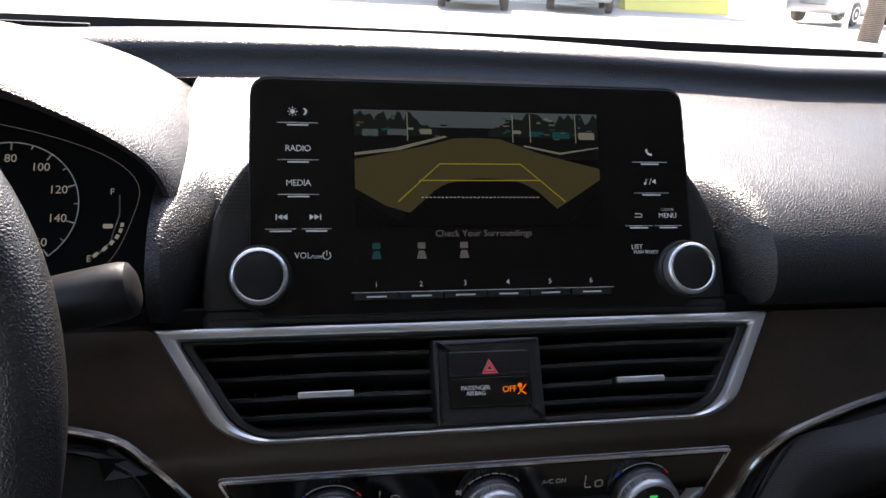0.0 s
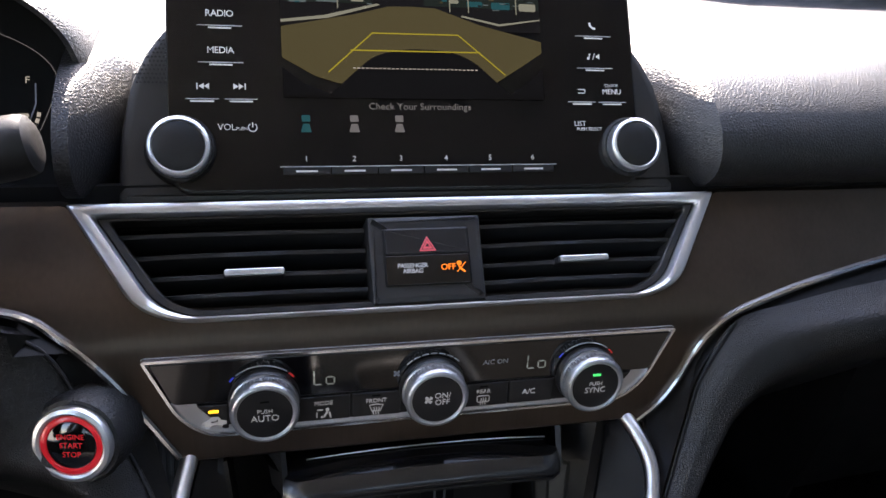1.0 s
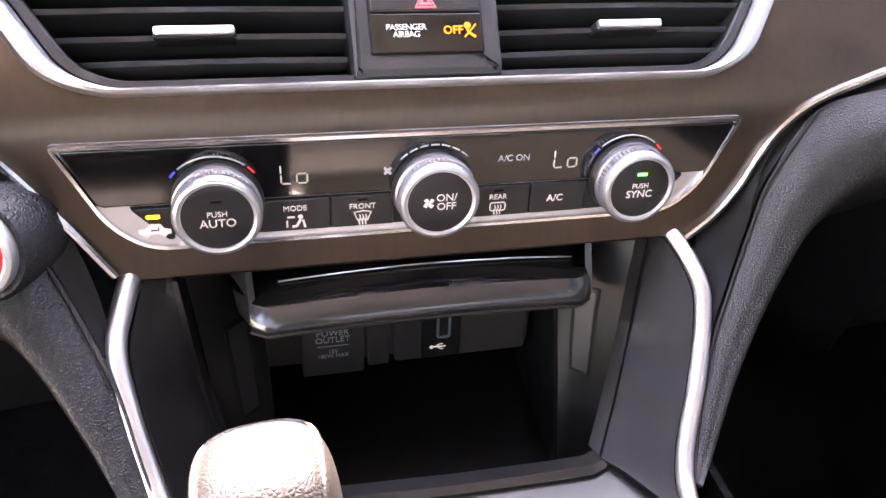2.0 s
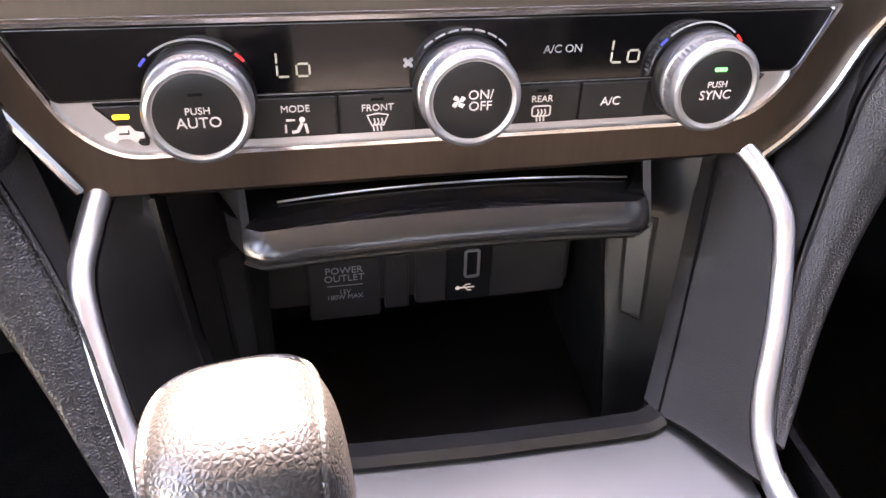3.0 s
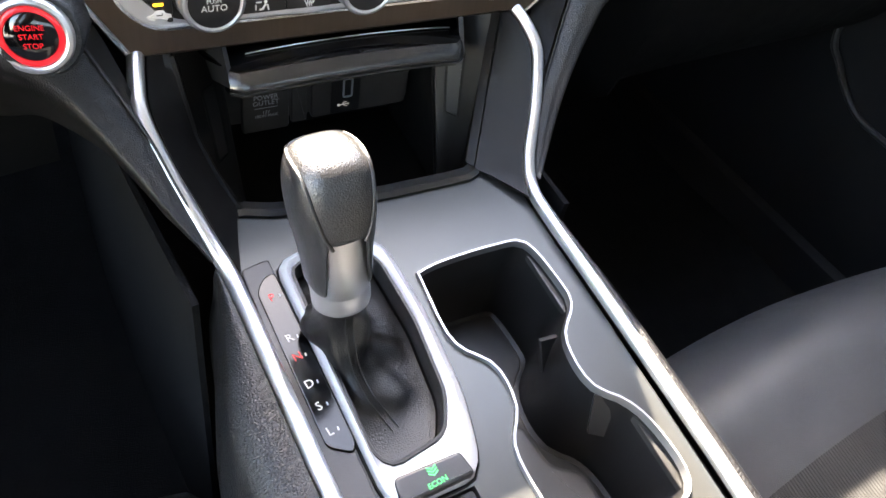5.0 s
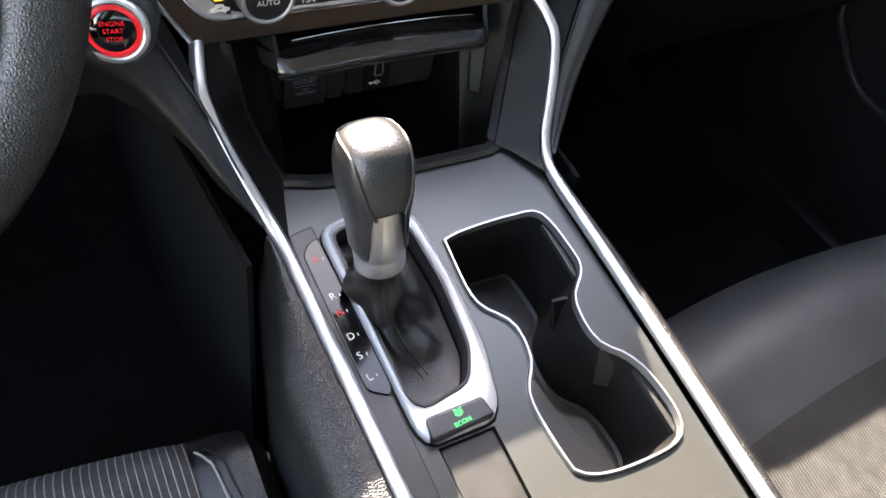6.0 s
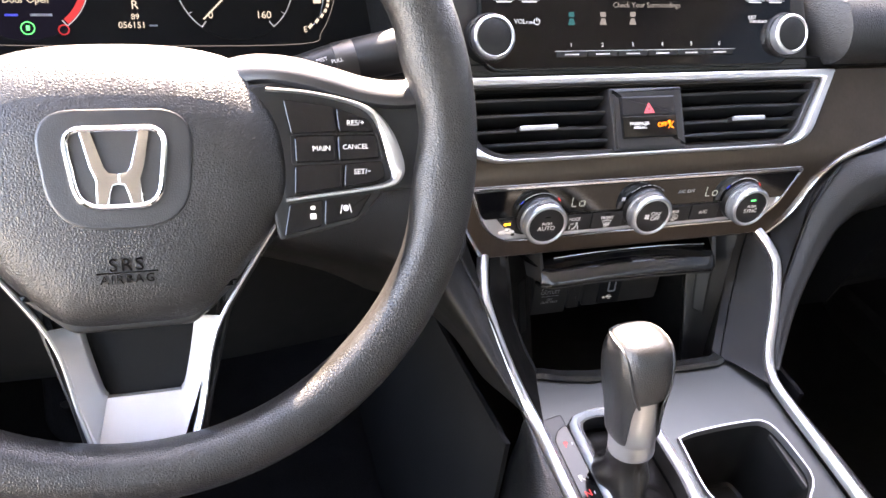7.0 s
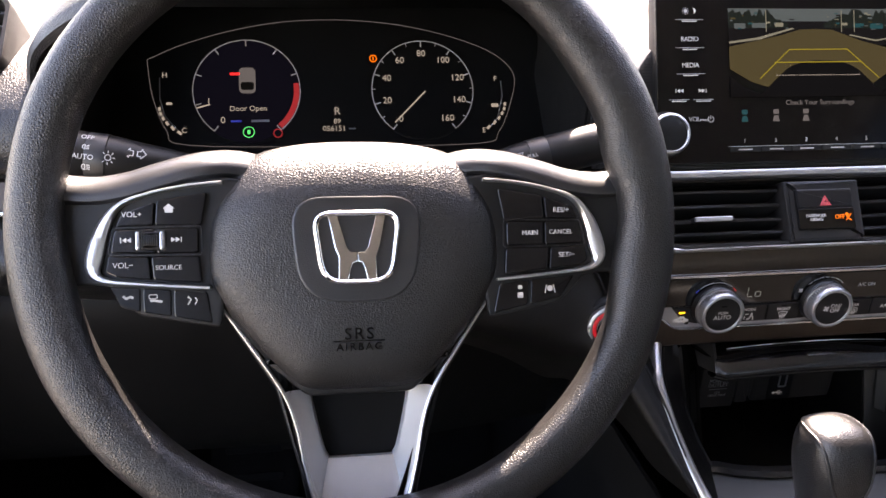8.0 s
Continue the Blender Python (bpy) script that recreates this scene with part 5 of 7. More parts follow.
deck_out = [(-0.1040, 0.035), (-0.1000, 0.062), (-0.0865, 0.0710), (-0.068, 0.0650), (-0.045, 0.0610), (0.0, 0.0590), (0.066, 0.0578), (0.078, 0.0600), (0.0960, 0.0500), (0.0965, 0.030), (0.0950, -0.080), (0.0938, -0.120), (0.0928, -0.160), (0.0908, -0.250), (-0.1030, -0.250)]
slot_out = [(-0.0700, -0.1310), (-0.0330, -0.1310), (-0.0330, -0.245), (-0.0700, -0.245)]
part("deck", sheet_with_holes(deck_out, [cup_out, sh_out, slot_out], -0.0025), PLATE, con, "satin dark silver console deck", smooth=False)
part("edge_groove", slab([(0.0750, 0.045), (0.0750, -0.250), (0.0985, -0.250), (0.0985, 0.030)], -0.012, -0.0075, MC, 0.001), GREYPL, con)
# rising front lip under the storage bin
part("bin_sill", sweep([MC @ Vector(p) for p in ((-0.0870, 0.0735, -0.001), (-0.0830, 0.0725, 0.0), (-0.068, 0.0672, 0.0), (-0.045, 0.0632, 0.0), (0.0, 0.0610, 0.0), (0.050, 0.0600, 0.0), (0.066, 0.0600, 0.0004), (0.0715, 0.0620, 0.0010))], [(-0.006, -0.014), (0.006, -0.014), (0.006, 0.0), (0.003, 0.0025), (-0.004, 0.001), (-0.006, -0.002)], MC.to_3x3() @ Vector((0, 0, 1))), LIDLIP, con)

# ---- storage bin with its half-open lid ----
bn = thing("storage_bin", (0, -0.02, 0.69), "open black storage bin with power outlet and usb port", "storage bin")


def wall_quad(a, b, c, d, t=0.003, n=6):
    a, b, c, d = map(Vector, (a, b, c, d))
    return solid_grid([[a.lerp(b, u / n).lerp(d.lerp(c, u / n), v / n) for v in range(n + 1)] for u in range(n + 1)], t)


for sx in (-1, 1):
    edge = [bin_line(BEZEL if sx > 0 else BEZEL_L, k / 20, sx) for k in range(21)]
    cheek = [bin_line(CHEEK, k / 20, sx) for k in range(21)]
    rim = [bin_line(INNER, k / 20, sx) for k in range(21)]
    edge, cheek, rim = spline(edge[::2], 3), spline(cheek[::2], 3), spline(rim[::2], 3)
    part("bezel", solid_grid([[a + Vector((sx * 0.0012, -0.0004, 0.0)), a + Vector((-sx * 0.0010, -0.0012, 0.0008)), a.lerp(c, 0.25), a.lerp(c, 0.7), c + Vector((0, 0.0008, 0))] for a, c in zip(edge, cheek)], 0.002), PILLAR, bn, "smooth black mouth of the bin")
    part("side", solid_grid([[c + Vector((sx * 0.0006, 0.0018, 0)), c + Vector((-sx * 0.0006, 0, 0)), c.lerp(r, 0.33), c.lerp(r, 0.66), c.lerp(r, 0.94), r + Vector((0, 0.0010, 0)), r + Vector((sx * 0.0012, 0.004, 0))] for c, r in zip(cheek, rim)], 0.002), PILLAR, bn, "dark grey moulded cheek of the bin")
    # inner wall in the darker plastic, recess shade put into its colour
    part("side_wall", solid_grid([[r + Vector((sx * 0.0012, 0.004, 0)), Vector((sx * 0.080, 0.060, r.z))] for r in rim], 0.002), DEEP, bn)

    def cheek_at(u, t, out=0.0):
        c, r = bin_line(CHEEK, t, sx), bin_line(INNER, t, sx)
        return r.lerp(c, u) + Vector((-sx * 0.5, -0.85, 0)) * out

    slot = [cheek_at(u, t, 0.0004) for u, t in ((0.24, 0.16), (0.24, 0.30), (0.24, 0.438), (0.60, 0.448), (0.60, 0.30), (0.60, 0.16))]
    part("lid_track", sweep(slot, [(-0.0009, -0.001), (0.0009, -0.001), (0.0009, 0.0003), (-0.0009, 0.0003)], (-sx * 0.5, -0.85, 0), True), DEEP, bn, "recessed slot round the lid guide")
    part("track_insert", solid_grid([[cheek_at(u, t, 0.0006) for u in (0.27, 0.42, 0.57)] for t in (0.17, 0.25, 0.34, 0.432)], 0.0012), MATTE, bn, "flush lid guide")
# Ceiling, floor, front and back carry the bin's shade in their darker base.
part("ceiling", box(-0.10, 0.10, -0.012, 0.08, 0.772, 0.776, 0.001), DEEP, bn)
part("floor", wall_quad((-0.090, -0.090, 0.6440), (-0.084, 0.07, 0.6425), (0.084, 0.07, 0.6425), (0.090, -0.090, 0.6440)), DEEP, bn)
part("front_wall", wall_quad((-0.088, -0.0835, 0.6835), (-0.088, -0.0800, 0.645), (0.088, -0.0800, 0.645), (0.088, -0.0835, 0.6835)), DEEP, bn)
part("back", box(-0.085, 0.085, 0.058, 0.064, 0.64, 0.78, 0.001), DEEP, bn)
MB = plane_frame((-0.0008, 0.0210, 0.6945), (0.075, 0.997))
part("socket_panel", slab(rrect(-0.0735, -0.0125, 0.0720, 0.060, 0.002), -0.020, 0.0, MB, 0.001), SOCKETPL, bn)
po = part("power_outlet", slab(rrect(-0.0555, -0.0195, -0.0225, 0.0200, 0.0015), -0.001, 0.0030, MB, 0.001), SOCKETPL, bn, "closed power outlet cover")
lettering("POWER\nOUTLET", on(MB, -0.0390, 0.0055, 0.0031), 0.0050, DIMWHITE, bn)
polyline(MB, [(-0.0470, -0.0005), (-0.0305, -0.0005)], 0.0004, 0.0030, DIMWHITE, bn, "print_line")
lettering("12V\n180W MAX", on(MB, -0.0390, -0.0055, 0.0031), 0.0034, DIMWHITE, bn)
part("spacer", slab(rrect(-0.0200, -0.0175, -0.0085, 0.0200, 0.001), -0.001, 0.0015, MB, 0.0008), SOCKETPL, bn)
part("usb_panel", slab(rrect(-0.0055, -0.0165, 0.0700, 0.0200, 0.003), -0.001, 0.0020, MB, 0.0012), SOCKETPL, bn)
ub = part("usb_housing", slab(rrect(0.0090, -0.0155, 0.0315, 0.0200, 0.0015), 0.0015, 0.0030, MB, 0.0008), MATTE, bn)
part("usb_port", frame_ring(rrect(0.0175, -0.0030, 0.0255, 0.0130, 0.0020), rrect(0.0190, -0.0015, 0.0240, 0.0115, 0.0006), 0.0025, 0.0038, MB, -0.004), SATIN, ub, "metal usb socket")
part("usb_tongue", slab(rrect(0.0218, -0.0010, 0.0236, 0.0110, 0.0002), -0.003, 0.0028, MB, 0.0002), STEEL, ub)
part("usb_well", slab(rrect(0.0191, -0.0014, 0.0239, 0.0114, 0.0004), -0.006, 0.0026, MB, 0.0002), DEEP, ub)
polyline(MB, [(0.0150, -0.0085), (0.0232, -0.0085)], 0.0006, 0.0030, WHITE, bn, "usb_symbol")
polyline(MB, [(0.0175, -0.0085), (0.0192, -0.0068), (0.0212, -0.0068)], 0.0005, 0.0030, WHITE, bn, "usb_symbol")
polyline(MB, [(0.0185, -0.0085), (0.0202, -0.0102), (0.0218, -0.0102)], 0.0005, 0.0030, WHITE, bn, "usb_symbol")
shape(MB, circle(0.0150, -0.0085, 0.0011, 10), 0.0030, WHITE, bn, "usb_symbol")

lid = thing("bin_lid", (0, -0.02, 0.76), "half-raised gloss black storage bin lid", "lid")
rows = []
for i in range(25):
    x = -0.0785 + 0.1555 * i / 24
    c = 1 - ((x + 0.0007) / 0.0785) ** 2
    zf, yf = 0.7600 + 0.0050 * c, -0.0335 - 0.003 * c
    end = 0.006 * max(0.0, (abs(x + 0.0007) - 0.0715) / 0.007) ** 2
    rows.append([(x, yf + 0.012, zf - 0.0155), (x, yf + 0.004 + end, zf - 0.0154), (x, yf - 0.0010 + end, zf - 0.0145), (x, yf - 0.0030 + end, zf - 0.0110), (x, yf - 0.0036 + end, zf - 0.0085), (x, yf - 0.0034 + end, zf - 0.0074), (x, yf - 0.0020 + end, zf - 0.0050), (x, yf + 0.0004 + end, zf - 0.0020), (x, yf + 0.0030 + end, zf)])
part("lip", solid_grid(rows, 0.002), LIDLIP, lid, "satin black front lip")
part("lip_seam", sweep([Vector(r[3]) + Vector((0, -0.0005, 0)) for r in rows], [(-0.0005, -0.0004), (0.0005, -0.0004), (0.0005, 0.0004), (-0.0005, 0.0004)], (0, -1, 0.1)), GREYPL, lid)
rows = []
for i in range(25):
    x = -0.0785 + 0.1555 * i / 24
    c = 1 - ((x + 0.0007) / 0.0785) ** 2
    zf, yf = 0.7600 + 0.0050 * c, -0.0335 - 0.003 * c
    rows.append([(x, yf + 0.0028 + 0.006 * max(0.0, (abs(x + 0.0007) - 0.0715) / 0.007) ** 2, zf + 0.0001), (x * 1.01, yf + 0.010, zf + 0.0016 + 0.001 * c), (x * 1.10, yf + 0.020, zf + 0.0024 + 0.0015 * c), (x * 1.22, yf + 0.055, zf + 0.0020 + 0.001 * c)])
part("top", solid_grid(rows, 0.002), GLOSS, lid, "gloss black top")
pth = [(-0.0785 + 0.1555 * i / 24, -0.0185 - 0.003 * (1 - ((-0.0785 + 0.1555 * i / 24) / 0.0785) ** 2), 0.7636 + 0.0060 * (1 - ((-0.0785 + 0.1555 * i / 24) / 0.0785) ** 2)) for i in range(2, 24)]
part("edge_line", sweep(pth, [(-0.0003, -0.0002), (0.0003, -0.0002), (0.0003, 0.0003), (-0.0003, 0.0003)], (0, -0.5, 1)), SATIN, lid)
for sx in (-1, 1):
    part("hinge_arm", wall_quad((sx * 0.079, -0.020, 0.772), (sx * 0.078, -0.032, 0.752), (sx * 0.084, -0.015, 0.748), (sx * 0.088, 0.0, 0.772), 0.003, 3), GREYPL, lid)

# ---- shifter ----
sh = thing("gear_selector", (-0.052, -0.19, 0.68), "automatic gear selector with leather knob and soft boot", "gear selector")
sh_in0 = [(-0.0745, 0.0205), (-0.0600, 0.0240), (-0.0300, 0.0185), (-0.0235, 0.0100), (-0.0215, -0.0350), (-0.0260, -0.0820), (-0.0350, -0.0990), (-0.0400, -0.1030), (-0.0690, -0.1080), (-0.0755, -0.0980)]
sh_in = [(p.x, p.y) for p in resample([(x, y, 0) for x, y in rounded(sh_in0, 0.006, 5)], 64, True)]


def align(ref, pts):
    """Turn the start of a loop so that it pairs best with another."""
    n = len(pts)
    best = min(range(n), key=lambda s: sum((Vector(ref[i]) - Vector(pts[(i + s) % n])).length_squared for i in range(0, n, 4)))
    return [pts[(i + best) % n] for i in range(n)]


sh_in = align(sh_out, sh_in)
part("bezel", frame_ring(sh_out, sh_in, -0.004, 0.0040, MC, -0.010, crown=0.0015), SILVERPL, sh, "silver painted bezel")
part("bezel_gap", frame_ring(inset(sh_out, -0.0013), inset(sh_out, 0.0003), -0.006, -0.0010, MC, -0.006), DEEP, sh)
part("bezel_edge", frame_ring(inset(sh_in, -0.0012), inset(sh_in, 0.0012), 0.001, 0.0036, MC, -0.010), MATTE, sh)
wb = bmesh.new()
rings_into(wb, [[MC @ Vector((x, y, z)) for x, y in inset(sh_in, d)] for z, d in ((-0.006, 0.0), (-0.030, 0.001), (-0.045, 0.002))], False, True)
part("well", wb, DEEP, sh)
# boot: from the bezel up to the collar, with folds
COL = Vector((-0.0670, -0.1740, 0.7150))
AX = Vector((-0.08, 0.20, 0.98)).normalized()
rings = []
bo = inset(sh_in, 0.002)
n = len(bo)
for k in range(25):
    t = k / 24
    ring = []
    for i, (x, y) in enumerate(bo):
        p0 = MC @ Vector((x, y, -0.012))
        a = math.atan2(y + 0.040, (x + 0.047) * 1.6)
        p1 = COL + AX * 0.010 + Vector((math.cos(a) * 0.0132, math.sin(a) * 0.0132, 0))
        w = 1 - (1 - t) ** 2.7
        q = p0.lerp(p1, w)
        q.z = p0.z + (p1.z - p0.z) * (t ** 1.55)
        fold = 0.0058 * math.sin(t * math.pi) * (1.3 * noise.noise((q.x * 70, q.y * 70, q.z * 40)) + 0.45 * math.sin(t * 13 + math.sin(a) * 2))
        q += Vector((math.cos(a), math.sin(a), 0.2)) * fold
        ring.append(q)
    rings.append(ring)
bb = bmesh.new()
rings_into(bb, rings, False, True)
part("boot", bb, BOOT, sh, "creased black vinyl boot")
mid = min(range(n), key=lambda i: abs(bo[i][0] + 0.0500) + (1 if bo[i][1] > -0.05 else 0))
for off in (-1, 1):
    pth = [rings[k][mid] + (rings[k][(mid + 3) % n] - rings[k][mid - 3]).normalized() * (0.0020 * off) + Vector((0, -0.0006, 0.0005)) for k in range(3, 24)]
    part("stitching", sweep(pth, oval(0.0004, 0.0004, 6), (0, -1, 0.2)), GREYPL, sh)
ML = Matrix.Translation(COL) @ Vector((0, 0, 1)).rotation_difference(AX).to_matrix().to_4x4()
part("collar", lathe([(0.0138, 0.007), (0.0147, 0.0080), (0.0150, 0.0092), (0.0150, 0.0180), (0.0150, 0.0184), (0.0150, 0.0190), (0.0152, 0.0194), (0.0152, 0.036), (0.0156, 0.058), (0.012, 0.060)], ML, 48), ALU, sh, "brushed aluminium collar")


KN = [(0.016, 0, 0.001, 0.0158, 0.0160), (0.026, 0, 0.001, 0.0162, 0.0165), (0.036, 0, 0.001, 0.0167, 0.0172), (0.046, 0, 0.001, 0.0175, 0.0186), (0.057, 0, 0.001, 0.0188, 0.0208), (0.067, 0, 0.001, 0.0196, 0.0222), (0.077, 0, 0.001, 0.0196, 0.0220),
      (0.085, 0, 0.0005, 0.0188, 0.0206), (0.0905, 0, 0, 0.0172, 0.0182), (0.0945, 0, 0, 0.0142, 0.0144), (0.0968, 0, 0, 0.0092, 0.0090), (0.0975, 0, 0, 0.003, 0.003)]
tab = spline([(k[0], k[3], k[4]) for k in KN], 3)
# seam round the top panel, and the cheeks that hug the metal insert


def on_knob(h, deg, out=0.0, p=2.6):
    """A point of the knob's skin at a height and an angle from the front."""
    k = min(range(len(tab) - 1), key=lambda i: 0 if tab[i].x <= h <= tab[i + 1].x else 1)
    w = (h - tab[k].x) / max(1e-9, tab[k + 1].x - tab[k].x)
    v = tab[k].lerp(tab[k + 1], max(0.0, min(1.0, w)))
    t = radians(deg - 90)
    c, s = math.cos(t), math.sin(t)
    return ML @ Vector(((v.y + out) * math.copysign(abs(c) ** (2 / p), c), 0.001 + (v.z + out) * math.copysign(abs(s) ** (2 / p), s), h))


def knob_foot(deg):
    """Height at which the leather ends: high over the metal at the front, low on the cheeks."""
    a = abs(deg)
    k = max(0.0, min(1.0, (a - 24) / 20))
    return 0.0555 - 0.0345 * k * k * (3 - 2 * k) + 0.012 * max(0.0, (a - 110) / 70)


kb = bmesh.new()
rings = []
for j in range(34):
    w = math.sin(math.pi / 2 * j / 33)
    rings.append([on_knob(knob_foot(d) + (0.0974 - knob_foot(d)) * w, d, -0.0012 if j == 0 else 0.0) for d in range(-180, 180, 6)])
rings_into(kb, rings, False, True)
kn = part("knob", kb, KNOBLEATHER, sh, "grained dark leather knob")
half = [(0.0545, 19), (0.059, 25), (0.064, 31), (0.071, 36), (0.080, 43), (0.0875, 52), (0.0918, 70), (0.0930, 95), (0.0928, 125), (0.0922, 155), (0.0920, 180)]
loop = [on_knob(h, a, 0.0002) for h, a in half] + [on_knob(h, -a, 0.0002) for h, a in reversed(half[:-1])]
part("seam", sweep(spline(loop, 4), oval(0.0010, 0.0009, 8), [(q - (ML @ Vector((0, 0, 0.06)))).normalized() for q in spline(loop, 4)]), KNOBLEATHER, kn, "raised leather seam")
# gear position display
gd = thing("gear_indicator", (-0.09, -0.18, 0.68), "gloss black gear position strip with letters", "indicator")
GI = rounded([(-0.0965, 0.0120), (-0.0905, 0.0200), (-0.0830, 0.0225), (-0.0800, -0.0880), (-0.0830, -0.0935), (-0.0945, -0.0860)], 0.004, 4)
part("panel", slab(GI, -0.004, 0.0006, MC, 0.0006), SCREEN, gd)
for ch, y, mt in (("P", 0.0060, REDINK), ("R", -0.0215, WHITE), ("N", -0.0335, REDINK), ("D", -0.0505, WHITE), ("S", -0.0640, WHITE), ("L", -0.0785, WHITE)):
    lettering(ch, on(MC, -0.0900, y, 0.0007, 8), 0.0068, mt, gd)
    polyline(MC, [(-0.0855, y - 0.001), (-0.0855, y + 0.001)], 0.0008, 0.0006, DIMWHITE, gd, "mark")
part("side_infill", slab(rounded([(-0.1000, 0.030), (-0.0825, 0.0330), (-0.0800, -0.25), (-0.1000, -0.25)], 0.003), -0.004, -0.0006, MC, 0.001), GREYPL, con)
# econ button and parking brake
ec = thing("econ_button", (-0.052, -0.26, 0.677), "dark economy mode button with green leaf symbol", "button")
part("key", slab(rounded([(-0.0725, -0.1140), (-0.0350, -0.1140), (-0.0325, -0.1275), (-0.0740, -0.1285)], 0.003), 0.0, 0.0065, MC, 0.0015), BUTTON, ec)
lettering("ECON", on(MC, -0.0530, -0.1245, 0.0067, 6), 0.0040, GREEN, ec)
for q in (-1, 1):
    for j in range(3):
        polyline(MC, [(-0.0530, -0.1205 + 0.0016 * j), (-0.0530 + q * 0.0026, -0.1190 + 0.0016 * j)], 0.0007, 0.0066, GREEN, ec, "leaf_symbol")
pb = thing("parking_brake_panel", (-0.052, -0.32, 0.66), "black parking brake panel with silver switch", "switch")
part("panel", slab(rrect(-0.0690, -0.2440, -0.0340, -0.1320, 0.002), -0.012, -0.0040, MC, 0.001), MATTE, pb)
part("switch", slab(rrect(-0.0640, -0.2250, -0.0380, -0.1900, 0.003), -0.005, 0.004, MC, 0.002), SATIN, pb)

# ---- cup holders ----
ch = thing("cup_holder", (0.038, -0.23, 0.62), "twin cup holder with satin rim and dark rubber mat", "cup holder")
part("rim", frame_ring(cup_out, inset(cup_out, 0.0020), -0.004, 0.0004, MC, -0.008), KNURL, ch, "satin silver rim")
wb = bmesh.new()
cin = inset(cup_out, 0.0018)
rings_into(wb, [[MC @ Vector((x, y, z)) for x, y in inset(cin, d)] for z, d in ((-0.003, 0.0), (-0.03, 0.002), (-0.075, 0.005), (-0.078, 0.009))], False, True)
part("well", wb, MATTE, ch)
part("mat", slab(inset(cin, 0.008), -0.0775, -0.0755, MC, 0.001), GREYPL, ch, "dark rubber mat")
part("divider", slab(rounded([(0.003, -0.064), (0.010, -0.060), (0.016, -0.100), (0.004, -0.118), (-0.002, -0.120)], 0.003), -0.075, -0.034, MC, 0.002), GREYPL, ch)
part("ledge", slab(rounded([(0.0050, -0.100), (0.0338, -0.0988), (0.0367, -0.1272), (0.0538, -0.1391), (0.0552, -0.1785), (0.0240, -0.1785), (0.0030, -0.172), (-0.0010, -0.128)], 0.005, 4), -0.076, -0.050, MC, 0.003), GREYPL, ch, "dark grey moulded ledge")
part("grip_flap", wall_quad(MC @ Vector((0.0590, -0.1118, -0.005)), MC @ Vector((0.0710, -0.1190, -0.005)), MC @ Vector((0.0690, -0.1285, -0.036)), MC @ Vector((0.0605, -0.1225, -0.036)), 0.003, 4), GREYPL, ch, "spring grip flap")
part("grip_flap", wall_quad(MC @ Vector((0.0520, -0.0674, -0.012)), MC @ Vector((0.0640, -0.0685, -0.012)), MC @ Vector((0.0660, -0.0760, -0.036)), MC @ Vector((0.0560, -0.0780, -0.036)), 0.003, 4), MATTE, ch)

# ---- armrest ----
ar = thing("armrest", (0.01, -0.5, 0.66), "black leather console armrest lid", "armrest")
rows = []
for i in range(17):
    y = -0.388 - 0.26 * i / 16
    rz = 0.030 * (1 - (1 - min(1.0, i / 4)) ** 2)
    rows.append([(x, y + 0.012 * (x / 0.09) ** 2, 0.668 + rz * (1 - abs(x / 0.098) ** 4) - 0.02 * (abs(x / 0.098) ** 8)) for x in np.linspace(-0.098, 0.112, 19)])
part("cushion", solid_grid(rows, 0.012), PAD, ar)
part("box", box(-0.095, 0.106, -0.66, -0.395, 0.30, 0.664, 0.006), MATTE, ar)

# ---- steering wheel ----
MW = MW @ Matrix.Rotation(radians(-1.0), 4, "Z")
sw = thing("steering_wheel", MW.translation, "black grained steering wheel with silver spokes", "steering wheel")
pth, prf, nr = [], [], []
for i in range(120):
    a = 2 * math.pi * i / 120
    c, s = math.cos(a), math.sin(a)
    grip = math.exp(-((math.degrees(math.acos(max(-1, min(1, abs(c))))) - 24) / 14) ** 2) * (1 if s > 0 else 0.2)
    pth.append(MW @ Vector((0.1566 * c + 0.0012, 0.1580 * s + 0.003, 0.001)))
    w, h = 0.0143 + 0.0010 * grip, 0.0145 + 0.0012 * grip
    deg = math.degrees(math.atan2(s, abs(c)))
    rest = 0.0048 * math.exp(-((deg - 13) / 7) ** 2) + 0.0040 * math.exp(-((deg + 10) / 9) ** 2) + 0.0022 * math.exp(-((deg - 34) / 12) ** 2)
    if c < 0:
        slim = math.exp(-((deg - 22) / 24) ** 2)
        rest *= 0.2
        w -= 0.0028 * slim
        pth[-1] = MW @ Vector((0.1566 * c + 0.0012 - 0.0018 * slim, 0.1580 * s + 0.003, 0.001))
    sec = []
    for t in [2 * math.pi * k / 28 for k in range(28)]:
        u, v = math.cos(t), math.sin(t)
        p = 3.0 if u < 0 < v else 2.1     # the front of the rim meets its inside at a tighter bend
        sec.append(((w + (rest * u * u if u < 0 else 0)) * math.copysign(abs(u) ** (2 / p), u), h * math.copysign(abs(v) ** (2 / p), v)))
    prf.append(sec)
    nr.append(MW.to_3x3() @ Vector((0, 0, 1)))
part("rim", sweep(pth, prf, nr, True), WRAP, sw, "thick grained rim")


def uv_slab(pts, z0, z1, edge, r=0.0, n=4):
    p = rounded(pts, r, n) if r else pts
    return slab(p, z0, z1, MW, edge)


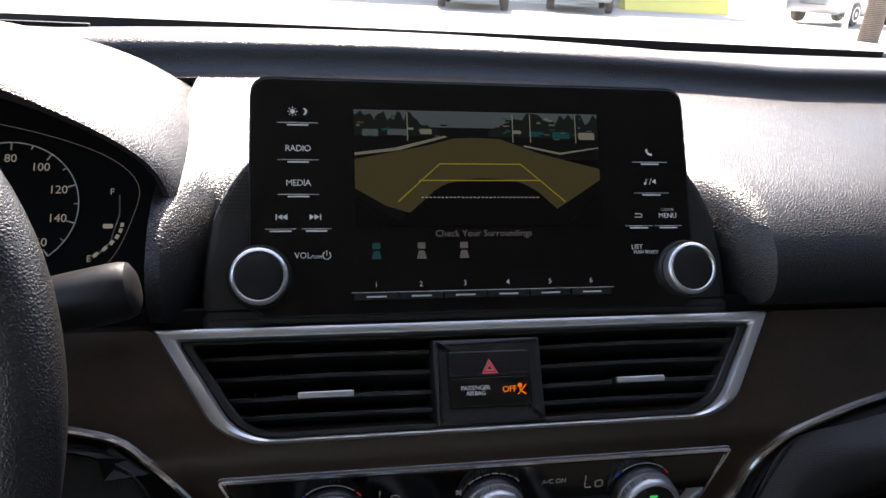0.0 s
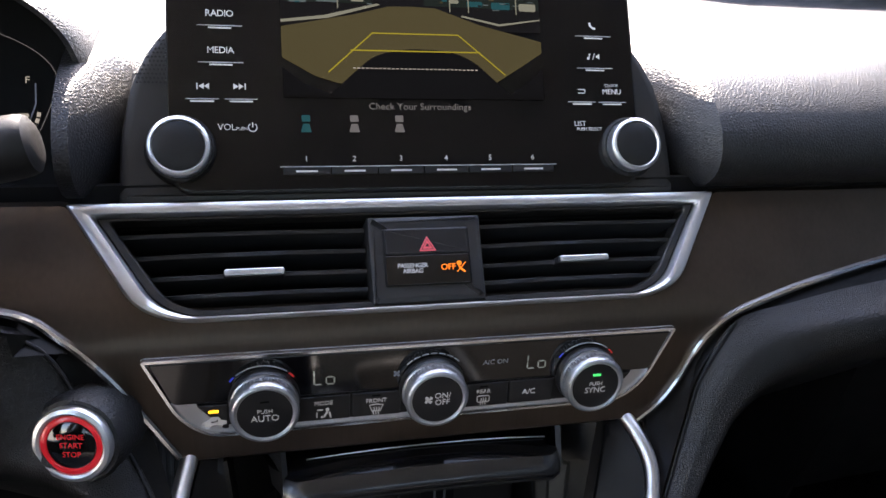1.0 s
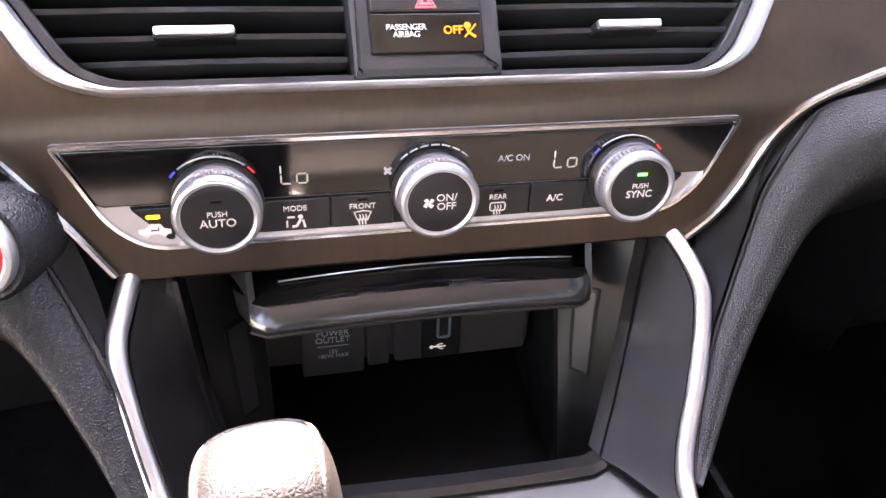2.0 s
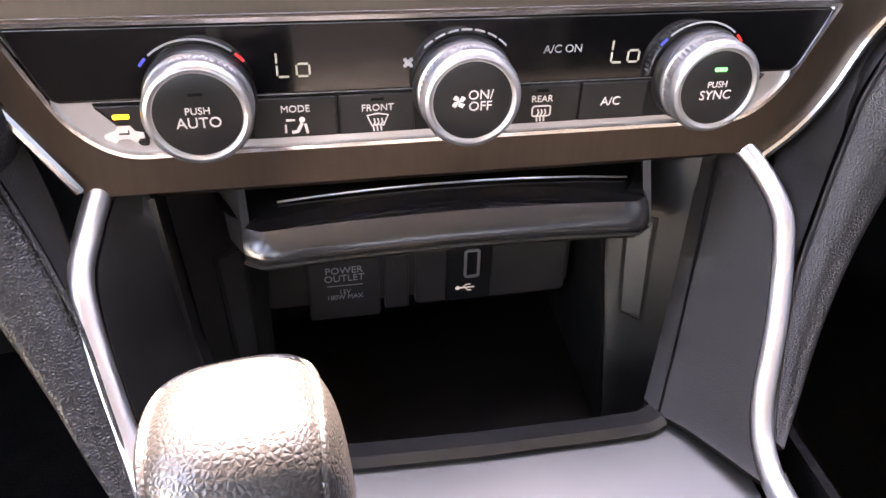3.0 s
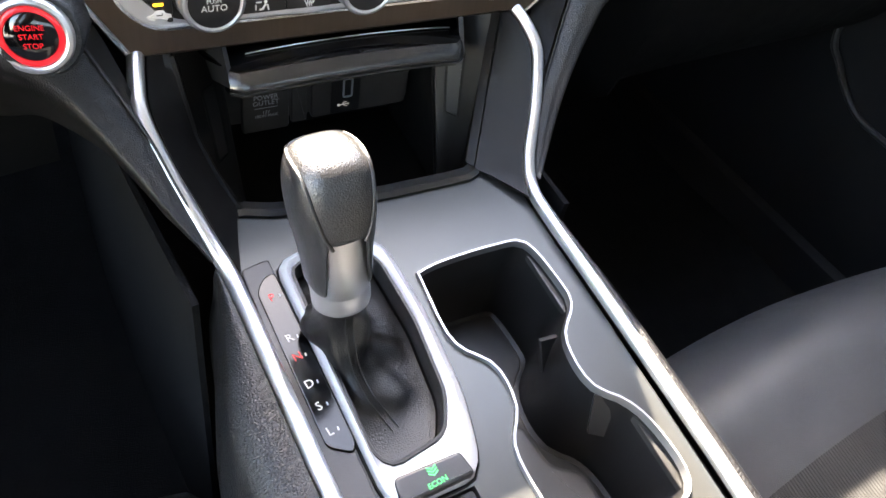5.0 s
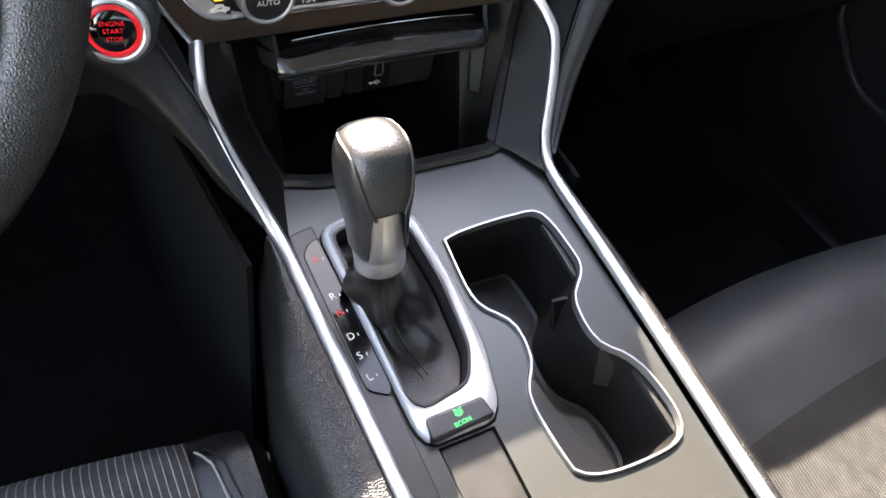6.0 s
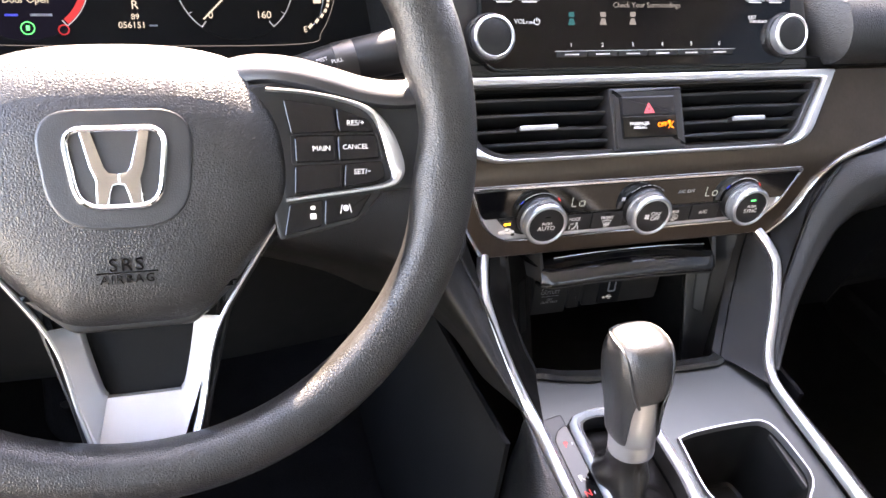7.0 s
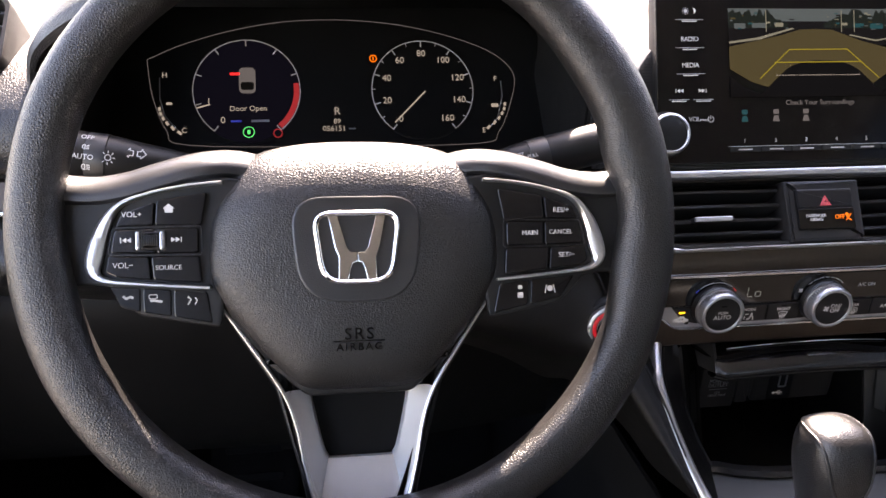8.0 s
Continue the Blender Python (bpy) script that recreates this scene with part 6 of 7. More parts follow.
PADO = [(-0.0665, 0.0290), (-0.0530, 0.0410), (-0.0300, 0.0470), (0.0, 0.0485), (0.0300, 0.0470), (0.0530, 0.0410), (0.0665, 0.0290), (0.0755, 0.0090), (0.0785, -0.0130), (0.0755, -0.0290), (0.0620, -0.0500), (0.0400, -0.0760),
        (0.0260, -0.0850), (0.0, -0.0860), (-0.0260, -0.0850), (-0.0400, -0.0760), (-0.0620, -0.0500), (-0.0755, -0.0290), (-0.0785, -0.0130), (-0.0755, 0.0090)]
po = [(p.x, p.y) for p in spline([(a, b, 0) for a, b in PADO + PADO[:1]], 4)][:-1]
pb2 = bmesh.new()
rings_into(pb2, [[MW @ Vector((x * k, y * k - 0.012 * (1 - k), z - 0.010 * max(0.0, (y * k - 0.012 * (1 - k) - 0.006) / 0.0425) ** 1.6)) for x, y in po] for k, z in
                 ((1.0, -0.030), (1.0, -0.0110), (0.985, -0.0065), (0.95, -0.0022), (0.88, 0.0018), (0.78, 0.0046), (0.70, 0.0060), (0.62, 0.0070), (0.40, 0.0080), (0.15, 0.0082))])
part("airbag_cover", pb2, WRAP, sw, "grained airbag cover")
part("lower_lip", uv_slab([(-0.0500, -0.0660), (0.0500, -0.0660), (0.0270, -0.0862), (-0.0270, -0.0862)], -0.03, -0.0035, 0.002, 0.004), MATTE, sw)
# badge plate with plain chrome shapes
part("badge_plate", slab(rounded([(-0.0340, 0.0160), (0.0340, 0.0160), (0.0290, -0.0375), (-0.0290, -0.0375)], [0.018, 0.018, 0.022, 0.022], 8), 0.002, 0.0090, MW, 0.001), WRAPFINE, sw)
BO = rounded([(-0.0235, 0.0090), (0.0235, 0.0090), (0.0185, -0.0290), (-0.0185, -0.0290)], [0.011, 0.011, 0.012, 0.012], 7)
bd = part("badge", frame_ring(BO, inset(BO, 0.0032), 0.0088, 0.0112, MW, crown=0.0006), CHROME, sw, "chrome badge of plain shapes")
for sx in (-1, 1):
    up = [(0.0100, 0.0072), (0.0148, 0.0072), (0.0114, -0.0100), (0.0094, -0.0150), (0.0100, -0.0272), (0.0046, -0.0272), (0.0036, -0.0215), (0.0022, -0.0180), (0.0, -0.0174), (0.0, -0.0124), (0.0036, -0.0120), (0.0052, -0.0098)]
    part("badge_bar", slab([(sx * x, y) for x, y in up][::sx], 0.0088, 0.0110, MW, 0.0007), CHROME, bd)
# Same-coloured embossing drawn in gloss black: its shadow lines put into the colour.
lettering("SRS", on(MW, 0, -0.0540, 0.0081), 0.0085, GLOSS, sw, spacing=1.25, depth=0.0003)
lettering("AIRBAG", on(MW, 0, -0.0605, 0.0075), 0.0055, GLOSS, sw, spacing=1.3, depth=0.0003)
polyline(MW, [(-0.0130, -0.0574), (0.0130, -0.0574)], 0.0006, 0.0075, GLOSS, sw, "emboss_shade_line", h=0.0004)
HUB = MW
MW = HUB @ Matrix.Translation((0, 0, 0.005)) @ Matrix.Scale(0.99, 4)      # spokes and keys stand a little proud
for sx in (-1, 1):
    f = lambda pts: [(sx * x, y) for x, y in pts][::sx]
    part("spoke", uv_slab(f([(0.055, 0.0270), (0.075, 0.0290), (0.100, 0.0250), (0.1136, 0.0210), (0.135, 0.0185), (0.152, 0.0200), (0.154, -0.0280), (0.138, -0.0260), (0.118, -0.0280), (0.075, -0.0330)]), -0.0098, -0.0072, 0.002, 0.006), MATTE, sw)
    st = spline([(sx * x, y, 0) for x, y in ((0.048, 0.0300), (0.064, 0.0330), (0.082, 0.0312), (0.100, 0.0264), (0.115, 0.0218), (0.132, 0.0192), (0.150, 0.0205))], 5)
    part("spoke_top", sweep([MW @ Vector((q.x, q.y, -0.0095 - 0.0055 * max(0.0, (0.076 - abs(q.x)) / 0.02))) for q in st], [(-sx * a, b) for a, b in ((-0.0050, -0.010), (-0.0050, 0.0020), (-0.0030, 0.0046), (0.0, 0.0050), (0.0040, 0.0028), (0.0090, -0.0030), (0.0105, -0.0070), (0.0100, -0.0120))][::sx], MW.to_3x3() @ Vector((0, 0, 1))), WRAPFINE, sw, "smooth upper edge of the spoke")
    part("spoke_back", uv_slab(f([(0.060, 0.020), (0.118, 0.010), (0.124, -0.028), (0.110, -0.0420), (0.070, -0.0495)]), -0.0098, -0.0075, 0.002, 0.003), MATTE, sw)
    tr = spline([(sx * x, y, 0) for x, y in ((0.068, 0.0250), (0.085, 0.0235), (0.104, 0.0196), (0.1180, 0.0140), (0.1255, 0.0040), (0.1300, -0.0100), (0.1310, -0.0190), (0.1250, -0.0238), (0.105, -0.0262), (0.0745, -0.0288))], 5)
    n = len(tr)
    path, pr = [], []
    for i, q in enumerate(tr):
        t = i / (n - 1)
        w = 0.0008 + 0.0031 * math.exp(-((t - 0.56) / 0.17) ** 2)
        path.append(MW @ Vector((q.x, q.y, -0.0035)))
        pr.append([(-w, -0.006), (w, -0.006), (w, 0.0), (w * 0.5, 0.0014), (-w * 0.5, 0.0014), (-w, 0.0)])
    part("spoke_trim", sweep(path, pr, MW.to_3x3() @ Vector((0, 0, 1))), SATIN, sw, "satin silver spoke trim")
    keys = [[(0.0755, 0.0200), (0.1000, 0.0160), (0.1010, 0.0035), (0.0785, 0.0030)], [(0.1010, 0.0155), (0.1170, 0.0095), (0.1200, 0.0030), (0.1020, 0.0035)],
            [(0.0800, 0.0018), (0.1000, 0.0020), (0.1000, -0.0108), (0.0800, -0.0108)], [(0.1012, 0.0020), (0.1205, 0.0015), (0.1225, -0.0100), (0.1012, -0.0108)],
            [(0.0795, -0.0122), (0.1030, -0.0122), (0.1020, -0.0240), (0.0785, -0.0262)], [(0.1042, -0.0122), (0.1235, -0.0115), (0.1250, -0.0195), (0.1200, -0.0222), (0.1032, -0.0240)]]
    for kpts in keys:
        part("key", uv_slab(f(kpts), -0.010, -0.0038, 0.0007, 0.0016, 4), KEYGLOSS, sw, smooth=False)
    lows = [[(0.0760, -0.0310), (0.0925, -0.0295), (0.0915, -0.0430), (0.0725, -0.0470)], [(0.0937, -0.0294), (0.1180, -0.0275), (0.1100, -0.0395), (0.0927, -0.0428)]]
    if sx < 0:
        lows = [[(0.0765, -0.0305), (0.0930, -0.0292), (0.0930, -0.0430), (0.0740, -0.0470)], [(0.0942, -0.0291), (0.1080, -0.0280), (0.1080, -0.0405), (0.0942, -0.0428)], [(0.1092, -0.0279), (0.1240, -0.0268), (0.1190, -0.0375), (0.1092, -0.0402)]]
    polyline(MW, rounded(f([(0.0785, 0.0030), (0.1212, 0.0026), (0.1238, -0.0112), (0.0782, -0.0116)]), 0.002, 3), 0.0005, -0.0046, BUTTON, sw, "row_outline", True, 0.0010)
    for kpts in lows:
        part("key", uv_slab(f(kpts), -0.0098, -0.0068, 0.0007, 0.0016, 4), KEYGLOSS, sw, smooth=False)
ZB = -0.0037
for tx, x, y, s in (("RES/+", 0.1105, 0.0078, 0.0037), ("MAIN", 0.0930, -0.0043, 0.0037), ("CANCEL", 0.1100, -0.0040, 0.0034), ("SET/\u2212", 0.1130, -0.0165, 0.0037),
                    ("VOL+", -0.1120, 0.0090, 0.0040), ("VOL\u2212", -0.1165, -0.0165, 0.0040), ("SOURCE", -0.0945, -0.0180, 0.0034)):
    lettering(tx, on(MW, x, y, ZB), s, WHITE, sw)
skip_symbol(-0.1155, -0.0038, -1, MW, ZB, sw, 0.0022)
skip_symbol(-0.0900, -0.0038, 1, MW, ZB, sw, 0.0022)
shape(MW, [(-0.0960, 0.0098), (-0.0920, 0.0098), (-0.0920, 0.0118), (-0.0910, 0.0118), (-0.0940, 0.0144), (-0.0970, 0.0118), (-0.0960, 0.0118)], ZB, WHITE, sw, "home_symbol")
roll = part("roller", slab(rrect(-0.1092, -0.0096, -0.0968, 0.0012, 0.0020, 4), -0.010, -0.0022, MW, 0.0030, dome=0.0006), BUTTON, sw, "ribbed dark scroll roller")
for k in range(9):
    x = -0.1066 + 0.0009 * k
    part("roller_rib", sweep([MW @ Vector((x, y, z)) for y, z in ((-0.0084, -0.0034), (-0.0066, -0.0016), (-0.0042, -0.0012), (-0.0018, -0.0016), (0.0, -0.0034))], oval(0.00022, 0.0002, 5), MW.to_3x3() @ Vector((0, 0, 1))), MATTE, roll)
for x in (-0.1088, -0.0972):
    part("roller_cap", slab(rrect(x - 0.0013, -0.0090, x + 0.0013, 0.0006, 0.0012, 4), -0.009, -0.0014, MW, 0.0012), SATIN, roll, "satin silver end cap")
ZL = -0.0067
# small pictograms on the lower keys
polyline(MW, [(-0.1175, -0.0318), (-0.1160, -0.0332), (-0.1140, -0.0322), (-0.1125, -0.0330)], 0.0012, ZL, WHITE, sw, "call_symbol")
polyline(MW, [(-0.1045, -0.0345), (-0.1020, -0.0345), (-0.0985, -0.0352)], 0.0012, ZL, WHITE, sw, "assist_symbol")
polyline(MW, rrect(-0.1050, -0.0335, -0.1010, -0.0315, 0.0006, 2), 0.0004, ZL, WHITE, sw, "assist_symbol", True)
polyline(MW, [(-0.0860, -0.0330), (-0.0845, -0.0345), (-0.0860, -0.0370)], 0.0007, ZL, WHITE, sw, "voice_symbol")
polyline(MW, [(-0.0825, -0.0335), (-0.0815, -0.0350), (-0.0825, -0.0370)], 0.0006, ZL, WHITE, sw, "voice_symbol")
shape(MW, rrect(0.0862, -0.0345, 0.0886, -0.0325, 0.0005, 2), ZL, WHITE, sw, "follow_symbol")
shape(MW, rrect(0.0858, -0.0392, 0.0890, -0.0362, 0.0005, 2), ZL, WHITE, sw, "follow_symbol")
shape(MW, circle(0.1040, -0.0345, 0.0016, 14), ZL, WHITE, sw, "lane_symbol")
polyline(MW, [(0.1012, -0.0370), (0.1022, -0.0325)], 0.0005, ZL, WHITE, sw, "lane_symbol")
polyline(MW, [(0.1068, -0.0370), (0.1058, -0.0325)], 0.0005, ZL, WHITE, sw, "lane_symbol")
MW = HUB
# lower double spoke: a silver trough round a black panel
SO = [(-0.0395, -0.0840), (-0.0330, -0.1010), (-0.0285, -0.1240), (-0.0235, -0.1430), (-0.0180, -0.1500), (0.0180, -0.1500), (0.0235, -0.1430), (0.0285, -0.1240), (0.0330, -0.1010), (0.0395, -0.0840)]
SI = [(-0.0265, -0.0840), (-0.0235, -0.1000), (-0.0195, -0.1170), (-0.0172, -0.1215), (-0.0150, -0.1225), (0.0150, -0.1225), (0.0172, -0.1215), (0.0195, -0.1170), (0.0235, -0.1000), (0.0265, -0.0840)]
so = [(p.x, p.y) for p in spline([(a, b, 0) for a, b in SO], 4)]
si = [(p.x, p.y) for p in spline([(a, b, 0) for a, b in SI], 4)]
rows = []
for (ox, oy), (ix, iy) in zip(so, si):
    foot = max(0.0, min(1.0, (-oy - 0.122) / 0.02))
    rows.append([MW @ Vector((ox + (ix - ox) * t, oy + (iy - oy) * t, z)) for t, z in ((0.0, -0.0125), (0.0, -0.0088), (0.06, -0.0080), (0.14, -0.0086), (0.22, -0.0105 - 0.002 * foot), (0.9, -0.0150 - 0.003 * foot), (1.0, -0.0165 - 0.003 * foot), (1.0, -0.0260))])
part("lower_spoke", grid(rows), SILVERPL, sw, "satin silver lower spoke")
for sx in (-1, 1):
    f = lambda pts: [(sx * x, y) for x, y in pts][::sx]
    eg = [MW @ Vector((sx * x, y, -0.0085)) for x, y in ((0.0735, -0.0335), (0.0560, -0.0590), (0.0405, -0.0830), (0.0335, -0.1010), (0.0290, -0.1240), (0.0240, -0.1435), (0.0185, -0.1510), (0.0, -0.1515))]
    part("spoke_edge", sweep(spline(eg, 4), [(-0.0009, -0.004), (0.0009, -0.004), (0.0009, 0.0008), (0, 0.0014), (-0.0009, 0.0008)], MW.to_3x3() @ Vector((0, 0, 1))), SATIN, sw)
    part("spoke_side", uv_slab(f([(0.040, -0.050), (0.0755, -0.0340), (0.0440, -0.0830), (0.0330, -0.1240), (0.0275, -0.1500), (0.015, -0.155), (0.021, -0.145), (0.028, -0.12), (0.037, -0.085)]), -0.036, -0.0105, 0.003, 0.002), MATTE, sw)
part("inner_panel", uv_slab([(-0.0300, -0.0810), (0.0300, -0.0810), (0.0190, -0.1240), (-0.0190, -0.1240)], -0.034, -0.0250, 0.001, 0.003), DEEP, sw, "black inner panel")

# ---- steering column and stalks ----
co = thing("steering_column", (-0.352, 0.0, 0.86), "black plastic steering column cover", "steering column")
cb = bmesh.new()
rings = []
for z, w, h, dy in ((-0.042, 0.050, 0.045, -0.004), (-0.055, 0.058, 0.055, -0.006), (-0.10, 0.062, 0.060, -0.014), (-0.17, 0.060, 0.058, -0.026), (-0.24, 0.056, 0.05, -0.038)):
    rings.append([MW @ Vector((x, y + dy, z)) for x, y in rrect(-w, -h, w, h, 0.02, 6)])
rings_into(cb, rings)
part("cover", cb, MATTE, co)


def stalk(name, o, a, b, r, label, marks, ring):
    """A lever along a line of the plane behind the wheel rim, its markings wrapped on its round skin."""
    m0 = plane_frame(o, (0.4, 0.9))
    s = thing(name, m0 @ Vector((a[0], a[1], -r)), label, "stalk")
    va, vb = Vector((a[0], a[1], -r * 1.5)), Vector((b[0], b[1], -r))
    d = (vb - va).normalized()
    m = m0 @ Matrix.Translation(va) @ Vector((0, 0, 1)).rotation_difference(d).to_matrix().to_4x4()
    L = (vb - va).length
    part("arm", lathe([(r * 0.42, -0.03), (r * 0.50, L * (ring - 0.55)), (r * 0.82, L * (ring - 0.18)), (r * 0.95, L * (ring - 0.06)), (r * 0.96, L * ring)], m, 32), MATTE, s)
    part("collar", lathe([(r * 0.90, L * (ring - 0.03)), (r * 1.0, L * (ring - 0.02)), (r * 1.01, L * (ring + 0.075)), (r * 0.99, L * (ring + 0.08))], m, 32), GREYPL, s)
    part("grip", lathe([(r * 0.95, L * (ring + 0.08)), (r * 1.0, L * (ring + 0.09)), (r * 1.04, L * 0.90), (r * 1.02, L * 0.955), (r * 0.94, L * 0.985), (r * 0.70, L), (r * 0.3, L * 1.004)], m, 32), MATTE, s)
    slope = d.y / d.x
    for kind, x, y, sz in marks:
        t = (x - a[0]) / (b[0] - a[0])
        rr = r * (1.035 if t > ring else max(0.55, 0.97 - 0.85 * (ring - t))) + 0.0007
        mid = va.lerp(vb, t)
        w = max(-0.85, min(0.85, (y - mid.y) / rr))
        tilt = math.asin(w)
        q = m0 @ Matrix.Translation((x, mid.y + rr * w, mid.z + rr * math.cos(tilt))) @ Matrix.Rotation(math.atan(slope), 4, "Z") @ Matrix.Rotation(-tilt, 4, "X")
        if kind == "lamp":
            polyline(q, [(x2 * sz, y2 * sz) for x2, y2 in arc(0.15, 0, 0.5, 90, 270, 8)], sz * 0.16, 0.0002, WHITE, s, "lamp_symbol", True)
            for j in (-1, 0, 1):
                polyline(q, [(sz * 0.4, sz * 0.34 * j), (sz * 0.95, sz * 0.34 * j)], sz * 0.16, 0.0002, WHITE, s, "lamp_symbol")
        elif kind == "sun":
            polyline(q, circle(0, 0, sz * 0.42, 14), sz * 0.13, 0.0002, WHITE, s, "sun_symbol", True)
            for j in range(8):
                e = Vector((math.cos(j * math.pi / 4), math.sin(j * math.pi / 4))) * sz
                polyline(q, [(e.x * 0.68, e.y * 0.68), (e.x, e.y)], sz * 0.14, 0.0002, WHITE, s, "sun_symbol")
        elif kind == "arrow":
            for e in (-1, 1):
                polyline(q, [(e * 0.0012, 0.0016), (e * 0.0032, 0.0016), (e * 0.0032, 0.0030), (e * 0.0062, 0.0), (e * 0.0032, -0.0030), (e * 0.0032, -0.0016), (e * 0.0012, -0.0016)], 0.0006, 0.0002, WHITE, s, "arrow_symbol", True)
        else:
            lettering(kind, on(q, 0, 0, 0.0002), sz, WHITE, s)
    return s


stalk("wiper_stalk", (-0.230, -0.035, 0.934), (-0.062, -0.0115), (0.0570, 0.0128), 0.0128, "black wiper stalk with white markings",
      [("MIST", -0.0170, 0.0022, 0.0032), ("OFF", -0.0160, -0.0030, 0.0034), ("PULL", -0.0085, 0.0016, 0.0032)], 0.475)
stalk("light_stalk", (-0.470, -0.035, 0.934), (0.050, -0.0045), (-0.0600, 0.0108), 0.0152, "black light stalk with white markings",
      [("OFF", -0.0325, 0.0185, 0.0042), ("lamp", -0.0335, 0.0128, 0.0028), ("AUTO", -0.0345, 0.0072, 0.0042), ("lamp", -0.0345, 0.0016, 0.0034), ("sun", -0.0215, 0.0064, 0.0040), ("arrow", -0.0070, 0.0085, 0.004)], 0.70)

# ---- instrument cluster ----
K = 0.955
ins = thing("instrument_cluster", MG.translation, "dark instrument cluster with lit dials and needles", "instrument cluster")
part("face", slab([(K * x, K * y) for x, y in rrect(-0.205, -0.035, 0.185, 0.112, 0.05, 8)], -0.02, -0.002, MG, 0.002), DEEP, ins)
GO = [(-0.1641, 0.0638), (-0.1600, 0.0319), (-0.1490, 0.0020), (-0.1311, -0.0113), (-0.0054, -0.0150), (0.1175, -0.0150), (0.1361, -0.0050), (0.1490, 0.0227), (0.1527, 0.0500), (0.1283, 0.0720), (0.0750, 0.0900), (0.0190, 0.0985), (-0.0396, 0.0985), (-0.0900, 0.0905), (-0.1350, 0.0770)]
polyline(MG, [(K * p.x, K * p.y) for p in spline([(a, b, 0) for a, b in GO + GO[:1]], 5)][:-1], 0.0005, -0.0018, S_TEXT, ins, "outline", True)


def dial(cx, cy, r, n, sub, a0, a1, texts, mat_glow=None):
    d = part("dial", slab([(K * x, K * y) for x, y in circle(cx, cy, r * 1.02, 56)], -0.002, -0.0012, MG, 0.0003), mat_glow or DEEP, ins)
    polyline(MG, [(K * x, K * y) for x, y in arc(cx, cy, r, a0, a1, 60)], 0.0007, -0.0011, WHITE, ins, "scale")
    for i in range(n * sub + 1):
        a = radians(a0 + (a1 - a0) * i / (n * sub))
        q = 0.12 if i % sub == 0 else 0.07
        polyline(MG, [(K * (cx + r * math.cos(a)), K * (cy + r * math.sin(a))), (K * (cx + r * (1 - q) * math.cos(a)), K * (cy + r * (1 - q) * math.sin(a)))], 0.0009 if i % sub == 0 else 0.0006, -0.0010, WHITE, d, "tick")
    for i, tx in enumerate(texts):
        if tx:
            a = radians(a0 + (a1 - a0) * i / n)
            lettering(tx, on(MG, K * (cx + r * 0.74 * math.cos(a)), K * (cy + r * 0.74 * math.sin(a)), -0.0010), 0.0078, S_DASH, d)
    return d


sp = dial(0.0700, 0.0345, 0.0450, 8, 2, 232, -52, ["0", "20", "40", "60", "80", "100", "120", "140", "160"])
polyline(MG, [(K * 0.0720, K * 0.0330), (K * 0.0440, K * 0.0050)], 0.0012, -0.0006, S_DASH, sp, "needle")
ta = dial(-0.0820, 0.0358, 0.0450, 8, 1, 232, -52, ["0", "1"], G_BLUE)
polyline(MG, [(K * x, K * y) for x, y in arc(-0.0820, 0.0358, 0.0420, 8, -50, 16)], 0.0045, -0.0009, REDINK, ta, "red_zone")
polyline(MG, [(K * (-0.1240), K * 0.0205), (K * (-0.1130), K * 0.0235)], 0.0012, -0.0006, S_DASH, ta, "needle")
# door-open picture: small car from above with a red door
shape(MG, [(K * x, K * y) for x, y in rrect(-0.0885, 0.0330, -0.0745, 0.0560, 0.004)], -0.0010, S_TEXT, ta, "car_symbol")
shape(MG, [(K * x, K * y) for x, y in rrect(-0.0870, 0.0360, -0.0760, 0.0430, 0.002)], -0.0007, S_CAR, ta, "car_symbol")
shape(MG, [(K * x, K * y) for x, y in rrect(-0.0960, 0.0492, -0.0875, 0.0515, 0.0006)], -0.0007, REDLAMP, ta, "door_symbol")
lettering("Door Open", on(MG, K * -0.0812, K * 0.0195, -0.0008), 0.0062, S_DASH, ta)
polyline(MG, [(K * -0.0960, K * 0.0085), (K * -0.0870, K * 0.0085)], 0.0016, -0.0008, BLUEINK, ta, "menu_mark")
polyline(MG, [(K * -0.0790, K * 0.0085), (K * -0.0640, K * 0.0085)], 0.0018, -0.0008, DIMWHITE, ta, "menu_mark")
polyline(MG, [(K * x, K * y) for x, y in circle(-0.0813, -0.0012, 0.0046, 20)], 0.0007, -0.0008, GREEN, ins, "green_lamp", True)
shape(MG, [(K * x, K * y) for x, y in rrect(-0.0825, -0.0030, -0.0800, 0.0008, 0.0005)], -0.0008, GREEN, ins, "green_lamp")
polyline(MG, [(K * x, K * y) for x, y in circle(-0.0570, -0.0026, 0.0036, 16)], 0.0009, -0.0008, REDINK, ins, "brake_lamp", True)
polyline(MG, [(K * x, K * y) for x, y in circle(0.0273, 0.0637, 0.0030, 14)], 0.0009, -0.0016, ORANGE, ins, "tyre_lamp", True)
polyline(MG, [(K * 0.0273, K * 0.0620), (K * 0.0273, K * 0.0655)], 0.0009, -0.0016, ORANGE, ins, "tyre_lamp")
lettering("R", on(MG, K * -0.0060, K * 0.0163, -0.0018), 0.0090, S_DASH, ins)
lettering("89", on(MG, K * -0.0063, K * 0.0073, -0.0018), 0.0060, S_DASH, ins)
lettering("056151", on(MG, K * -0.0090, K * 0.0008, -0.0018), 0.0064, S_DASH, ins)
polyline(MG, [(K * 0.0035, K * 0.0005), (K * 0.0095, K * 0.0005)], 0.0012, -0.0018, DIMWHITE, ins, "unit_mark")
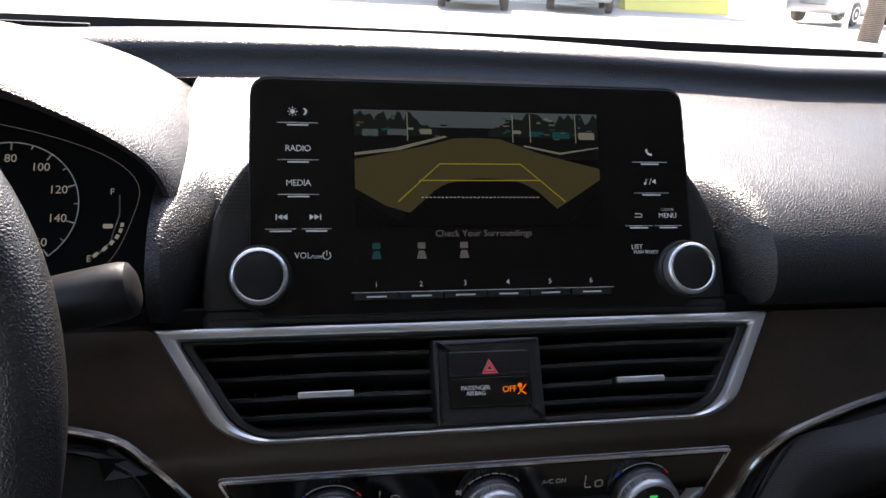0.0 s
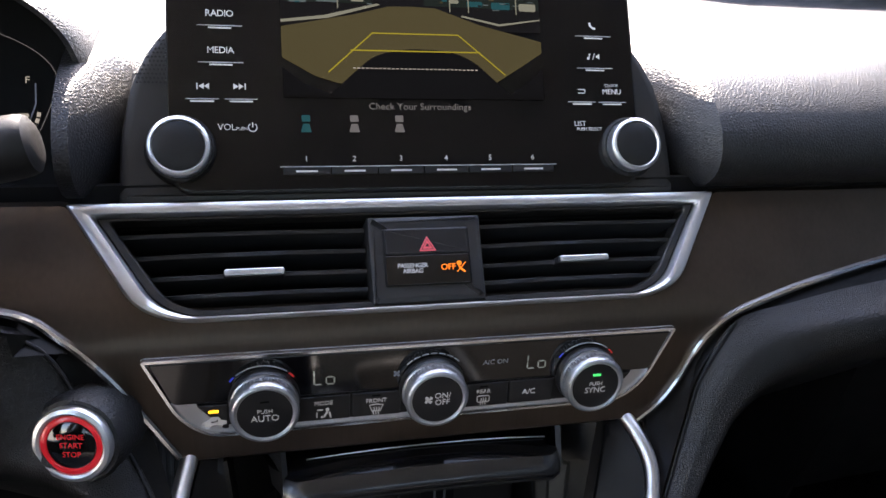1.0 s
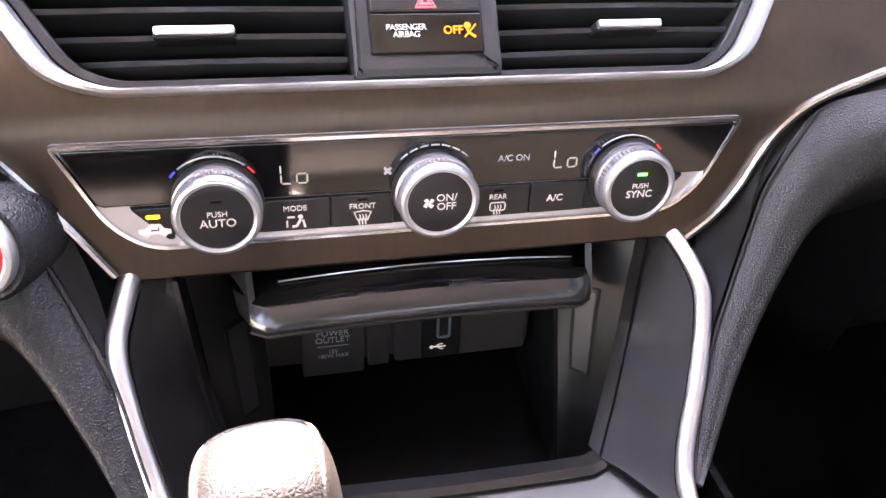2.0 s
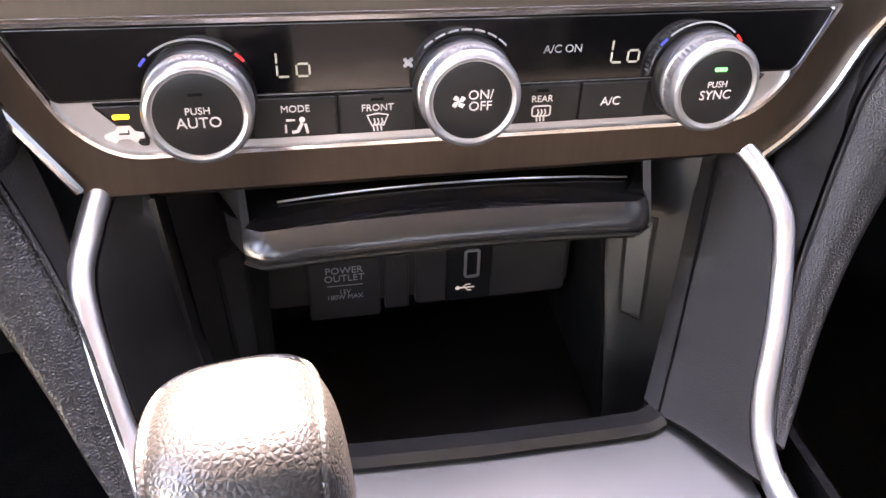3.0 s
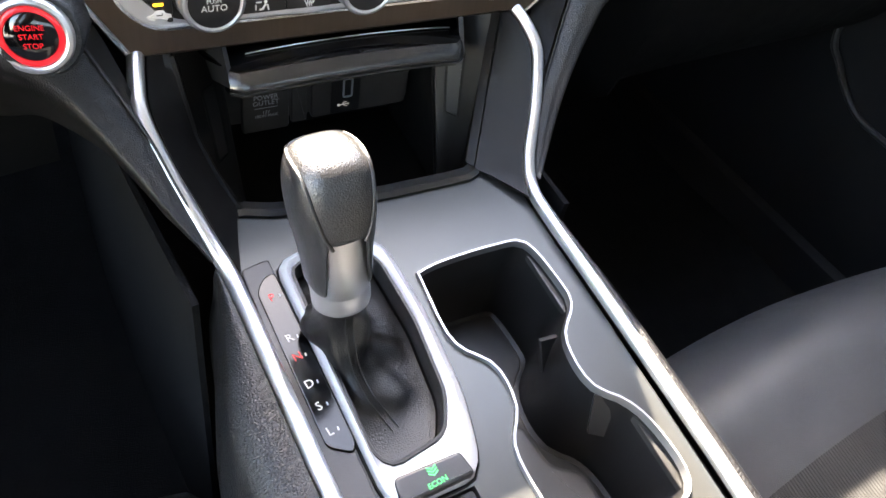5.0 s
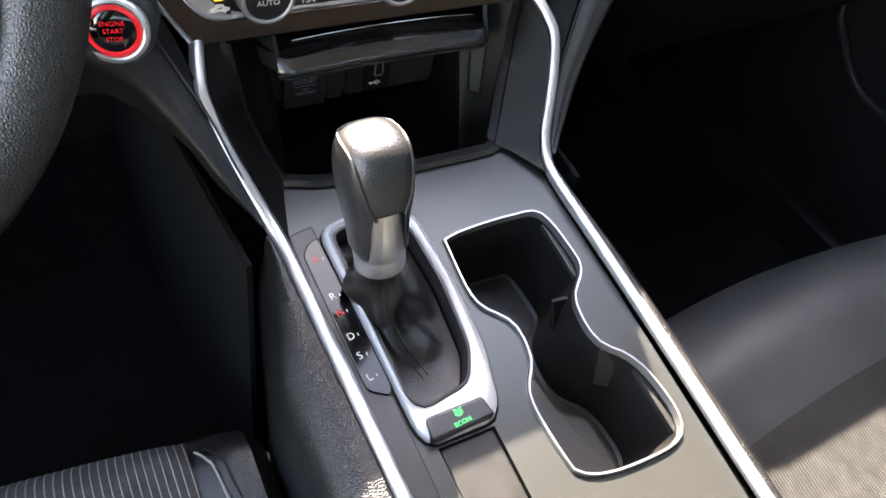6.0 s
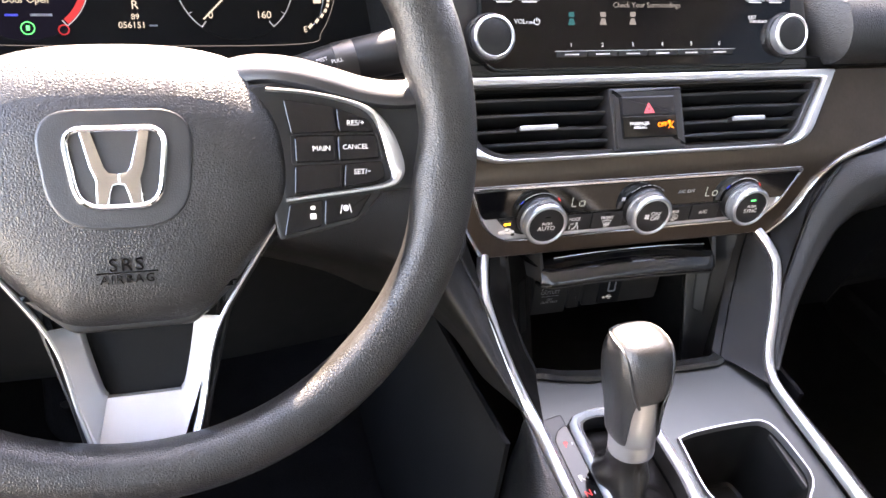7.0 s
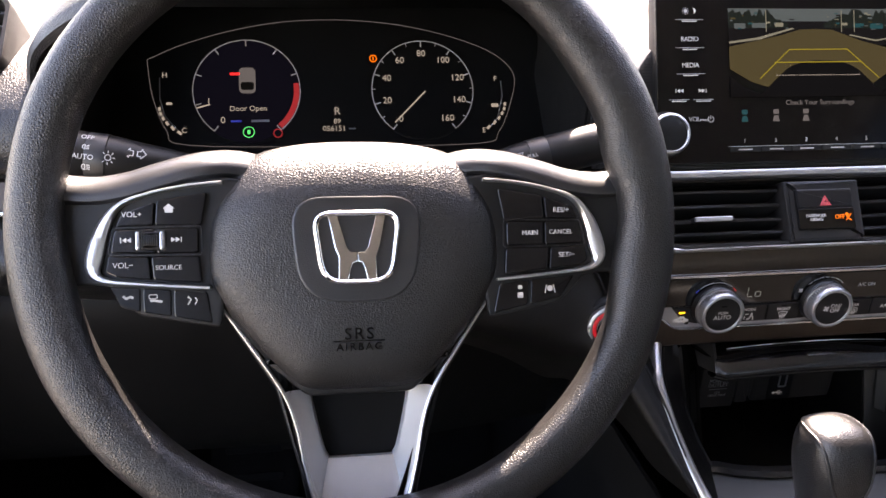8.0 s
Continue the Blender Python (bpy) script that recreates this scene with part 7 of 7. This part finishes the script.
shape(MG, [(K * x, K * y) for x, y in rrect(0.0630, -0.0082, 0.0725, -0.0052, 0.0006)], -0.0016, REDLAMP, ins, "brake_warning")
for tx, x, y in (("H", -0.1500, 0.0500), ("C", -0.1345, 0.0014), ("F", 0.1360, 0.0442), ("E", 0.1230, -0.0032)):
    lettering(tx, on(MG, K * x, K * y, -0.0018), 0.0062, S_DASH, ins)
polyline(MG, [(K * x, K * y) for x, y in ((-0.1540, 0.0480), (-0.1540, 0.0300), (-0.1500, 0.0140), (-0.1400, 0.0020))], 0.0008, -0.0018, DIMWHITE, ins, "temperature_scale")
polyline(MG, [(K * x, K * y) for x, y in ((0.1410, 0.0420), (0.1415, 0.0280), (0.1360, 0.0080), (0.1270, -0.0020))], 0.0008, -0.0018, DIMWHITE, ins, "fuel_scale")
for sx, x0 in ((-1, -0.1545), (1, 0.1435)):
    for k in range(6):
        y = 0.0220 - 0.0042 * k
        x = x0 + (0.0013 * k * k * 0.45 if sx < 0 else -0.0013 * k * k * 0.45)
        polyline(MG, [(K * x, K * y), (K * (x - sx * 0.0006 * (k + 0.3)), K * (y - 0.0030))], 0.0022, -0.0016, S_DASH, ins, "bar")
shape(MG, [(K * x, K * y) for x, y in rrect(0.1310, 0.0180, 0.1375, 0.0212, 0.0008)], -0.0016, S_DASH, ins, "fuel_symbol")
shape(MG, [(K * x, K * y) for x, y in rrect(-0.1490, 0.0240, -0.1440, 0.0262, 0.0008)], -0.0016, S_DASH, ins, "coolant_symbol")

# hood over the cluster
HX = -0.352
ARCH = [(0.184, 0.880), (0.184, 0.925), (0.183, 0.956), (0.174, 0.980), (0.146, 1.001), (0.104, 1.019), (0.050, 1.029), (0.0, 1.0315)]
right = spline([(a, b, 0) for a, b in ARCH], 5)
arch = [(p.x, p.y) for p in right] + [(-p.x, p.y) for p in reversed(right[:-1])]
hb = bmesh.new()
rings = []
LIP = [0.0, 0.0, 0.0, 0.004, 0.010, 0.016, 0.016, 0.012, 0.004, -0.008]
for j, (gx, gz, y, ytop) in enumerate(((-0.020, -0.016, 0.170, 0.19), (-0.006, -0.006, 0.085, 0.060), (-0.001, -0.001, 0.064, 0.030), (0.003, 0.003, 0.062, 0.028), (0.007, 0.0055, 0.066, 0.034), (0.0095, 0.0065, 0.080, 0.060), (0.012, 0.006, 0.120, 0.120), (0.014, 0.000, 0.200, 0.20), (0.016, -0.010, 0.275, 0.275), (0.018, -0.022, 0.300, 0.300))):
    ring = []
    for x, z in arch:
        k = max(0.0, min(1.0, (z - 0.93) / 0.10))
        s = math.copysign(1, x) if abs(x) > 1e-6 else 0
        wide = 1.0 if x > 0 else 1.10
        lift = LIP[j] * max(0.0, min(1.0, (0.150 - x) / 0.05)) * k * (0.45 + 0.6 * max(0.0, min(1.0, -x / 0.05)))
        ring.append(Vector((HX + x * wide + gx * s * (1 - k), y + (ytop - y) * k, z + gz * k + lift)))
    rings.append(ring)
rings_into(hb, rings, False, False, closed=False)
part("cluster_hood", hb, PAD, dash, "grained hood over the instruments")
ib = bmesh.new()
rings_into(ib, [[Vector((HX + x * (0.985 if x > 0 else 1.085), y, z - 0.004)) for x, z in arch] for y in (0.066, 0.12, 0.25)], False, False, closed=False)
part("hood_lining", ib, DEEP, dash)
part("hood_floor", solid_grid([[(HX + u, y, 0.872 + 0.02 * (y - 0.03)) for u in np.linspace(-0.21, 0.19, 9)] for y in (0.020, 0.06, 0.10, 0.16)], 0.003), DEEP, dash)
# left air vent
lv = thing("side_air_vent", (-0.63, 0.05, 0.93), "black side air vent at the dash end", "air vent")
MLV = plane_frame((-0.645, 0.090, 0.984), (0.78, 0.62))
part("frame", frame_ring(rrect(-0.07, -0.030, 0.07, 0.030, 0.010), rrect(-0.066, -0.025, 0.066, 0.025, 0.008), -0.03, 0.004, MLV, -0.03), MATTE, lv)
for k in range(4):
    part("slat", box(-0.066, 0.066, -0.019 + 0.012 * k, -0.016 + 0.012 * k, -0.022, -0.001, 0.0008, MLV), GREYPL, lv)

part("well", slab(rrect(-0.067, -0.026, 0.067, 0.026, 0.008), -0.034, -0.024, MLV, 0.001), DEEP, lv)

# ---- pedals ----
def pedal(name, cx, cy, cz, w, h, label, tilt, ribs):
    p = thing(name, (cx, cy, cz), label, "pedal")
    m = plane_frame((cx, cy, cz), (math.sin(radians(tilt)), math.cos(radians(tilt))))
    pad = part("pad", slab(rrect(-w / 2, -h / 2, w / 2, h / 2, 0.008), -0.012, 0.0, m, 0.003), RUBBER, p)
    for k in range(ribs):
        x = -w / 2 + w * (k + 1) / (ribs + 1)
        part("rib", box(x - 0.002, x + 0.002, -h * 0.42, h * 0.42, -0.001, 0.003, 0.0008, m), RUBBER, pad)
    part("arm", sweep([m @ Vector((0, h * 0.2, -0.012)), m @ Vector((0.005, h * 0.8, -0.06)), Vector((cx + 0.01, 0.60, cz + 0.30))], oval(0.008, 0.012, 10), (0, -1, 0.3)), MATTE, p)


pedal("accelerator_pedal", -0.192, 0.320, 0.485, 0.047, 0.090, "black ribbed accelerator pedal", 25, 5)
pedal("brake_pedal", -0.320, 0.298, 0.495, 0.074, 0.054, "wide black rubber brake pedal", 25, 7)

ft = thing("footrest", (-0.50, 0.36, 0.40), "dark moulded footrest beside the pedals", "footrest")
MFT = plane_frame((-0.475, 0.30, 0.46), (0.62, 0.78))
part("pad", slab(rrect(-0.055, -0.12, 0.055, 0.12, 0.035, 6), -0.03, 0.0, MFT, 0.008), CARPET, ft)
for k in range(5):
    part("rib", slab(rrect(-0.036, -0.076 + 0.034 * k, 0.036, -0.066 + 0.034 * k, 0.004, 3), -0.002, 0.003, MFT, 0.0015), DEEP, ft)

# ---- seats ----
def seat(name, x0, x1, yf, top, label, round_r, bolster, side, cut):
    s = thing(name, ((x0 + x1) / 2, yf - 0.3, 0.35), label, "car seat", "front seats")
    cxm, hw = (x0 + x1) / 2, (x1 - x0) / 2
    rows = []
    for i in range(41):
        t = i / 40
        if t < 0.35:
            a = t / 0.35 * math.pi / 2
            y, z = yf - round_r * (1 - math.cos(a)), top - round_r * 1.6 + round_r * 1.6 * math.sin(a)
        else:
            u = (t - 0.35) / 0.65
            y, z = yf - round_r - 0.46 * u, top - 0.030 * math.sin(u * 2.4)
        row = []
        for k in np.linspace(-1, 1, 41):
            b = bolster * math.exp(-((abs(k) - 0.88) / 0.08) ** 2) * min(1, t * 3)
            edge = -0.10 * max(0, (abs(k) - 0.91) / 0.09) ** 2
            groove = -0.3 * bolster * math.exp(-((abs(k) - 0.75) / 0.02) ** 2) * min(1, t * 3)
            wave = 0.0025 * noise.noise((cxm + hw * k * 9, y * 9, 1.5))
            row.append(Vector((cxm + hw * k, y - 0.035 * k * k * (1 - t), z + b + edge + groove + wave)))
        rows.append(row)
    e = 40 - side
    mid = [r[side:e + 1] for r in rows]
    part("front_panel", solid_grid(mid[:cut + 1], 0.01), CLOTH if bolster > 0.01 else SEATFRONT, s, "rounded dark front panel")
    part("cushion", solid_grid(mid[cut:], 0.01), CLOTH if bolster > 0.01 else FABRIC, s, "dark cloth cushion centre")
    part("bolster", solid_grid([r[:side + 1] for r in rows], 0.01), SEATVINYL, s, "black side bolster")
    part("bolster", solid_grid([r[e:] for r in rows], 0.01), SEATVINYL, s)
    part("base", box(x0 + 0.03, x1 - 0.03, yf - 0.52, yf - 0.09, 0.31, top - 0.13, 0.01), MATTE, s)
    return s, rows


def across(row, x):
    """The point of a seat row at a world x."""
    for p, q in zip(row, row[1:]):
        if p.x <= x <= q.x:
            return p.lerp(q, (x - p.x) / (q.x - p.x))
    return row[-1]


seat("passenger_seat", 0.135, 0.660, -0.165, 0.595, "dark ribbed cloth passenger seat", 0.10, 0.002, 2, 17)
ds, drows = seat("driver_seat", -0.610, -0.130, -0.125, 0.578, "dark cloth driver seat with pale stitching", 0.055, 0.012, 5, 14)

# pale stitched lines over the front edge of the driver cushion, and piping on its bolster
for j in range(54):
    x = -0.1915 - 0.0052 * j
    pth = [across(r, x) + Vector((0, -0.0004, 0.0007)) for r in drows[3:18]]
    part("stitch_line", sweep(pth, oval(0.00045, 0.0004, 5), (0, -0.5, 1)), STITCH, ds)
for w in (0.0, 0.006):
    pth = [across(r, -0.186 + w + 0.024 * max(0.0, (i - 11) / 12) ** 0.8) + Vector((0, 0, 0.0012)) for i, r in enumerate(drows[:26]) if i > 10]
    part("piping", sweep(spline(pth, 3), oval(0.0010, 0.0009, 7), (0, -0.3, 1)), STITCH if w == 0 else SEATVINYL, ds)
